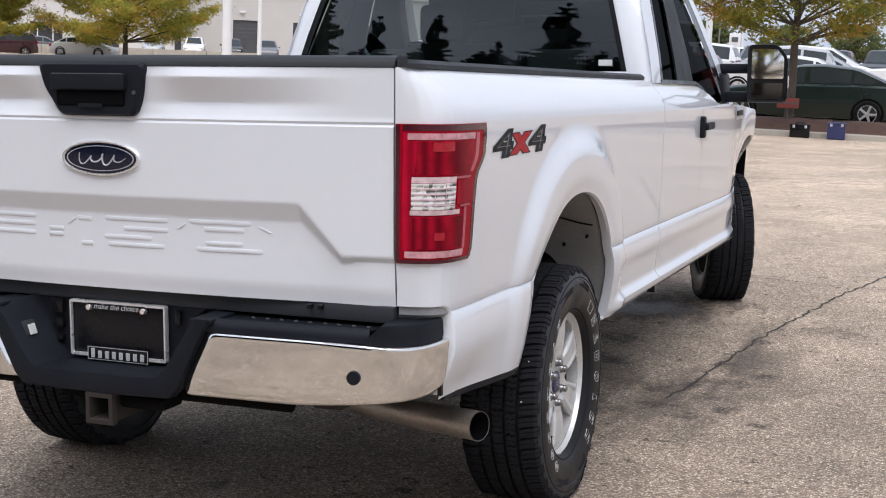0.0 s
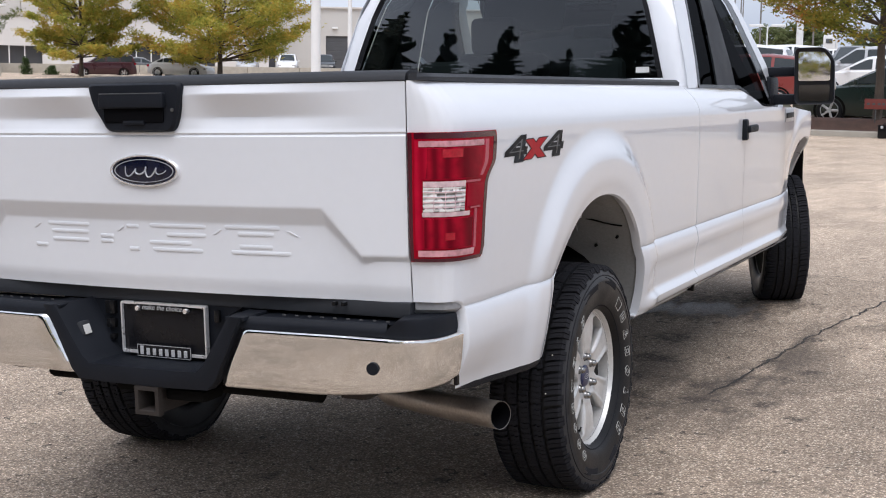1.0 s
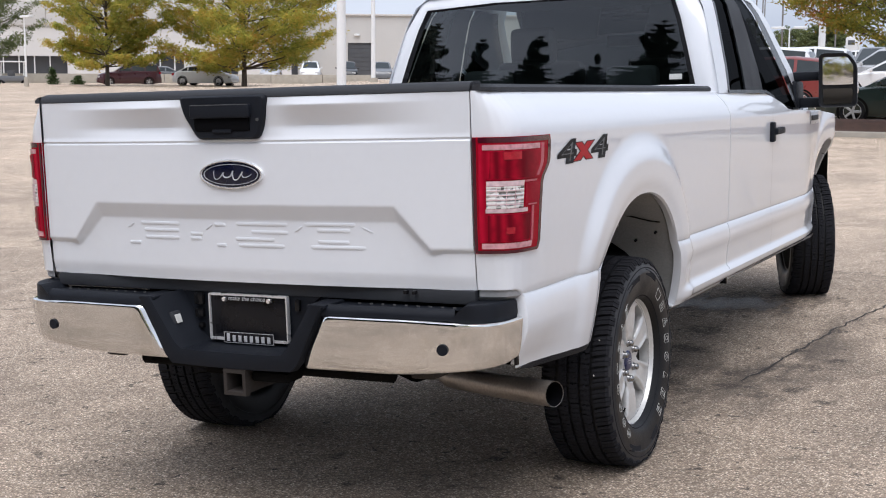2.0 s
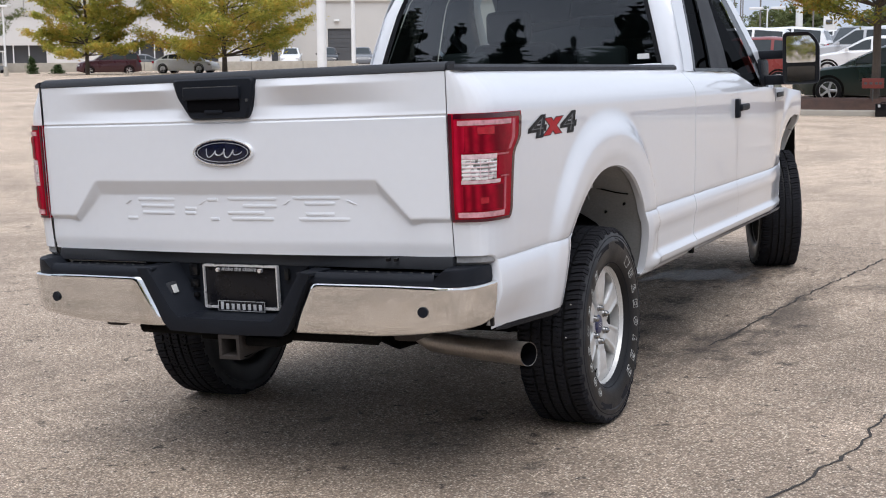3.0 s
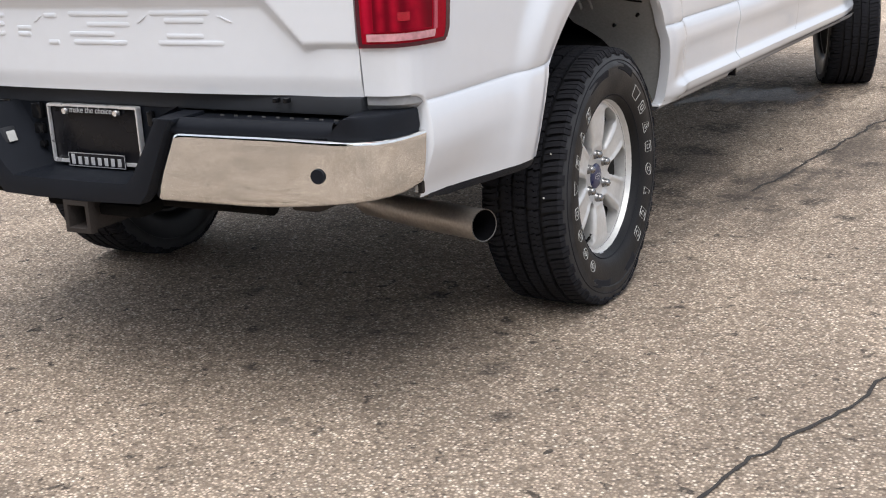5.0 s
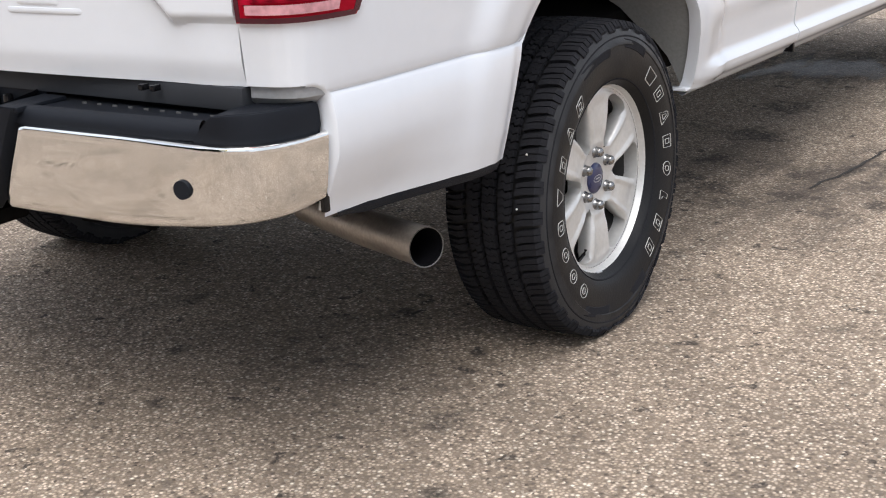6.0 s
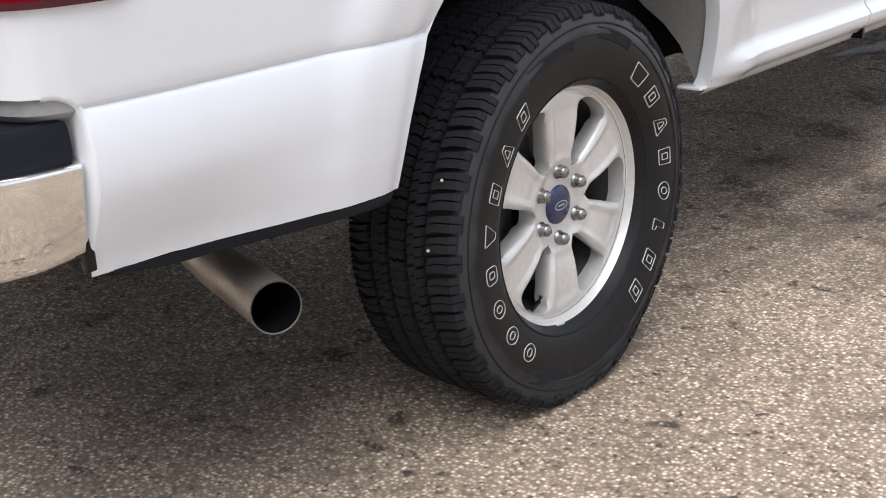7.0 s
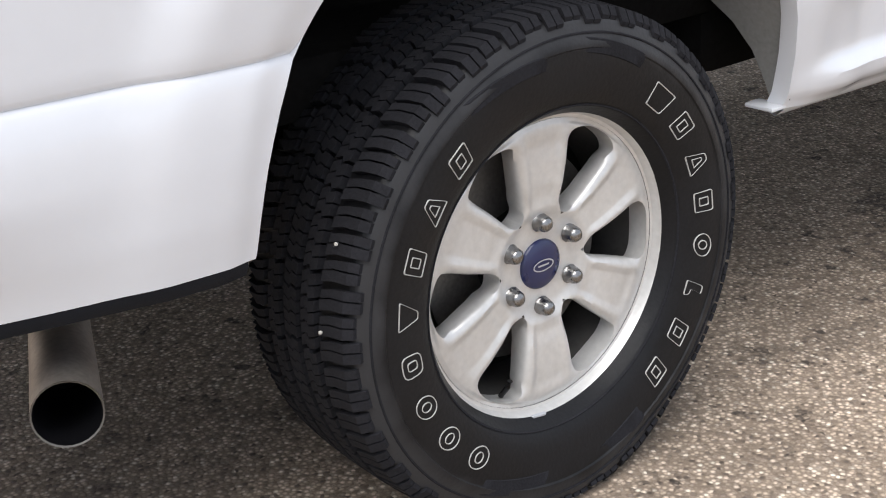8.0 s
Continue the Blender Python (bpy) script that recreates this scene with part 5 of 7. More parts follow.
def wheel(y, sign, track, turn=0.0):
    """One road wheel; the first is built, the others share its meshes."""
    m = pose(track, y, HUB_Z, 0, 0, (0 if sign > 0 else 180) + turn)
    if not WHEEL:
        rim = part("wheel", rim_bm(), ALLOY, truck, "six-spoke silver alloy wheel with all-terrain tyre", angle=38)
        WHEEL.append(rim)
        part("tyre", tyre_bm(), SIDEWALL, rim, "black rubber tyre with raised white outlines", angle=40)
        part("tread", tread_bm(), TREAD, rim, "worn tread blocks", angle=0, weld=False)
        for k in range(8):
            part("raised_mark", mark_bm(50.0 - 14.4 * k, MARKS_A[k]), TYRE_WHITE, rim, "", angle=0)
        for k in range(8):
            part("raised_mark", mark_bm(-129.0 - 14.4 * k, MARKS_B[k]), TYRE_WHITE, rim, "", angle=0)
        part("sidewall_moulding", groove_marks_bm(), TREAD, rim)
        nut = None
        for k in range(6):
            a = math.pi / 2 + k * math.pi / 3
            if nut is None:
                nut = part("lug_nut", nut_bm(), STEEL_NUT, rim, "", angle=40)
                nut.matrix_basis = pose(0.0735, 0.0695 * math.cos(a), 0.0695 * math.sin(a))
            else:
                share("lug_nut", nut.data, rim, pose(0.0735, 0.0695 * math.cos(a), 0.0695 * math.sin(a)))
        cap = part("centre_cap", bm_of(*revolve(((0.068, 0.0405), (0.074, 0.0395), (0.077, 0.036), (0.0785, 0.02), (0.079, 0.0)), sides=40)), CAP_BLUE, rim, "blue centre cap with plain silver oval", angle=40)
        o = [(0.0802, 0.021 * math.cos(t), 0.0095 * math.sin(t)) for t in [2 * math.pi * k / 32 for k in range(32)]]
        i_ = [(0.0802, 0.0185 * math.cos(t), 0.0075 * math.sin(t)) for t in [2 * math.pi * k / 32 for k in range(32)]]
        part("cap_oval", bm_of(*joined(grid([o, i_], loop_v=True), grid([[(0.0803, a_, -0.0012), (0.0803, a_, 0.0018)] for a_ in (-0.011, 0.011)]))), MARK_SILVER, cap, angle=0)
        part("brake_disc", bm_of(*revolve(((0.01, 0.05), (0.012, 0.055), (0.012, 0.172), (-0.012, 0.172), (-0.012, 0.05)), sides=48)), DISC, rim, "dull steel brake disc", angle=35)
        part("hub_back", bm_of(*revolve(((0.064, 0.0), (0.064, 0.083), (0.01, 0.075), (-0.10, 0.07), (-0.10, 0.0)), sides=32)), UNDER, rim)
        part("barrel", bm_of(*revolve(((0.084, 0.2300), (0.060, 0.2290), (0.03, 0.217), (-0.03, 0.207), (-0.10, 0.215), (-0.112, 0.240)), sides=72)), BARREL, rim, "wheel barrel with its shade put into a dark colour", angle=40)
        # added black disc for the shade on the wheel's inner side
        part("inner_shield", bm_of(*revolve(((-0.100, 0.05), (-0.106, 0.12), (-0.108, 0.232)), sides=48)), UNDER, rim)
        part("brake_shield", bm_of(*revolve(((-0.03, 0.03), (-0.03, 0.206)), sides=48)), UNDER, rim)
        part("valve_stem", tube([(0.066, 0.216 * math.cos(radians(247)), 0.216 * math.sin(radians(247))), (0.082, 0.196 * math.cos(radians(245)), 0.196 * math.sin(radians(245))), (0.086, 0.185 * math.cos(radians(244)), 0.185 * math.sin(radians(244)))], 0.0045, 8), GLOSS_BLACK, rim)
        part("balance_weight", block(0.1005, 0.2425 * math.cos(radians(261)), 0.2425 * math.sin(radians(261)), 0.006, 0.030, 0.010, 0.002, 1, Matrix.Rotation(radians(-9), 4, 'X')), MARK_SILVER, rim)
        rim.matrix_basis = m
        return rim
    return copy_thing(WHEEL[0], m)


WHEEL = []
wheel(HUB_Y, 1, 0.842)
wheel(HUB_Y, -1, -0.93)
wheel(FRONT_Y, 1, 0.760, 21)
wheel(FRONT_Y, -1, -0.80, 21)
# small stones caught in the shoulder grooves
for a, w in ((158, 0.094), (176, 0.080)):
    t = radians(a)
    stone = bmesh.new()
    bmesh.ops.create_icosphere(stone, subdivisions=1, radius=0.0032)
    bmesh.ops.translate(stone, vec=(w, 0.4065 * math.cos(t), 0.4065 * math.sin(t)), verts=stone.verts)
    part("stuck_stone", stone, PEBBLE, WHEEL[0])


# -- wheel houses --
def wheel_house(sign, yc, name):
    rows = []
    for k in range(37):
        a = math.pi * k / 36
        c, s = math.cos(a), math.sin(a)
        ex = 2 / 2.2
        y = yc - 0.555 * (abs(c) ** ex) * (1 if c > 0 else -1)
        z = 0.50 + 0.555 * (abs(s) ** ex)
        if k in (0, 36):
            z = 0.57 if k == 0 else 0.535
        calm = smooth((36 - k) / 7) if name == "rear" else 1.0
        ripple = 0.010 * math.sin(k * 2.1) * calm
        narrow = 1.0 - (0.04 * smooth((k - 24) / 8) if name == "front" else 0.0)
        if name == "rear" and k > 22:
            f = lerp(0.13, 1.0, smooth((36 - k) / 9.5))
        else:
            f = 1.0
        rows.append([(sign * (0.945 - (0.945 - x) * f if name == "rear" else x * narrow), y, z - (0.012 * calm if j % 2 else 0) + ripple * (j > 0)) for j, x in enumerate((0.945, 0.90, 0.84, 0.78, 0.70, 0.60) if name == "rear" else (0.855, 0.83, 0.79, 0.75, 0.68, 0.60))])
    bm = sheet(rows)
    return part("wheel_house", bm, UNDER if name == "front" else LINER, truck, "grey ribbed wheel-house liner", angle=30)


def house_at(a, x, sign=1):
    """A point on the rear liner's forward half; a is 0 at its foot and 90 overhead."""
    c, s_ = math.cos(radians(a)), math.sin(radians(a))
    ex = 2 / 2.2
    return (sign * x, HUB_Y + 0.545 * abs(c) ** ex, 0.50 + 0.545 * abs(s_) ** ex)


for sg in (1, -1):
    liner = wheel_house(sg, HUB_Y, "rear")
    wheel_house(sg, FRONT_Y, "front")
    # moulded ribs, an overlap seam and push-pins of the liner
    for x, r in ((0.735, 0.006), (0.695, 0.008), (0.650, 0.008)):
        part("liner_rib", tube([house_at(40 + 40 * k / 14, x + 0.05 * (k / 14) ** 2, sg) for k in range(15)], r, 8), LINER, liner, angle=50)
    seam = [[(p[0], p[1] - dy, p[2] + dz) for dy, dz in ((0.0, 0.0025), (0.005, 0.0), (0.004, -0.003), (0.0, -0.0035))] for p in (house_at(48 + 0.9 * math.sin(k * 0.5) - 4 * (k / 12) ** 2, lerp(0.72, 0.925, k / 12), sg) for k in range(13))]
    part("liner_seam", sheet(seam), UNDER, liner)
    for a_, x in ((37, 0.893), (32, 0.800)):
        p = house_at(a_, x, sg)
        part("push_pin", tube([(p[0], p[1] + 0.004, p[2]), (p[0], p[1] - 0.010, p[2] - 0.004)], [0.006, 0.005], 10), UNDER, liner)


# -- underbody --
for sg in (1, -1):
    part("chassis_rail", tube([(sg * 0.50, 0.12, 0.64), (sg * 0.50, 0.75, 0.66), (sg * 0.50, 1.25, 0.72), (sg * 0.46, 1.9, 0.58), (sg * 0.44, 4.2, 0.54), (sg * 0.44, 6.0, 0.56)], 0.055, 8), UNDER, truck)
    spring = bmesh.new()
    for k, (ln, dz) in enumerate(((1.40, 0.0), (1.05, -0.014), (0.70, -0.028), (0.40, -0.042))):
        rows = [[(sg * 0.60 + dx, HUB_Y + ln / 2 * t, 0.50 + dz + 0.12 * (t * ln / 1.4) ** 2 + dd) for dx, dd in ((-0.035, 0), (0.035, 0), (0.035, 0.012), (-0.035, 0.012))] for t in [q / 8 - 1 for q in range(17)]]
        add(spring, sheet(rows, loop_v=True))
    part("leaf_spring", spring, UNDER, truck)
    part("shock_absorber", tube([(sg * 0.52, HUB_Y + 0.02, 0.36), (sg * 0.44, HUB_Y - 0.22, 0.72)], [0.03, 0.025], 12), UNDER, truck)
for sg in (1, -1):
    part("spring_shackle", block(sg * 0.62, 0.20, 0.575, 0.09, 0.20, 0.055, 0.015), RUST, truck)
    part("spring_hanger", block(sg * 0.46, 0.22, 0.560, 0.05, 0.16, 0.045, 0.012), UNDER, truck)
axle = tube([(-0.78, HUB_Y, HUB_Z), (-0.18, HUB_Y, HUB_Z), (-0.12, HUB_Y, HUB_Z), (0.0, HUB_Y, HUB_Z), (0.12, HUB_Y, HUB_Z), (0.18, HUB_Y, HUB_Z), (0.78, HUB_Y, HUB_Z)], [0.045, 0.05, 0.11, 0.15, 0.11, 0.05, 0.045], 18)
part("rear_axle", axle, UNDER, truck)
part("drive_shaft", tube([(0, HUB_Y, HUB_Z + 0.02), (0, 3.6, 0.5)], 0.04, 10), UNDER, truck)
part("underbody_pan", block(0, 3.1, 0.70, 1.50, 5.3, 0.10, 0.03), UNDER, truck)
# unseen bulk under the floor, added low to block light under the truck
for sg in (1, -1):
    part("floor_pan", block(sg * 0.50, 2.45, 0.60, 0.50, 1.30, 0.13, 0.04), UNDER, truck)
part("gearbox", block(0.02, 4.0, 0.47, 0.46, 1.5, 0.26, 0.08), UNDER, truck)
part("transfer_case", block(0.14, 3.1, 0.44, 0.42, 0.5, 0.24, 0.08), UNDER, truck)
part("fuel_tank", block(-0.40, 2.6, 0.47, 0.56, 1.4, 0.26, 0.06), UNDER, truck)
spare = bm_of(*revolve([(-w, r) for w, r in reversed(TYRE_PROFILE)] + list(TYRE_PROFILE), sides=40))
bmesh.ops.transform(spare, matrix=pose(0.0, 0.62, 0.635, 0, 90, 0) @ Matrix.Diagonal((0.75, 0.92, 0.92, 1)), verts=spare.verts)
part("spare_tyre", spare, RUBBER, truck, "spare tyre slung under the bed")
part("spare_carrier", block(0.22, 0.42, 0.535, 0.26, 0.12, 0.035, 0.012), UNDER, truck)
part("tow_bracket", block(0.42, 0.10, 0.585, 0.05, 0.14, 0.06, 0.01), UNDER, truck)
part("tow_bracket", block(-0.42, 0.10, 0.585, 0.05, 0.14, 0.06, 0.01), UNDER, truck)
part("hitch_crossbar", tube([(-0.50, 0.13, 0.555), (0.50, 0.13, 0.555)], 0.032, 12), UNDER, truck)

# square hitch receiver, open to the back
HX, HZ = 0.016, 0.533
o, i_ = 0.038, 0.029
sq = lambda h, y: [(HX - h, y, HZ - h), (HX + h, y, HZ - h), (HX + h, y, HZ + h), (HX - h, y, HZ + h)]
v, f = grid([sq(i_, 0.16), sq(i_, -0.064), sq(i_ + 0.002, -0.068), sq(o + 0.005, -0.068), sq(o + 0.006, -0.060), sq(o + 0.006, -0.045), sq(o, -0.042), sq(o, 0.26)], loop_v=True)
part("hitch_receiver", bm_of(v, list(f) + [(0, 1, 2, 3)]), RUST, truck, "worn square hitch receiver", angle=30)
part("hitch_plate", block(HX + 0.11, 0.02, 0.548, 0.14, 0.10, 0.035, 0.012), UNDER, truck)
part("hitch_plate", block(HX - 0.10, 0.04, 0.556, 0.12, 0.10, 0.030, 0.012), UNDER, truck)

# exhaust
path = [(0.26, 1.10, 0.56), (0.27, 0.90, 0.50), (0.33, 0.75, 0.445), (0.44, 0.68, 0.418), (0.66, 0.588, 0.424), (0.912, 0.4905, 0.436)]
pts = [Vector(p) for p in path]
d = (pts[-1] - pts[-2]).normalized()
pipe = tube(path, [0.036, 0.036, 0.038, 0.040, 0.042, 0.0435], 28, False)
part("exhaust_pipe", pipe, EXHAUST, truck, "stained steel exhaust tailpipe", angle=50)
tip = tube([pts[-1] + d * 0.0012, pts[-1] + d * 0.0002], [0.0437, 0.0414], 28, False)
part("exhaust_rim", tip, DISC, truck, "worn steel rim of the tailpipe", angle=50)
inner = tube([pts[-1] + d * 0.0002, pts[-1] - d * 0.006, pts[-1] - d * 0.16, pts[-1] - d * 0.165], [0.0414, 0.0405, 0.038, 0.001], 28, False)
part("exhaust_bore", inner, SOOT_AND_SHADE, truck, "sooty bore", angle=50)


# -- cab --
def cab_top(y):
    return curve_at(((2.63, 1.448), (3.58, 1.448), (3.66, 1.440), (3.92, 1.352), (3.98, 1.345), (4.55, 1.335), (5.0, 1.33), (6.2, 1.26)), y)


def cab_side(sign):
    rows, lip = [], []
    ys = [2.624, 2.634, 2.7, 2.8, 2.9, 3.0, 3.15, 3.3, 3.45, 3.52, 3.6, 3.7, 3.8, 3.86, 3.92, 4.0, 4.2, 4.4, 4.5, 4.6, 4.68, 4.74, 4.78]
    ys += [FRONT_Y + 0.545 * math.sin(math.pi / 2 * (k / 16)) for k in range(-16, 17)] + [6.0, 6.05, 6.1]
    ys = sorted(y for y in ys if y < 6.12)
    for y in ys:
        az = arch_z(y, FRONT_Y)
        base = curve_at(((2.63, 0.555), (4.85, 0.555), (5.0, 0.58), (6.2, 0.62)), y)
        bottom = base if az is None else max(base, az + RAKE * y)
        top = cab_top(y)
        col = []
        nose = 0.14 * smooth((y - 5.45) / 0.55) ** 2
        for lv in LEVELS:
            zt = min(max(lv, bottom), top)
            z = raked(y, zt)
            x = side_x(zt) + rocker_roll(y, zt) * smooth((5.0 - y) / 0.2) + flare(y, z, FRONT_Y) - nose - 0.080 * smooth((y - 4.4) / 0.9) * lerp(1.0, 0.6, smooth((zt - 0.95) / 0.25))
            x -= 0.04 * smooth((1.0 - zt) / 0.3) * smooth((y - 5.55) / 0.35)
            col.append((sign * x, y, z))
        rows.append(col)
        if az is not None:
            q = col[0]
            lip.append([q, (q[0] - sign * 0.012, y, q[2] - 0.006), (q[0] - sign * 0.05, y, q[2] + 0.004)])
    edge = [[r[0], (r[0][0] - sign * 0.05, r[0][1], r[0][2] + 0.004)] for r in rows]
    gap = [rows[0], [(p[0] - sign * 0.06, p[1] - 0.002, p[2]) for p in rows[0]]]
    shelf = [[r[-1], (r[-1][0] - sign * 0.05, r[-1][1], r[-1][2] + 0.001)] for r in rows if r[0][1] < 4.6]
    return part("cab_side", bm_of(*joined(grid(rows), grid(lip), grid(edge), grid(gap), grid(shelf))), WHITE, truck, angle=28)


cab_side(1)
cab_side(-1)

# greenhouse: x of the glass line at a height, leaning inwards
def green_x(z):
    return curve_at(((1.24, 0.935), (1.40, 0.905), (1.50, 0.885), (1.75, 0.818), (1.85, 0.786), (1.92, 0.735), (1.965, 0.64)), z)




def strip(sign, line0, line1, inset=0.0, steps=8):
    """A skin between two lines of (y, z) on the greenhouse's side."""
    rows = []
    for k in range(steps + 1):
        t = k / steps
        rows.append([])
        for (y0, z0), (y1, z1) in zip(line0, line1):
            y, z = lerp(y0, y1, t), lerp(z0, z1, t)
            rows[-1].append((sign * (green_x(z) - inset), y, z))
    return sheet(rows)


def upright(ya, za, yb, zb, n=8):
    return [(lerp(ya, yb, k / n), lerp(za, zb, k / n)) for k in range(n + 1)]


def thick(bm, d=0.03):
    """Give a skin a back."""
    geom = bmesh.ops.solidify(bm, geom=list(bm.faces), thickness=d)
    return bm


for sg in (1, -1):
    # rear pillar, side roof rail, middle pillar, front pillar
    part("rear_pillar", thick(strip(sg, upright(2.668, 1.392, 2.828, 1.955), upright(2.84, 1.392, 3.03, 1.90)), 0.03), WHITE, truck)
    part("roof_rail", thick(strip(sg, [(y, 1.965) for y in (2.88, 3.1, 3.4, 3.7, 3.85)], [(2.88, 1.905), (3.1, 1.90), (3.4, 1.895), (3.7, 1.89), (3.92, 1.865)]), 0.03), WHITE, truck)
    part("middle_pillar", thick(strip(sg, upright(3.20, 1.385, 3.30, 1.90), upright(3.58, 1.378, 3.52, 1.895)), 0.03), DARK_TRIM, truck, "dark grey door pillar")
    part("front_pillar", thick(strip(sg, upright(4.50, 1.255, 3.86, 1.89), upright(4.68, 1.255, 3.94, 1.925)), 0.05), WHITE, truck)
    part("window_frame", thick(strip(sg, upright(2.84, 1.392, 3.03, 1.90), upright(2.88, 1.392, 3.06, 1.897), -0.001), 0.04), GLOSS_BLACK, truck)
    part("window_frame", thick(strip(sg, upright(4.34, 1.262, 3.74, 1.885), upright(4.51, 1.255, 3.87, 1.89), 0.001), 0.06), GLOSS_BLACK, truck)
    part("window_sill", thick(strip(sg, [(2.84, 1.388), (3.3, 1.380), (3.62, 1.374), (3.76, 1.345), (3.92, 1.276), (4.50, 1.252)], [(2.84, 1.406), (3.3, 1.398), (3.62, 1.392), (3.78, 1.362), (3.94, 1.294), (4.50, 1.268)], -0.006, 2), 0.03), GLOSS_BLACK, truck)
    q = part("rear_side_glass", strip(sg, upright(2.87, 1.395, 3.05, 1.90), upright(3.21, 1.39, 3.31, 1.90), 0.012), SIDE_TINT if sg > 0 else FRONT_TINT, truck, "dark tinted rear side window")
    q = part("front_side_glass", strip(sg, upright(3.57, 1.385, 3.51, 1.895), upright(3.68, 1.372, 3.66, 1.895), 0.012), FRONT_TINT if sg > 0 else CLEAR, truck)
    q = part("front_side_glass", strip(sg, upright(3.68, 1.372, 3.66, 1.895), upright(4.38, 1.262, 3.76, 1.885), 0.012), FRONT_TINT if sg > 0 else CLEAR, truck, "front side window")

# rear wall with its window opening
def rear_y(z):
    return curve_at(((1.30, 2.69), (1.45, 2.715), (1.75, 2.785), (1.88, 2.82), (1.95, 2.87), (1.97, 2.92)), z)


def rear_panel():
    def half(z):
        return green_x(z)
    outer = [(-half(1.30), 1.30), (-half(1.45), 1.45), (-half(1.6), 1.60), (-half(1.75), 1.75), (-half(1.92), 1.92), (-0.35, 1.968), (0.35, 1.968), (half(1.92), 1.92), (half(1.75), 1.75), (half(1.6), 1.60), (half(1.45), 1.45), (half(1.30), 1.30), (0.35, 1.26), (-0.35, 1.26)]
    inner = [(-0.845, 1.345), (-0.825, 1.45), (-0.785, 1.60), (-0.735, 1.76), (-0.690, 1.865), (-0.30, 1.885), (0.30, 1.885), (0.650, 1.865), (0.690, 1.76), (0.735, 1.60), (0.775, 1.45), (0.800, 1.345), (0.30, 1.33), (-0.30, 1.33)]
    rows = []
    for t in (0.0, 0.25, 0.75, 1.0):
        rows.append([(lerp(a[0], b_[0], t), rear_y(lerp(a[1], b_[1], t)) - 0.012 * math.sin(math.pi * min(1, t * 1.0)) - 0.02 * (1 - (lerp(a[0], b_[0], t) / 0.9) ** 2), lerp(a[1], b_[1], t)) for a, b_ in zip(outer, inner)])
    rows.append([(x, y + 0.02, z) for x, y, z in rows[-1]])
    v, f_ = grid(rows, loop_v=True)
    return part("cab_back", bm_of(v, f_), WHITE, truck, "white cab rear wall round the window", angle=40), inner


back, inner = rear_panel()
seal = [[(x * f, rear_y(z) - 0.02 * (1 - (x / 0.9) ** 2) + dy, 1.57 + (z - 1.57) * f) for x, z in inner] for f, dy in ((1.006, -0.004), (0.975, -0.004), (0.972, 0.006))]
part("window_seal", sheet(seal, loop_v=True), GLOSS_BLACK, back)
glass_rows = []
for i in range(9):
    z = lerp(1.335, 1.882, i / 8)
    hw = curve_at(((1.33, 0.845), (1.45, 0.822), (1.75, 0.735), (1.89, 0.66)), z)
    glass_rows.append([(hw * k / 8, rear_y(z) - 0.02 * (1 - (hw * k / 8 / 0.9) ** 2) + 0.002, z) for k in range(-8, 9)])
part("rear_window", sheet(glass_rows), TINTED, back, "dark tinted cab rear window", angle=60)
part("window_sticker", block(0.688, 2.7005, 1.478, 0.062, 0.002, 0.026, 0.0), MARK_WHITE, back)

# roof, hood, windscreen, front end
roof_rows = []
for i in range(11):
    y = lerp(2.82, 3.92, i / 10)
    drop = 0.03 * smooth((3.0 - y) / 0.2) + 0.05 * smooth((y - 3.7) / 0.25)
    roof_rows.append([(x, y, 1.958 + 0.045 * (1 - (x / 0.70) ** 2) - drop) for x in [0.68 * k / 8 for k in range(-8, 9)]])
part("cab_roof", thick(sheet(roof_rows), 0.03), WHITE, truck)
part("roof_lining", block(0, 3.35, 1.90, 1.25, 0.95, 0.02, 0.008), SEAT, truck)
ws = [[(x, lerp(3.90, 4.66, t) + 0.10 * (1 - (x / 0.8) ** 2) * t, lerp(1.925, 1.27, t)) for x in [lerp(0.66, 0.82, t) * k / 8 for k in range(-8, 9)]] for t in [k / 8 for k in range(9)]]
part("windscreen", sheet(ws), CLEAR, truck, "clear windscreen", angle=60)
hood = []
for i in range(12):
    y = lerp(4.70, 6.08, i / 11)
    hood.append([(x, y - 0.05 * (abs(x) / 0.85) ** 2, raked(y, 1.345) + 0.035 * (1 - (x / 0.9) ** 4) - 0.09 * smooth((y - 5.4) / 0.7) + 0.012 * smooth((abs(x) - 0.45) / 0.1)) for x in [lerp(0.86, 0.76, i / 11) * k / 10 for k in range(-10, 11)]])
part("hood", thick(sheet(hood), 0.03), WHITE, truck)
part("grille", block(0, 6.08, 1.00, 1.25, 0.08, 0.34, 0.03), BLACK_TRIM, truck)
part("front_bumper", block(0, 6.14, 0.70, 1.56, 0.20, 0.26, 0.06), CHROME, truck)
for sg in (1, -1):
    part("headlamp", block(sg * 0.64, 6.04, 1.03, 0.26, 0.14, 0.26, 0.04), CLEAR, truck)
part("engine_bay", block(0, 5.4, 0.95, 1.15, 1.2, 0.5, 0.05), UNDER, truck)

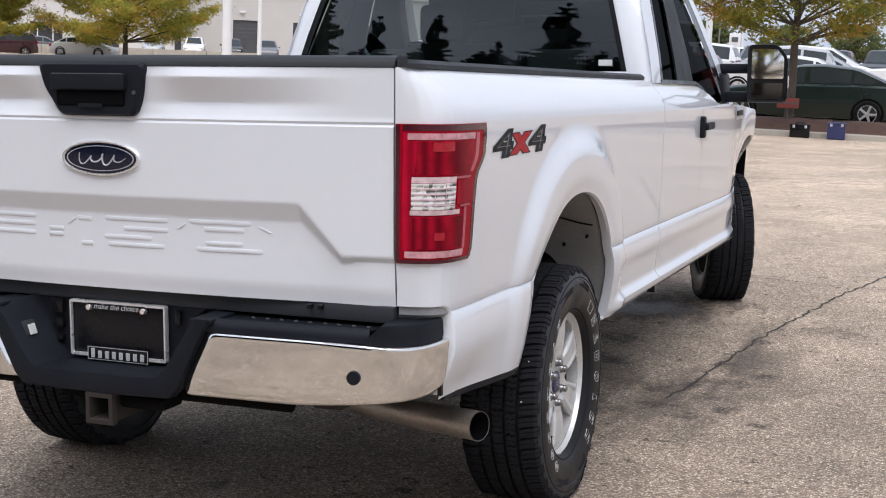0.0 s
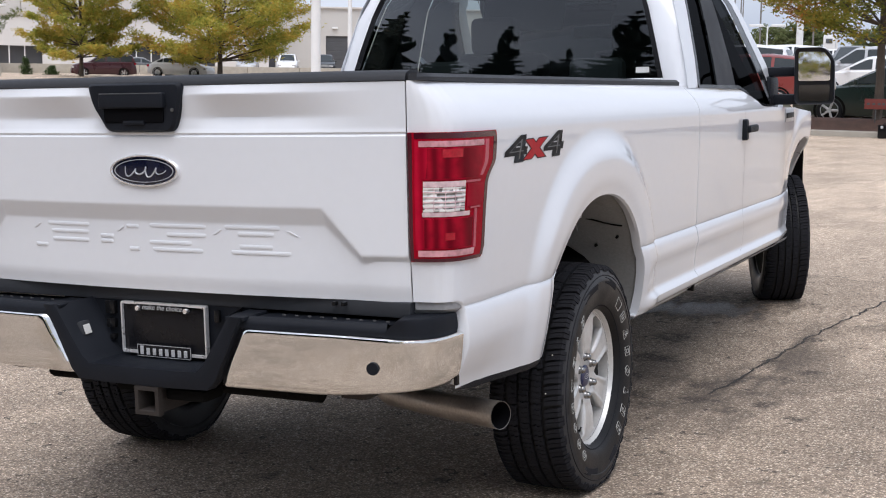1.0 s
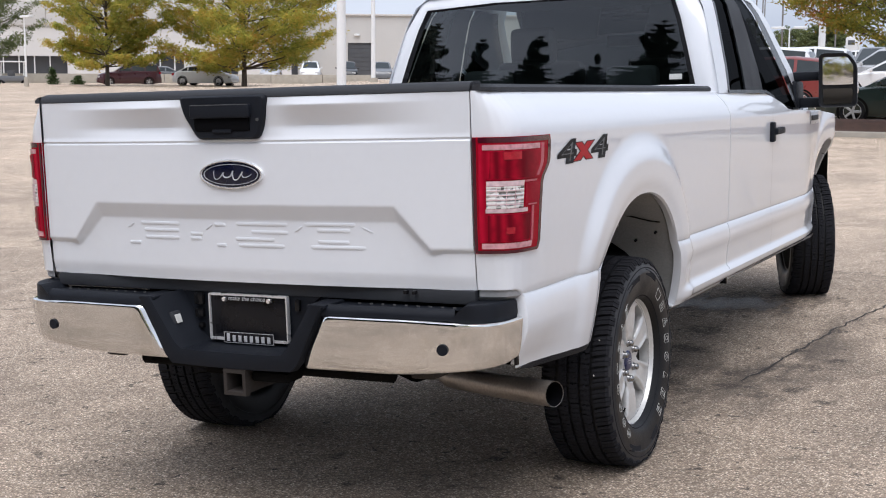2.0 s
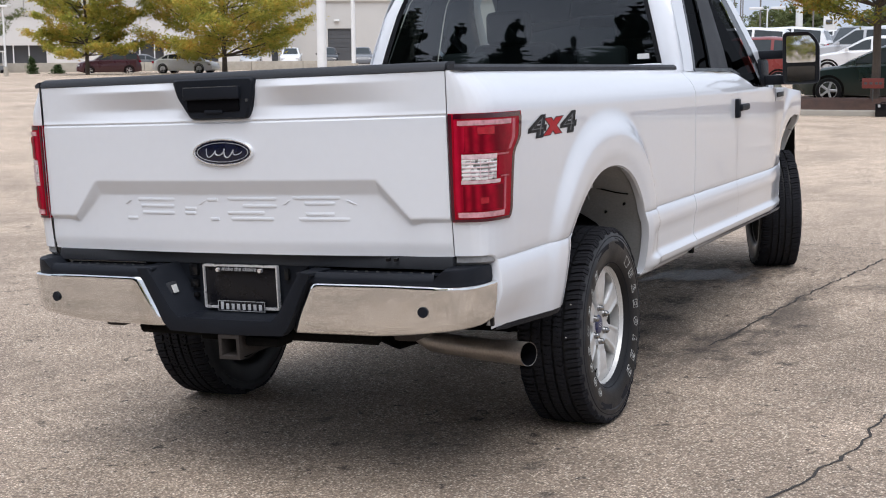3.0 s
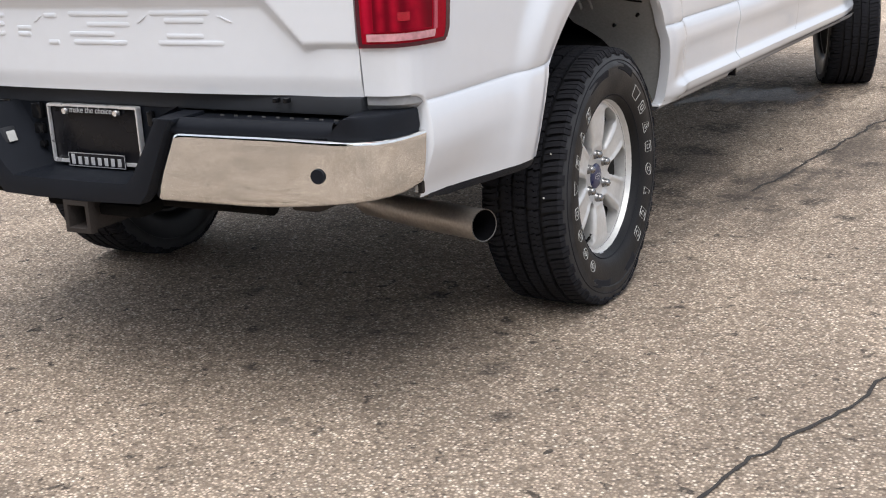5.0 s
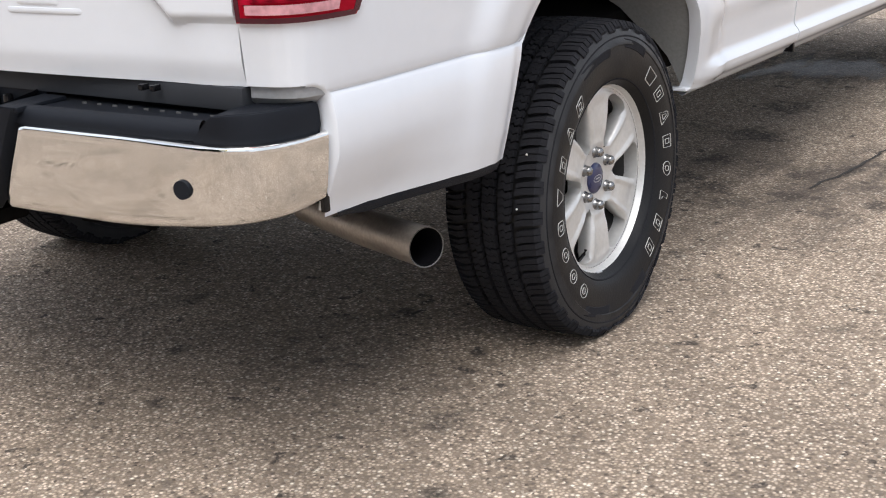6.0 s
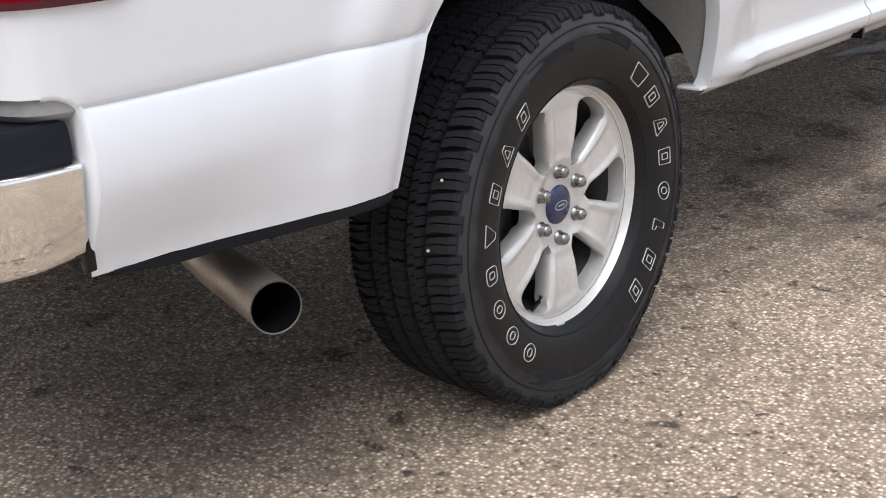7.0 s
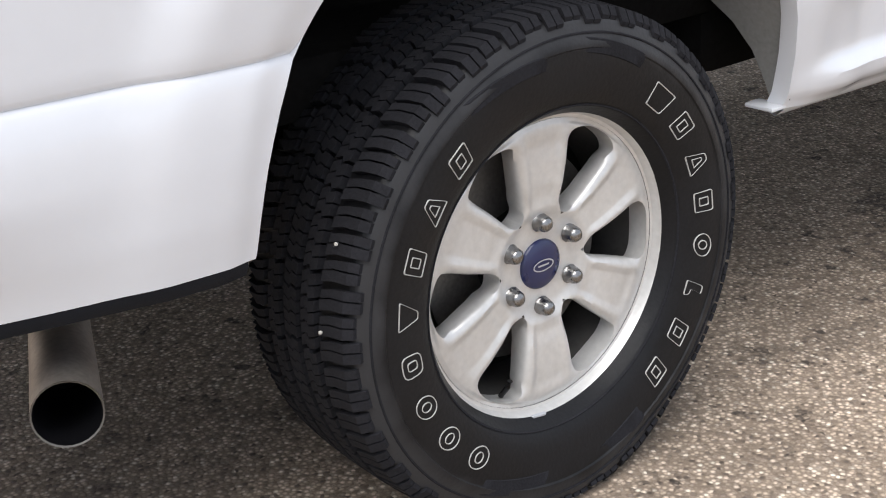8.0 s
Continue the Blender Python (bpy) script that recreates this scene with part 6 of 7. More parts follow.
# interior
part("cab_floor", block(0, 3.6, 0.88, 1.6, 1.9, 0.06, 0.02), CABIN, truck)
part("dashboard", block(0, 4.45, 1.16, 1.55, 0.34, 0.26, 0.08), CABIN, truck)
for sg in (1, -1):
    part("door_lining", block(sg * 0.84, 3.6, 1.12, 0.05, 1.85, 0.46, 0.02), CABIN, truck)
    for yy, wd, zz in ((3.62, 0.52, 1.08), (2.98, 0.60, 0.84)):
        part("seat_back", block(sg * 0.40, yy, zz + 0.20, wd, 0.16, 0.62, 0.06, 3, Matrix.Rotation(radians(-10), 4, 'X')), SEAT, truck)
        part("seat_cushion", block(sg * 0.40, yy + 0.30, zz - 0.10, wd, 0.5, 0.16, 0.05), SEAT, truck)
        part("headrest", block(sg * 0.40, yy - 0.06, zz + 0.60, 0.27, 0.10, 0.20, 0.045, 3), SEAT, truck)
# unseen visors, added to block the bright sky through the cab
for sg in (1, -1):
    part("sun_visor", block(sg * 0.40, 3.96, 1.79, 0.50, 0.02, 0.17, 0.008, 2, Matrix.Rotation(radians(-28), 4, 'X')), SEAT, truck)
part("rear_view_mirror", block(0.0, 4.05, 1.70, 0.25, 0.03, 0.07, 0.012), GLOSS_BLACK, truck)
wheel_ring = [(-0.40 + 0.19 * math.cos(t), 4.12 - 0.06 * math.sin(t), 1.20 + 0.18 * math.sin(t)) for t in [2 * math.pi * k / 24 for k in range(25)]]
part("steering_wheel", tube(wheel_ring, 0.015, 8, False), CABIN, truck)


# doors: shut lines, handles, mirrors, badge
for sg in (1, -1):
    for y0, zt0, zt1 in ((4.52, 0.60, 1.33), (3.50, 0.60, 1.445)):
        rows = [[(sg * (side_x(zt) + 0.0012), y0 + dy + 0.02 * math.sin((zt - 0.6) * 3), raked(y0, zt)) for dy in (-0.0018, 0.0018)] for zt in [lerp(zt0, zt1, k / 16) for k in range(17)]]
        part("door_gap", sheet(rows), FILLER, truck)
    hnd = part("door_handle", block(sg * 1.000, 3.555, 1.175, 0.028, 0.185, 0.036, 0.012, 3), BLACK_TRIM, truck, "black plastic door handle")
    part("handle_plate", block(sg * 0.980, 3.475, 1.172, 0.034, 0.050, 0.105, 0.012, 3), BLACK_TRIM, hnd)
    part("fender_badge", block(sg * 0.968, 4.66, 1.205, 0.012, 0.24, 0.075, 0.005), MARK_SILVER, truck, "silver and black fender badge")
    part("badge_field", block(sg * 0.976, 4.66, 1.205, 0.006, 0.20, 0.030, 0.002), DECAL_BLACK, truck)
    # tow mirror: two arms, a housing with rounded shell, two panes and a lamp
    def shell(f, y, dz=0.0):
        pts = rounded([(-0.1075, -0.157), (0.1075, -0.157), (0.1075, 0.085), (0.055, 0.157), (-0.1075, 0.157)], 0.034, 5)
        return [(sg * x * f, y, z * (0.4 + 0.6 * f) + dz) for x, z in pts]

    head = pose(sg * 1.150, 4.44, 1.428, 0, 0, sg * 7.5)
    mir = part("tow_mirror", plate_ring([shell(0.93, -0.072), shell(0.985, -0.076), shell(1.0, -0.066), shell(1.0, 0.015), shell(0.94, 0.045), shell(0.80, 0.068), shell(0.4, 0.080)]), BLACK_TRIM, truck, "large black folding tow mirror", angle=40)
    mir.matrix_basis = head
    part("mirror_bezel", plate_ring([shell(0.94, -0.060), shell(0.935, -0.0725), shell(0.90, -0.0715)]), GLOSS_BLACK, mir, angle=40)
    pane = rounded([(-0.086, -0.028), (0.086, -0.028), (0.086, 0.085), (0.050, 0.134), (-0.086, 0.134)], 0.012, 3)
    part("mirror_pane", plate_ring([[(sg * x, -0.070, z) for x, z in pane], [(sg * x, -0.0755, z) for x, z in scaled(pane, 0.985)]]), MIRROR, mir, "silvered upper mirror pane", angle=20)
    low_pane = rounded([(-0.080, -0.136), (0.080, -0.136), (0.084, -0.048), (-0.084, -0.048)], 0.012, 3)
    part("mirror_pane", plate_ring([[(sg * x, -0.070, z) for x, z in low_pane], [(sg * x, -0.0745 - 0.012 * (z + 0.136), z) for x, z in scaled(low_pane, 0.985)]]), DIM_MIRROR, mir, "lower mirror pane", angle=20)
    part("marker_lamp", block(sg * 0.103, 0.0, -0.045, 0.022, 0.07, 0.07, 0.010), LAMP_CLEAR, mir)
    part("mirror_arm", block(sg * 0.98, 4.46, 1.455, 0.20, 0.06, 0.055, 0.018), BLACK_TRIM, truck)
    part("mirror_arm", block(sg * 0.98, 4.46, 1.300, 0.20, 0.07, 0.060, 0.018), BLACK_TRIM, truck)
    part("mirror_foot", block(sg * 0.905, 4.46, 1.33, 0.05, 0.22, 0.20, 0.03), BLACK_TRIM, truck)
    # rocker, and the dark gap between cab and bed put in as a black block
    rows = [[(sg * x, y, raked(y, z)) for x, z in ((0.930, 0.560), (0.918, 0.540), (0.902, 0.528), (0.885, 0.535))] for y in (1.82, 1.9, 2.2, 2.6, 3.2, 4.0, 4.7, 4.85)]
    part("rocker_panel", thick(sheet(rows), 0.02), WHITE, truck)
    part("rocker_slot", block(sg * 0.925, 2.625, 0.52, 0.05, 0.016, 0.06, 0.003), GLOSS_BLACK, truck)


# ---- ground ----
def ground_z(x, y):
    """Leaning pavement under the truck that eases out to the level of the lot."""
    plane = 0.03743 * x + 0.00869 * y
    d = math.hypot(x - 1.0, y - 2.0)
    near = smooth((24 - d) / 15)
    far = 0.0
    left = smooth((-x - 10) / 40)
    far += 0.55 * left
    right = smooth((y - 10) / 14) * (1 - left)
    far += 0.22 * right
    return plane * near + far * (1 - near)


def ground_sheet():
    xs = [-2500, -900, -400, -220, -150, -110, -80, -60, -45, -34, -26, -20, -15, -11, -8, -6, -4.5, -3, -2, -1, 0, 1, 2, 3, 4.5, 6, 8, 11, 15, 20, 26, 34, 45, 70, 120, 250, 600, 2500]
    ys = [-2500, -900, -400, -200, -110, -60, -40, -28, -20, -14, -10, -7, -5, -3.5, -2, -1, 0, 1, 2, 3, 4, 5, 6.5, 8, 10, 12, 14, 16, 18, 20, 22, 24, 26, 28, 31, 36, 45, 60, 80, 110, 150, 220, 400, 900, 2500]
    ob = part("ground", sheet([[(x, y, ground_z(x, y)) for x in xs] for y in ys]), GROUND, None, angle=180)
    return tagged(ob, "worn tan aggregate asphalt of a parking lot with cracks and oil spots", "ground", kind="structure")


ground_sheet()


def crack(name, pts, width, seed):
    rng = random.Random(seed)
    rows = []
    for (x0, y0), (x1, y1) in zip(pts, pts[1:]):
        n = max(2, int(math.hypot(x1 - x0, y1 - y0) / 0.03))
        for k in range(n):
            t = k / n
            x, y = lerp(x0, x1, t), lerp(y0, y1, t)
            j = 0.028 * noise.noise(Vector((x * 9, y * 9, seed))) + 0.012 * noise.noise(Vector((x * 40, y * 40, seed)))
            w = width * (0.55 + 0.9 * abs(noise.noise(Vector((x * 14, y * 14, seed + 7)))))
            dx, dy = x1 - x0, y1 - y0
            ln = math.hypot(dx, dy)
            px, py = -dy / ln, dx / ln
            cx, cy = x + px * j, y + py * j
            rows.append([(cx + px * s * w, cy + py * s * w, ground_z(cx, cy) + 0.003) for s in (-1, 1)])
    ob = part(name, sheet(rows), CRACK, None, angle=0)
    return tagged(ob, "dark open crack in the asphalt", "crack", "cracks in the pavement", "structure")


crack("pavement_crack", [(1.50, -0.55), (1.619, -0.10), (1.69, 0.205), (1.772, 0.479), (1.84, 0.67), (1.925, 1.04), (1.985, 1.53), (2.1, 2.3), (2.4, 3.4), (3.0, 5.2)], 0.0075, 1)
crack("pavement_crack", [(1.0, 2.7), (1.09, 3.38), (1.20, 4.23), (1.46, 5.70), (1.72, 6.76), (2.3, 9.2), (3.4, 13.0)], 0.0085, 2)
crack("pavement_crack", [(-0.8, 6.65), (0.82, 6.33), (1.40, 6.20), (2.6, 5.95), (5.0, 5.5)], 0.006, 3)
crack("pavement_crack", [(-9.0, 13.0), (-2.0, 14.2), (3.0, 15.0), (9.0, 15.6)], 0.016, 4)
crack("pavement_crack", [(-1.2, 19.5), (2.0, 21.5), (6.0, 24.0)], 0.018, 5)
crack("pavement_crack", [(-9.0, 3.2), (-7.2, 6.0), (-5.0, 9.5)], 0.009, 6)
crack("pavement_crack", [(-14.0, 8.0), (-9.8, 8.6), (-5.0, 9.4)], 0.011, 7)
crack("pavement_crack", [(-4.6, 3.0), (-3.2, 4.4), (-2.2, 6.4)], 0.007, 8)


# ---- kerb, planting bed, bags ----
KY = 25.45
kerb_rows = [[(x, KY + 0.006 * (x + 1.5) + dy, gz) for dy, gz in ((0.0, 0.05), (0.02, 0.315), (0.05, 0.335), (0.30, 0.335), (0.32, 0.2))] for x in [lerp(-22, 24, k / 46) for k in range(47)]]
tagged(part("kerb", sheet(kerb_rows), CONCRETE, None), "pale concrete kerb along the planting bed", "kerb", kind="structure")
bed_rows = [[(x, KY + 0.31 + 1.1 * k / 6, 0.31 + 0.27 * smooth(k / 3) - 0.10 * smooth((k - 4) / 2) + 0.03 * noise.noise(Vector((x * 3, k * 0.7, 0)))) for k in range(7)] for x in [lerp(-22, 24, q / 230) for q in range(231)]]
tagged(part("planting_bed", sheet(bed_rows), MULCH, None), "brown mulch planting bed behind the kerb", "planting bed", kind="structure")
def LOT(y):
    """Height of the raised lot, which climbs away from the bed."""
    return 0.30 + 0.022 * min(y - KY, 35) + 0.010 * min(max(0, y - KY - 35), 60)


lot_rows = [[(x, y, LOT(y)) for x in (-34, 0, 40)] for y in (KY + 1.35, KY + 10, KY + 35, KY + 60, KY + 95, KY + 150)]
tagged(part("upper_lot", sheet(lot_rows), GROUND, None), "asphalt of the raised lot behind the bed", "pavement", kind="structure")


# ---- trees ----
def leaf_material(name, stops):
    m, n, l, b = nodes_of(name)
    geo = n.new("ShaderNodeNewGeometry")
    ramp = n.new("ShaderNodeValToRGB")
    els = ramp.color_ramp.elements
    els[0].position, els[0].color = stops[0][0], (*stops[0][1], 1)
    els[1].position, els[1].color = stops[-1][0], (*stops[-1][1], 1)
    for p, c in stops[1:-1]:
        e = els.new(p)
        e.color = (*c, 1)
    tc = n.new("ShaderNodeTexCoord")
    ns = n.new("ShaderNodeTexNoise")
    ns.inputs["Scale"].default_value = 0.55
    ns.inputs["Detail"].default_value = 4
    l.new(tc.outputs["Object"], ns.inputs["Vector"])
    mx = n.new("ShaderNodeMath")
    mx.operation = 'MULTIPLY_ADD'
    mx.inputs[1].default_value = 0.45
    l.new(geo.outputs["Random Per Island"], mx.inputs[0])
    sc = n.new("ShaderNodeMapRange")
    sc.inputs[1].default_value, sc.inputs[2].default_value, sc.inputs[3].default_value, sc.inputs[4].default_value = 0.3, 0.7, 0.0, 0.55
    l.new(ns.outputs[0], sc.inputs[0])
    l.new(sc.outputs[0], mx.inputs[2])
    l.new(mx.outputs[0], ramp.inputs[0])
    l.new(ramp.outputs[0], b.inputs["Base Color"])
    b.inputs["Roughness"].default_value = 0.7
    b.inputs["Specular IOR Level"].default_value = 0.25
    tr = n.new("ShaderNodeBsdfTranslucent")
    l.new(ramp.outputs[0], tr.inputs[0])
    ms = n.new("ShaderNodeMixShader")
    ms.inputs[0].default_value = 0.45
    out = n["Material Output"]
    l.new(b.outputs[0], ms.inputs[1])
    l.new(tr.outputs[0], ms.inputs[2])
    l.new(ms.outputs[0], out.inputs[0])
    return m


GOLD_LEAF = leaf_material("turning_leaves_gold", ((0.0, (0.20, 0.24, 0.05)), (0.3, (0.34, 0.36, 0.07)), (0.55, (0.48, 0.43, 0.085)), (0.8, (0.58, 0.39, 0.085)), (1.0, (0.52, 0.26, 0.07))))
ORANGE_LEAF = leaf_material("turning_leaves_orange", ((0.0, (0.13, 0.17, 0.035)), (0.35, (0.24, 0.25, 0.045)), (0.58, (0.38, 0.29, 0.05)), (0.78, (0.48, 0.20, 0.045)), (1.0, (0.40, 0.12, 0.05))))
GREEN_LEAF = leaf_material("green_leaves", ((0.0, (0.035, 0.06, 0.022)), (0.5, (0.06, 0.095, 0.035)), (1.0, (0.11, 0.14, 0.05))))
# grey-green, paled so that the haze over distant trees sits in the colour
HAZY_LEAF = leaf_material("pale_hazy_green_leaves", ((0.0, (0.10, 0.13, 0.055)), (0.5, (0.16, 0.19, 0.08)), (1.0, (0.25, 0.26, 0.11))))
GREY_WOOD = surface("weathered_pole_wood", (0.20, 0.19, 0.18), 0.9, 0, 0.2, 3, 40, 0.2)
NEEDLES = leaf_material("spruce_needles", ((0.0, (0.010, 0.018, 0.012)), (0.5, (0.018, 0.03, 0.02)), (1.0, (0.03, 0.045, 0.03))))


def mesh_part(name, verts, faces, material, parent):
    me = bpy.data.meshes.new(name)
    me.from_pydata(verts, [], faces)
    me.materials.append(material)
    ob = new(name, me)
    ob.parent = parent
    return ob


def leaf_cards(rng, centres, per, spread, size, flat=0.6):
    verts, faces = [], []
    for c, s in centres:
        for _ in range(per):
            p = Vector((rng.gauss(0, spread * s), rng.gauss(0, spread * s), rng.gauss(0, spread * s * flat))) + c
            a = Vector((rng.uniform(-1, 1), rng.uniform(-1, 1), rng.uniform(-0.7, 0.7))).normalized()
            b_ = a.cross(Vector((rng.uniform(-1, 1), rng.uniform(-1, 1), rng.uniform(0.2, 1)))).normalized()
            h, w = size * rng.uniform(0.7, 1.4), size * rng.uniform(0.4, 0.75)
            k = len(verts)
            verts += [p - a * h, p + b_ * w * 0.6 - a * h * 0.1, p + a * h, p - b_ * w * 0.6 + a * h * 0.1]
            faces.append((k, k + 1, k + 2, k + 3))
    return [tuple(v) for v in verts], faces


def broadleaf(name, at, height, radius, base, leaf, material, seed, count, label, trunk=0.12, group="", per=22, low=0.0):
    """Tapered trunk, spreading limbs and a crown of many small leaves with gaps."""
    rng = random.Random(seed)
    tree = thing(name, pose(*at), label, "tree", group)
    bm = tube([(0, 0, -0.1), (0.02, 0, base * 0.5), (0.0, 0.03, base), (0.05, 0, base + (height - base) * 0.45), (0, 0, height * 0.92)], [trunk, trunk * 0.82, trunk * 0.75, trunk * 0.4, 0.015], 10)
    centres = []
    levels = 11
    for i in range(levels):
        t = i / (levels - 1)
        z0 = base + (height - base) * t * 0.78
        n = max(4, int(9 * (1 - 0.5 * t)))
        for k in range(n):
            ang = 2 * math.pi * (k + rng.random() * 0.9) / n + i * 0.7
            reach = radius * math.sin(math.pi * (0.36 + 0.60 * t)) ** 0.9 * rng.uniform(0.70, 1.12)
            rise = reach * math.tan(radians(lerp(30, 60, t) + rng.gauss(0, 7))) + low * (1 - t)
            way = Vector((math.cos(ang), math.sin(ang), 0))
            start, tip = Vector((0, 0, z0)), way * reach + Vector((0, 0, z0 + min(rise, (height - base) * 0.34)))
            mid_ = start.lerp(tip, 0.5) + Vector((0, 0, -0.06 * reach))
            add(bm, tube([start, mid_, tip], [trunk * 0.32 * (1 - 0.6 * t), trunk * 0.16, 0.006], 5, False))
            for q in (0.30, 0.45, 0.58, 0.70, 0.82, 0.92, 1.0):
                node = start.lerp(mid_, q * 2) if q < 0.5 else mid_.lerp(tip, q * 2 - 1)
                for side in (-1, 1):
                    yaw = ang + side * radians(rng.uniform(22, 62))
                    ln = (0.30 * reach * (1.15 - q) + 0.10 * radius) * rng.uniform(0.6, 1.15)
                    twig = Vector((math.cos(yaw), math.sin(yaw), rng.uniform(0.05, 0.55))) * ln
                    centres.append((node + twig * 0.55, 0.8 + 0.4 * rng.random()))
                    centres.append((node + twig, 0.6 + 0.5 * rng.random()))
    part("trunk", bm, BARK, tree)
    rng.shuffle(centres)
    mesh_part("crown", *leaf_cards(rng, centres[:count * 4], max(5, per // 4), radius * 0.050, leaf, 0.62), material, tree)
    return tree


def conifer(at, height, radius, seed):
    rng = random.Random(seed)
    tree = thing("spruce_tree", pose(*at), "dark green spruce tree at the edge of the lot", "tree", "spruces behind the truck")
    part("trunk", tube([(0, 0, -0.1), (0, 0, height * 0.98)], [0.2, 0.02], 8), BARK, tree)
    verts, faces = [], []
    tiers = 34
    for i in range(tiers):
        t = i / (tiers - 1)
        z = 0.4 + (height - 0.6) * t
        n = max(5, int(17 * (1 - t)) + 4)
        for k in range(n):
            a = 2 * math.pi * (k + rng.random()) / n
            ln = radius * (1 - t) ** 0.92 * rng.uniform(0.62, 1.10) + 0.12
            out, side = Vector((math.cos(a), math.sin(a), 0)), Vector((-math.sin(a), math.cos(a), 0))
            droop = rng.uniform(0.10, 0.32)
            # a frond: a drooping spine with side sprays that shorten towards its tip
            for q in range(9):
                u = 0.12 + 0.88 * q / 8
                node = out * (ln * u) + Vector((0, 0, z - droop * ln * u + 0.16 * ln * u * u))
                wide = (0.30 * ln * (1.05 - u) + 0.10) * rng.uniform(0.7, 1.2)
                for sd in (-1, 1):
                    tip = node + side * (sd * wide) + out * (0.35 * wide) + Vector((0, 0, -0.18 * wide - 0.05 * rng.random()))
                    c = len(verts)
                    verts += [tuple(node - out * 0.07 * ln), tuple(node + out * 0.05 * ln + Vector((0, 0, 0.05))), tuple(tip), tuple(node + Vector((0, 0, -0.22)))]
                    faces += [(c, c + 1, c + 2), (c, c + 3, c + 2)]
    mesh_part("crown", verts, faces, NEEDLES, tree)
    core = [[(math.cos(q * 0.449) * w, math.sin(q * 0.449) * w, z) for q in range(14)] for z, w in [(0.4 + (height - 1.2) * k / 24, radius * 0.55 * (1 - k / 24) ** 0.95 + 0.03) for k in range(25)]]
    part("inner_crown", sheet(core, loop_v=True), NEEDLES, tree, angle=0)


broadleaf("maple_tree", (-1.35, 26.35, 0.48), 6.4, 2.7, 1.7, 0.055, ORANGE_LEAF, 11, 400, "young maple with orange and green autumn leaves in the bed", 0.11, "trees round the lot", 150, -0.25)
broadleaf("maple_tree", (-56.3, 64.95, 0.5), 11.0, 3.5, 1.3, 0.11, GOLD_LEAF, 21, 420, "golden autumn maple with low branches at the lot's edge", 0.17, "trees round the lot", 150, -0.9)
broadleaf("maple_tree", (-49.2, 70.4, 0.5), 14.5, 6.1, 1.2, 0.125, GOLD_LEAF, 33, 430, "broad golden maple with spreading branches at the lot's edge", 0.22, "trees round the lot", 210, -1.2)
broadleaf("maple_tree", (-77.5, 74.0, 0.4), 12.0, 4.8, 1.6, 0.11, HAZY_LEAF, 45, 320, "pale grey-green maple near the building", 0.2, "trees round the lot", 110, -0.6)
for k, (x, y, h, r) in enumerate(((-34.5, 143, 6.0, 3.6), (-27.5, 141, 4.4, 3.0), (-16.5, 100, 3.9, 1.9), (-13.0, 120, 3.9, 2.6), (-7.5, 128, 4.4, 2.9), (-1, 132, 4.4, 3.2))):
    broadleaf("roadside_tree", (x, y, LOT(y)), h, r, 1.0, 0.16, HAZY_LEAF, 60 + k, 260, "green roadside tree in the distance", 0.2, "distant trees", 30, -0.4)
broadleaf("maple_tree", (4.6, -24.5, 0.05), 9.0, 4.2, 1.2, 0.15, GOLD_LEAF, 77, 300, "golden autumn maple behind the truck", 0.17, "trees round the lot", 40, -0.8)
SPRUCES = ((-20.8, -20.3, 16.0, 6.7), (-18.0, -21.9, 17.4, 6.6), (-15.6, -23.2, 15.6, 6.0), (-13.2, -24.3, 16.2, 6.7), (-10.6, -25.3, 15.6, 6.2), (-8.1, -26.1, 18.4, 7.4), (-5.2, -26.8, 16.0, 6.4), (-2.4, -27.5, 15.0, 5.0),
           (-19.6, -22.6, 16.0, 8.0), (-16.6, -24.4, 15.4, 8.0), (-14.2, -25.6, 16.0, 8.0), (-11.8, -26.6, 15.6, 8.2), (-9.2, -27.8, 16.4, 8.0), (-6.6, -28.4, 16.6, 8.0), (-4.4, -29.2, 16.0, 6.5))
for k, (x, y, h, r) in enumerate(SPRUCES):
    conifer((x, y, -0.1), h, r, 100 + k)


# ---- parked vehicles ----
def paint(name, color, rough=0.3):
    return surface(name, color, rough, 0.0, 0.03, 2, 30, 0, 0.45, 0.04)


P_GREEN = paint("dark_green_paint", (0.006, 0.017, 0.013))
P_SILVER = paint("silver_paint", (0.42, 0.43, 0.45))
P_RED = paint("brick_red_paint", (0.20, 0.035, 0.03))
P_MAROON = paint("maroon_paint", (0.045, 0.010, 0.016))
P_WHITE = paint("plain_white_paint", (0.72, 0.72, 0.72))
P_BLACK = paint("black_paint", (0.014, 0.015, 0.017))
P_GREY = paint("grey_paint", (0.13, 0.135, 0.145))
CAR_GLASS = surface("car_dark_glass", (0.035, 0.042, 0.045), 0.05, 0, 0.15, 3, 30, 0)
CAR_RIM = surface("car_wheel_silver", (0.48, 0.48, 0.48), 0.35, 0.7, 0.1, 8, 60, 0)

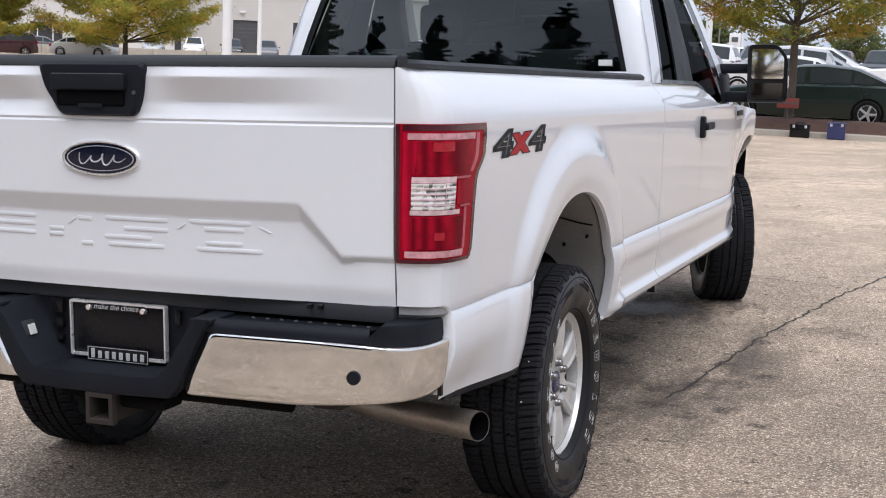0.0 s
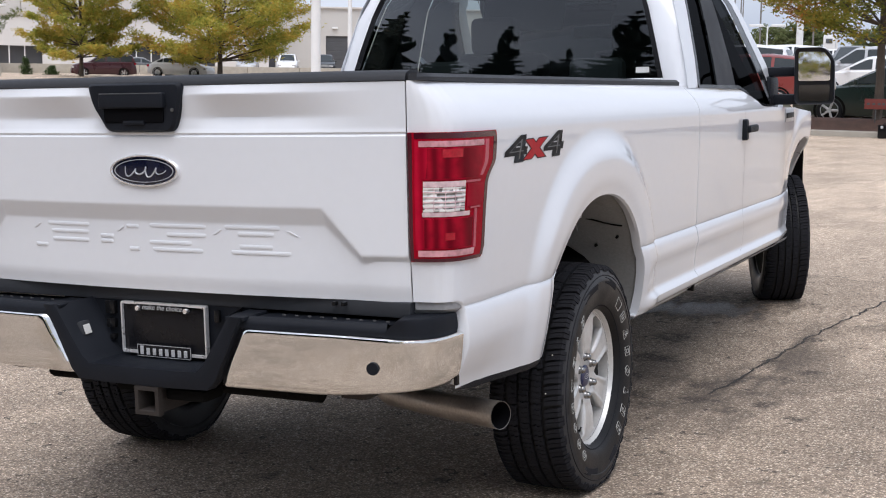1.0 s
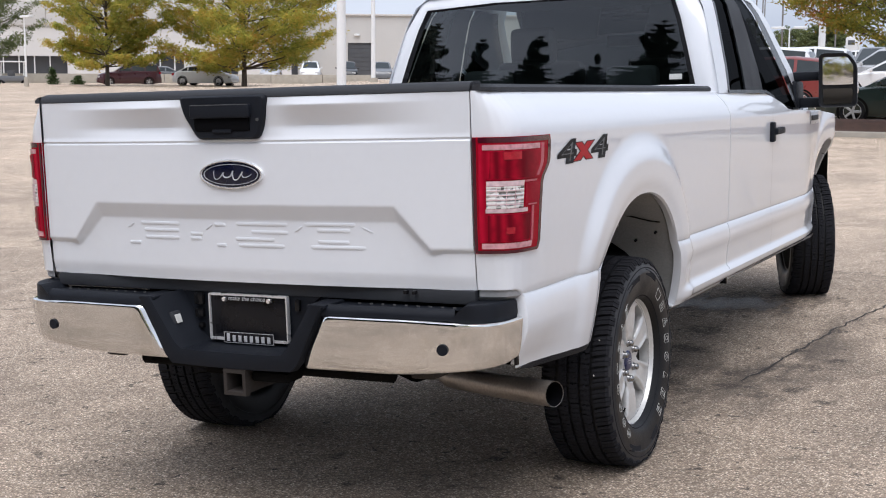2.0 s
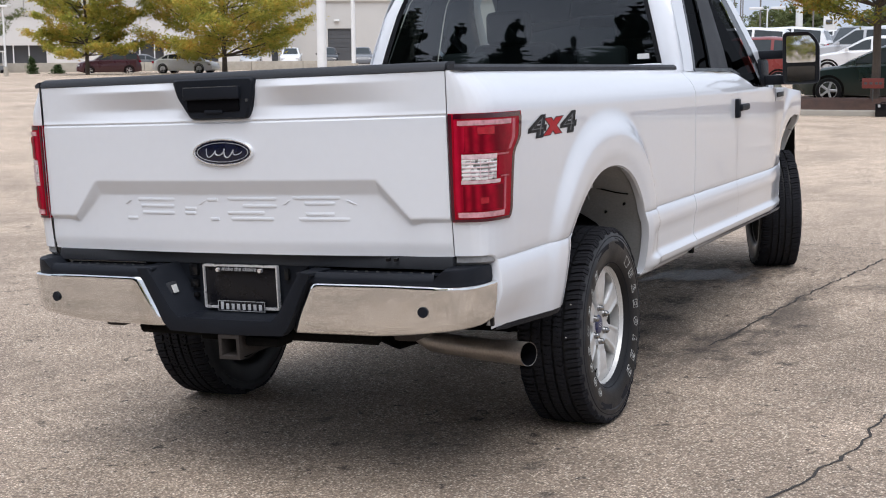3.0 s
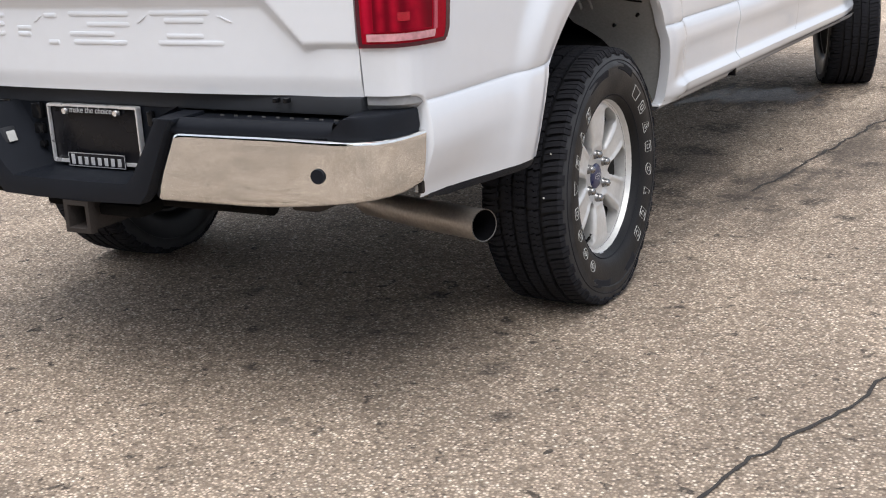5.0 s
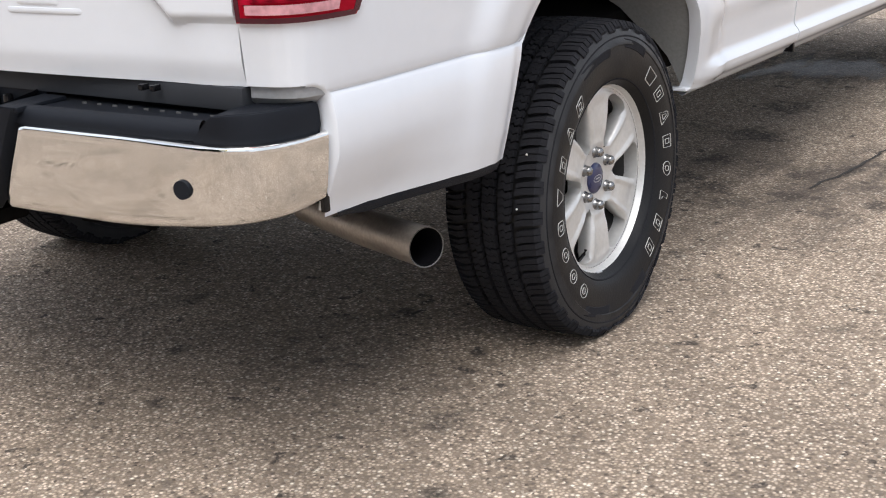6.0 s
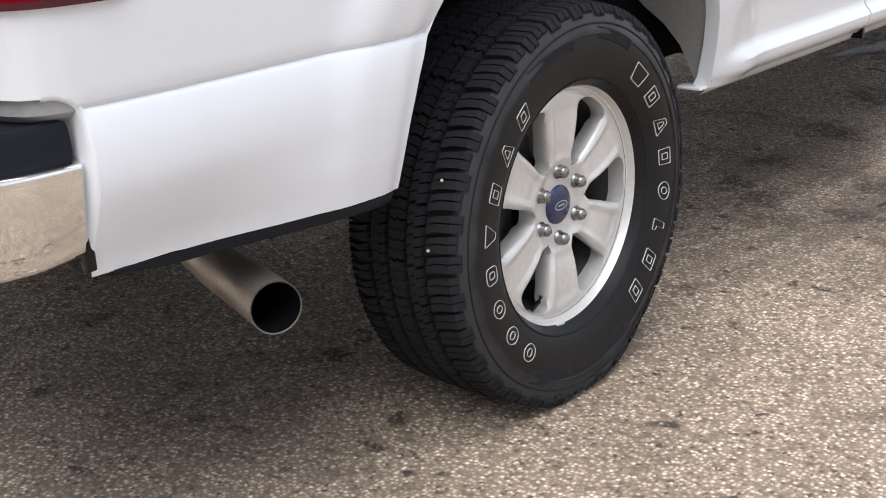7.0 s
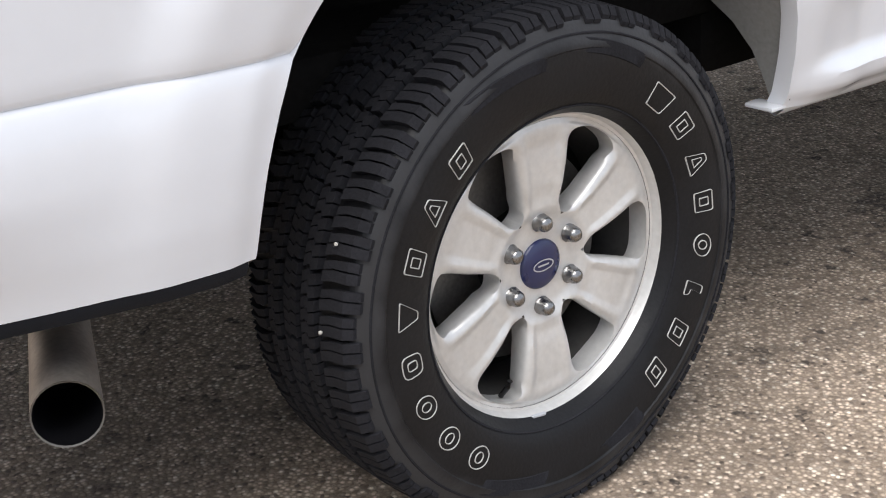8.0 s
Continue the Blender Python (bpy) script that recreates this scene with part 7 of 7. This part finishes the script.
SHAPES = {
    # half length, half width, belt heights along the body, roof: list of (x, z) for the cabin's top line
    "sedan": (2.28, 0.89, ((-2.28, 0.62), (-2.2, 0.86), (-1.75, 0.99), (-1.0, 1.02), (0.9, 0.96), (1.6, 0.86), (2.15, 0.72), (2.28, 0.52)), ((-1.85, 1.00), (-1.05, 1.36), (-0.3, 1.44), (0.25, 1.40), (1.15, 0.94))),
    "large_sedan": (2.48, 0.92, ((-2.48, 0.62), (-2.40, 0.88), (-1.95, 1.01), (-1.1, 1.02), (1.0, 0.96), (1.75, 0.87), (2.35, 0.72), (2.48, 0.52)), ((-2.05, 1.02), (-1.15, 1.40), (-0.35, 1.47), (0.25, 1.43), (1.28, 0.95))),
    "suv": (2.35, 0.93, ((-2.35, 0.66), (-2.3, 1.05), (-1.9, 1.12), (0.9, 1.08), (1.6, 1.02), (2.2, 0.86), (2.35, 0.55)), ((-2.28, 1.08), (-2.05, 1.62), (-1.0, 1.72), (0.2, 1.68), (1.10, 1.06))),
    "van": (2.52, 0.98, ((-2.52, 0.62), (-2.47, 1.05), (-2.0, 1.10), (1.0, 1.05), (1.7, 0.98), (2.35, 0.78), (2.52, 0.5)), ((-2.46, 1.06), (-2.22, 1.66), (-1.0, 1.76), (0.4, 1.70), (1.55, 1.02))),
}


CARS = {}


def car(name, shape, material, at, heading, label, group="parked cars"):
    """A parked car: shaped body, cabin, window panes, lamps, wheels."""
    made = CARS.get((shape, material.name))
    if made:
        return tagged(copy_thing(made, pose(*at, 0, 0, heading)), label, "car", group)
    hl, hw, belt, top = SHAPES[shape]
    ob = CARS[(shape, material.name)] = thing(name, pose(*at, 0, 0, heading), label, "car", group)
    rows = []
    for i in range(41):
        x = lerp(-hl, hl, i / 40)
        zb = curve_at(belt, x)
        nose = smooth((hl - abs(x)) / 0.45)
        w = hw * (0.74 + 0.26 * nose)
        low = 0.20 + 0.08 * (1 - nose)
        half = [(w * 0.90, low), (w * 0.985, low + 0.14), (w, lerp(low, zb, 0.55)), (w * 0.975, zb - 0.05), (w * 0.90, zb), (w * 0.55, zb + 0.025), (0, zb + 0.035)]
        ring = [(x, y, z) for y, z in half] + [(x, -y, z) for y, z in reversed(half[:-1])]
        rows.append(ring)
    v, f_ = grid(rows)
    n = len(rows[0])
    f_ = list(f_) + [tuple(range(n)), tuple(range(len(v) - n, len(v)))] + [(k * n, k * n + n - 1, (k + 1) * n + n - 1, (k + 1) * n) for k in range(40)]
    body = part("body", bm_of(v, f_), material, ob, angle=40)
    x0, x1 = top[0][0], top[-1][0]
    xs = [lerp(x0, x1, k / 24) for k in range(25)]

    def roof_z(x):
        return curve_at(top, x)

    def cabin_y(x, z):
        zb = curve_at(belt, x)
        return hw * (0.90 - 0.20 * max(0, (z - zb)) / 0.62)

    rows = []
    for x in xs:
        zb, zt = curve_at(belt, x) - 0.02, max(roof_z(x), curve_at(belt, x))
        half = [(cabin_y(x, lerp(zb, zt, t)), lerp(zb, zt, t)) for t in (0, 0.35, 0.7, 0.93)] + [(cabin_y(x, zt) * 0.86, zt + 0.012), (cabin_y(x, zt) * 0.4, zt + 0.035), (0, zt + 0.04)]
        rows.append([(x, y, z) for y, z in half] + [(x, -y, z) for y, z in reversed(half[:-1])])
    part("cabin", sheet(rows), material, ob, angle=40)
    # side panes
    cuts = {"large_sedan": ((-1.62, -1.12), (-1.04, -0.06), (0.05, 0.96)), "sedan": ((-1.45, -1.02), (-0.94, -0.02), (0.08, 0.86)), "suv": ((-2.02, -1.2), (-1.1, -0.2), (-0.1, 0.82)), "van": ((-2.18, -1.1), (-1.0, 0.05), (0.15, 1.05))}[shape]
    for sgn in (1, -1):
        for a, b_ in cuts:
            rr = []
            for k in range(7):
                x = lerp(a, b_, k / 6)
                zb, zt = curve_at(belt, x) + 0.03, max(roof_z(x) - 0.07, curve_at(belt, x) + 0.05)
                rr.append([(x, sgn * (cabin_y(x, z) + 0.006), z) for z in (zb, lerp(zb, zt, 0.5), zt)])
            part("window", sheet(rr), CAR_GLASS, ob)
        for wx in (-hl * 0.60, hl * 0.62):
            m = pose(wx, sgn * (hw - 0.10), 0.325, 0, 0, 90 if sgn > 0 else -90)
            ty = part("wheel", bm_of(*revolve(((-0.10, 0.20), (-0.10, 0.30), (-0.07, 0.325), (0.07, 0.325), (0.105, 0.30), (0.105, 0.215)), sides=28)), RUBBER, ob)
            ty.matrix_basis = m
            sp = bmesh.new()
            for q in range(5):
                add(sp, block(0.095, 0.12 * math.cos(q * 1.2566), 0.12 * math.sin(q * 1.2566), 0.02, 0.20, 0.06, 0.01, 1, Matrix.Rotation(q * 1.2566, 4, 'X')))
            add(sp, bm_of(*revolve(((0.10, 0.0), (0.10, 0.05), (0.085, 0.06)), sides=20)))
            add(sp, bm_of(*revolve(((0.08, 0.205), (0.108, 0.214), (0.104, 0.226)), sides=28)))
            part("rim", sp, CAR_RIM, ty)
            part("rim_back", bm_of(*revolve(((0.04, 0.0), (0.04, 0.215)), sides=24)), UNDER, ty)
            arch = bm_of(*revolve(((0.10, 0.33), (0.108, 0.34), (0.108, 0.385), (0.09, 0.39)), sides=36))
            ar = part("wheel_arch", arch, UNDER, ob)
            ar.matrix_basis = m
    # front and rear screens
    for x_a, x_b, nm in ((top[-2][0] + 0.08, top[-1][0] - 0.06, "windscreen"), (top[0][0] + 0.05, top[1][0] - 0.04, "rear_screen")):
        rr = []
        for k in range(6):
            x = lerp(x_a, x_b, k / 5)
            z = roof_z(x) + 0.047
            y = cabin_y(x, z) * 0.82
            rr.append([(x, q * y, z - 0.02 * abs(q) ** 2) for q in (-1, -0.5, 0, 0.5, 1)])
        part(nm, sheet(rr), CAR_GLASS, ob)
    for sgn in (1, -1):
        part("headlamp", block(hl - 0.16, sgn * hw * 0.66, curve_at(belt, hl - 0.12) - 0.09, 0.20, 0.34, 0.13, 0.04), LAMP_CLEAR, ob)
        part("tail_light", block(-hl + 0.10, sgn * hw * 0.74, curve_at(belt, -hl + 0.12) - 0.07, 0.16, 0.26, 0.15, 0.03), LAMP_RED, ob)
        part("wing_mirror", block(top[-1][0] - 0.35, sgn * (hw + 0.07), curve_at(belt, 0.8) + 0.06, 0.10, 0.18, 0.12, 0.03), material, ob)
    return ob


car("sedan", "large_sedan", P_GREEN, (-1.48, 31.4, LOT(31.4) - 0.13), 180, "dark green sedan parked behind the planting bed")
car("minivan", "van", P_SILVER, (2.6, 38.0, LOT(38.0)), 180, "silver minivan parked in the second row")
car("sport_utility", "suv", P_RED, (-7.4, 40.0, LOT(40.0) - 0.25), 180, "brick red sport utility parked in the lot")
car("sedan", "sedan", P_WHITE, (-3.4, 42.0, LOT(42.0)), 180, "white sedan parked beside the silver minivan")
car("sport_utility", "suv", P_MAROON, (-62.7, 74.8, 0.4), 224, "maroon sport utility parked near the building")
car("sedan", "sedan", P_WHITE, (-54.0, 72.6, 0.52), 10, "white sedan parked near the building")
car("sedan", "sedan", P_GREY, (-70.5, 89.0, 0.5), 40, "grey sedan parked near the building")
ROW = ((-19.0, 47.5, "sedan", P_WHITE, "white"), (-13.2, 47.0, "suv", P_GREY, "grey"), (-9.8, 48.5, "van", P_WHITE, "white"), (-4.6, 47.5, "suv", P_SILVER, "silver"), (0.6, 47.0, "suv", P_WHITE, "white"), (5.6, 46.5, "sedan", P_RED, "red"),
       (-14.6, 56.5, "van", P_WHITE, "white"), (-9.0, 57.0, "suv", P_WHITE, "white"), (-3.6, 56.0, "van", P_WHITE, "white"), (2.0, 56.5, "suv", P_MAROON, "maroon"), (7.6, 56.0, "suv", P_BLACK, "black"))
for x, y, sh, mt, col in ROW:
    car({"sedan": "sedan", "suv": "sport_utility", "van": "minivan"}[sh], sh, mt, (x, y, LOT(y)), 180 if y < 50 else 0, col + " car parked in a long row", "cars in the far rows")
PACKED = (P_WHITE, "white"), (P_SILVER, "silver"), (P_BLACK, "black"), (P_WHITE, "white"), (P_GREY, "grey"), (P_RED, "red"), (P_WHITE, "white"), (P_MAROON, "maroon")
for r_, (y, x0, x1, step, turn) in enumerate(((52.0, -20.0, 4.0, 5.6, 180), (63.0, -23.0, 3.0, 3.1, 90), (71.0, -26.0, 2.0, 3.1, 90), (80.0, -28.0, 2.0, 5.8, 0), (90.0, -30.0, 1.0, 3.4, 90), (101.0, -32.0, 0.0, 3.6, 90))):
    for k in range(int((x1 - x0) / step)):
        mt, col = PACKED[(k * 3 + r_ * 5) % 8]
        sh = ("suv", "sedan", "van", "suv")[(k * 7 + r_ * 3) % 4]
        x = x0 + step * k + 0.25 * math.sin(k * 5.1 + r_)
        car({"sedan": "sedan", "suv": "sport_utility", "van": "minivan"}[sh], sh, mt, (x, y, LOT(y)), turn + 180 * (k % 2), col + " car parked in a packed row", "cars in the far rows")
for x, y, sh, mt, col in ((-61.5, 98.4, "suv", P_WHITE, "white"), (-58.6, 100.0, "suv", P_BLACK, "black"), (-56.0, 101.8, "suv", P_GREY, "grey"), (-64.5, 96.5, "sedan", P_SILVER, "silver")):
    car({"sedan": "sedan", "suv": "sport_utility"}[sh], sh, mt, (x, y, 0.75), -60, col + " car parked against the low building", "cars in the far rows")


# ---- bags, sign and posts by the kerb ----
def crate(at, w, h, material, label):
    ob = thing("storage_crate", pose(*at, 0, 0, 4), label, "crate", "crates by the kerb")
    part("body", block(0, 0, h * 0.42, w, 0.30, h * 0.84, 0.03, 3), material, ob)
    part("lid", block(0, 0, h * 0.88, w * 1.04, 0.32, h * 0.14, 0.03, 3), material, ob)
    for x in (-0.3, 0.3):
        part("latch", block(w * x, -0.165, h * 0.80, 0.05, 0.02, 0.06, 0.008), MARK_SILVER, ob)
    part("handle", tube([(-w * 0.25, 0, h * 0.95), (-w * 0.2, 0, h * 1.05), (w * 0.2, 0, h * 1.05), (w * 0.25, 0, h * 0.95)], 0.012, 8), BLACK_TRIM, ob)


BLUE_BOX = surface("blue_plastic", (0.025, 0.03, 0.10), 0.5, 0, 0.2, 6, 60, 0.1)
crate((-0.97, 25.24, ground_z(-0.97, 25.24)), 0.40, 0.29, GLOSS_BLACK, "black lidded storage box standing at the kerb")
crate((-0.24, 25.26, ground_z(-0.24, 25.26)), 0.36, 0.37, BLUE_BOX, "blue lidded storage box standing at the kerb")
sign = thing("yard_sign", pose(-1.36, 26.12, 0.46), "small red yard sign in front of the maple", "sign")
part("board", block(0, 0, 0.44, 0.46, 0.02, 0.22, 0.008), surface("sign_red", (0.19, 0.035, 0.026), 0.5, 0, 0.15, 6, 60, 0), sign)
for k, x in enumerate((-0.15, -0.04, 0.07, 0.16)):
    part("sign_bar", block(x, -0.012, 0.44, 0.06, 0.004, 0.05, 0.0), RIB_GREY, sign)
part("stake", block(0, 0.015, 0.18, 0.022, 0.02, 0.40, 0.004), RIB_GREY, sign)


def lamp_post(at, height, radius, heads, label, arm=1.2):
    ob = thing("light_pole", pose(*at), label, "light pole", "light poles of the lot")
    part("base", tube([(0, 0, -0.1), (0, 0, 0.75)], radius * 2.0, 16), CONCRETE, ob)
    part("pole", tube([(0, 0, 0.7), (0, 0, height)], [radius, radius * 0.75], 12), POLE_WHITE, ob)
    for a in heads:
        c, s = math.cos(radians(a)), math.sin(radians(a))
        part("arm", tube([(0, 0, height - 0.1), (c * arm * 0.6, s * arm * 0.6, height)], radius * 0.35, 8), POLE_WHITE, ob)
        part("lamp_head", block(c * arm, s * arm, height, 0.75, 0.36, 0.14, 0.05, 2, Matrix.Rotation(radians(a), 4, 'Z')), POLE_WHITE, ob)


lamp_post((-20.67, 35.3, 0.35), 9.5, 0.165, (0, 180), "thick white light pole on a concrete foot")
lamp_post((-32.0, 57.6, 0.5), 9.5, 0.12, (90, 270), "white light pole in the lot")
lamp_post((-8.5, 55.7, LOT(55.7)), 9.0, 0.16, (0, 180), "white light pole between the parked rows")
lamp_post((-17.2, 74.8, LOT(75)), 3.9, 0.06, (160,), "slim street lamp with a flat head", 0.9)
lamp_post((-12.9, 70.0, LOT(70)), 2.9, 0.05, (0, 180), "slim street lamp with a flat head", 0.6)
lamp_post((-56.7, 58.0, 0.4), 4.4, 0.07, (0,), "white post lamp by the shrubs", 0.15)
for k, (x, y, h) in enumerate(((-22.2, 104, 11.0), (-19.9, 92, 10.5), (-16.3, 84, 11.0), (-13.6, 88, 8.5), (-23.4, 110, 7.5))):
    pl = thing("utility_pole", pose(x, y, LOT(y)), "thin dark utility pole far off", "utility pole", "distant poles")
    part("pole", tube([(0, 0, 0), (0, 0, h)], [0.06, 0.045], 8), GREY_WOOD, pl)
    part("crossbar", block(0, 0, h - 0.6, 1.2, 0.08, 0.08, 0.01), GREY_WOOD, pl)
board = thing("pole_sign", pose(-12.1, 85.5, LOT(85)), "white pole sign with a grey shape", "sign")
part("post", tube([(0.45, 0, 0), (0.45, 0, 2.75)], 0.07, 10), POLE_WHITE, board)
part("panel", block(0, -0.1, 2.2, 0.75, 0.2, 1.0, 0.05), POLE_WHITE, board)
part("sign_shape", block(0, -0.22, 2.3, 0.42, 0.03, 0.3, 0.02), DECAL_GREY, board)


# ---- buildings ----
def wall_run(name, a, b_, height, material, label, depth=14.0, base=0.3):
    """A building body whose front runs from a to b, as a thing with its own axes: x along the front, y inwards."""
    ang = math.degrees(math.atan2(b_[1] - a[1], b_[0] - a[0]))
    ob = thing(name, pose(a[0], a[1], base, 0, 0, ang), label, "building")
    return ob, math.hypot(b_[0] - a[0], b_[1] - a[1])


def opening_wall(parent, length, height, holes, material, thick_=0.4):
    """A front wall with openings that go through it, built of bays between sorted holes."""
    x = 0.0
    pieces = []
    for x0, x1, z0, z1 in sorted(holes):
        pieces.append(block((x + x0) / 2, thick_ / 2, height / 2, x0 - x, thick_, height))
        if z0 > 0.01:
            pieces.append(block((x0 + x1) / 2, thick_ / 2, z0 / 2, x1 - x0, thick_, z0))
        pieces.append(block((x0 + x1) / 2, thick_ / 2, (z1 + height) / 2, x1 - x0, thick_, height - z1))
        x = x1
    pieces.append(block((x + length) / 2, thick_ / 2, height / 2, length - x, thick_, height))
    for bm in pieces:
        part("wall_panel", bm, material, parent, weld=False, angle=0)


# showroom and workshop on the left of the lot
shop, L = wall_run("dealership_building", (-125.0, 82.6), (-80.0, 123.8), 15.0, WALL_WARM, "pale precast workshop building with dark bays and a grey band", base=0.3)
holes = [(6.0, 12.0, 0.3, 2.9), (13.0, 19.0, 0.3, 2.9), (20.0, 27.0, 0.3, 2.9), (27.5, 36.5, 0.3, 2.8), (45.6, 49.0, 0.0, 3.3), (50.5, 55.0, 0.0, 3.3)]
opening_wall(shop, L, 15.0, holes, WALL_WARM)
for x0, x1, z0, z1 in holes:
    part("bay_recess", block((x0 + x1) / 2, 1.2, (z0 + z1) / 2, x1 - x0 + 0.4, 0.1, z1 - z0 + 0.4), DOOR_DARK, shop)
    for k in range(int((x1 - x0) / 1.6)):
        part("mullion", block(x0 + 1.6 * (k + 0.5), 0.3, (z0 + z1) / 2, 0.12, 0.12, z1 - z0), POLE_WHITE, shop)
for k in range(7):
    part("wall_band", block(4.3 + 8.6 * k, -0.12, 7.35, 8.5, 0.2, 2.6, 0.03), WALL_GREY, shop)
for k in range(8):
    part("panel_joint", block(7.6 * k + 0.2, -0.02, 12.0, 0.08, 0.06, 6.0), DOOR_DARK, shop)
part("cornice", block(L / 2, -0.1, 14.9, L, 0.5, 0.3, 0.03), WALL_GREY, shop)
part("side_wall", block(L - 0.2, 8.0, 7.5, 0.4, 15.6, 15.0), WALL_WARM, shop)
part("side_wall", block(0.2, 8.0, 7.5, 0.4, 15.6, 15.0), WALL_WARM, shop)
part("roof", block(L / 2, 8.0, 14.6, L - 0.9, 15.0, 0.3), WALL_GREY, shop)

store, L2 = wall_run("warehouse_building", (-96.0, 136.0), (-52.0, 162.0), 8.4, WALL_GREY, "long low grey warehouse with roller doors", base=0.55)
doors = [(4.6, 7.6, 0.0, 4.6), (14.0, 17.1, 0.0, 4.7), (21.5, 24.5, 0.0, 4.7), (29.0, 32.0, 0.0, 4.7)]
opening_wall(store, L2, 8.2, doors, WALL_GREY)
for x0, x1, z0, z1 in doors:
    dr = part("roller_door", block((x0 + x1) / 2, 0.3, (z0 + z1) / 2, x1 - x0, 0.1, z1 - z0), DOOR_DARK, store)
    for k in range(8):
        part("door_slat", block((x0 + x1) / 2, 0.235, 0.3 + 0.56 * k, x1 - x0 - 0.1, 0.03, 0.46, 0.01, 1), DOOR_DARK, dr)
    part("wall_lamp", block((x0 + x1) / 2 - 0.4, -0.15, z1 + 1.0, 0.7, 0.3, 0.25, 0.05), POLE_WHITE, store)
part("roof_edge", block(L2 / 2, -0.05, 8.25, L2 + 0.2, 0.5, 0.22, 0.02), WALL_WARM, store)
part("roof", block(L2 / 2, 7.5, 8.05, L2 - 0.9, 14, 0.2), WALL_GREY, store)
part("side_wall", block(L2 - 0.2, 7.5, 4.1, 0.4, 14.2, 8.2), WALL_GREY, store)
part("side_wall", block(0.2, 7.5, 4.1, 0.4, 14.2, 8.2), WALL_GREY, store)

# low wall, island with shrubs and a cart in front of the workshop
lw = thing("low_wall", pose(-86.0, 66.0, 0.2, 0, 0, 42.5), "pale concrete retaining wall in front of the workshop", "wall")
for k in range(10):
    part("panel", block(2.2 + 4.4 * k, 0, 0.55, 4.36, 0.3, 1.1, 0.02), CONCRETE, lw)
isl = thing("planting_island", pose(-66.5, 67.0, 0.28, 0, 0, 42.5), "kerbed planting island with mulch and stones", "planting island")
part("kerb", block(0, 0, 0.06, 14, 2.6, 0.22, 0.08), CONCRETE, isl)
part("mulch", block(0, 0, 0.14, 13.5, 2.2, 0.16, 0.06), MULCH, isl)
for k, (dx, h, r) in enumerate(((2.6, 1.25, 0.55), (4.4, 0.7, 0.7), (-1.5, 0.6, 0.6), (-4.0, 0.7, 0.7))):
    c, s = math.cos(radians(42.5)), math.sin(radians(42.5))
    sh = thing("shrub", pose(-66.5 + c * dx, 67.0 + s * dx, 0.45), "small clipped green shrub on the island", "shrub", "shrubs on the island")
    rng = random.Random(200 + k)
    cs = [(Vector((rng.gauss(0, r * 0.35) * (1 - q), rng.gauss(0, r * 0.35) * (1 - q), h * q)), 1.0 - 0.6 * q) for q in [j / 40 for j in range(40)]]
    mesh_part("leaves", *leaf_cards(rng, cs, 14, 0.2, 0.12), GREEN_LEAF, sh)
    part("stem", tube([(0, 0, -0.1), (0, 0, h * 0.7)], 0.03, 6), BARK, sh)
cart = thing("golf_cart", pose(-72.5, 73.0, 0.35, 0, 0, 40), "white-roofed golf cart by the island", "golf cart")
part("canopy", block(0, 0, 1.85, 1.9, 1.2, 0.10, 0.04), POLE_WHITE, cart)
part("body", block(0, 0, 0.55, 2.2, 1.1, 0.45, 0.10), P_GREY, cart)
part("bench", block(-0.1, 0, 0.95, 0.5, 1.0, 0.4, 0.06), SEAT, cart)
for x in (-0.85, 0.85):
    for y in (-0.5, 0.5):
        part("post", tube([(x, y, 0.7), (x, y, 1.85)], 0.025, 6), POLE_WHITE, cart)
        w_ = part("wheel", bm_of(*revolve(((-0.09, 0.1), (-0.09, 0.2), (-0.05, 0.23), (0.05, 0.23), (0.09, 0.2), (0.09, 0.1)), sides=16)), RUBBER, cart)
        w_.matrix_basis = pose(x, y, 0.23, 0, 0, 90)
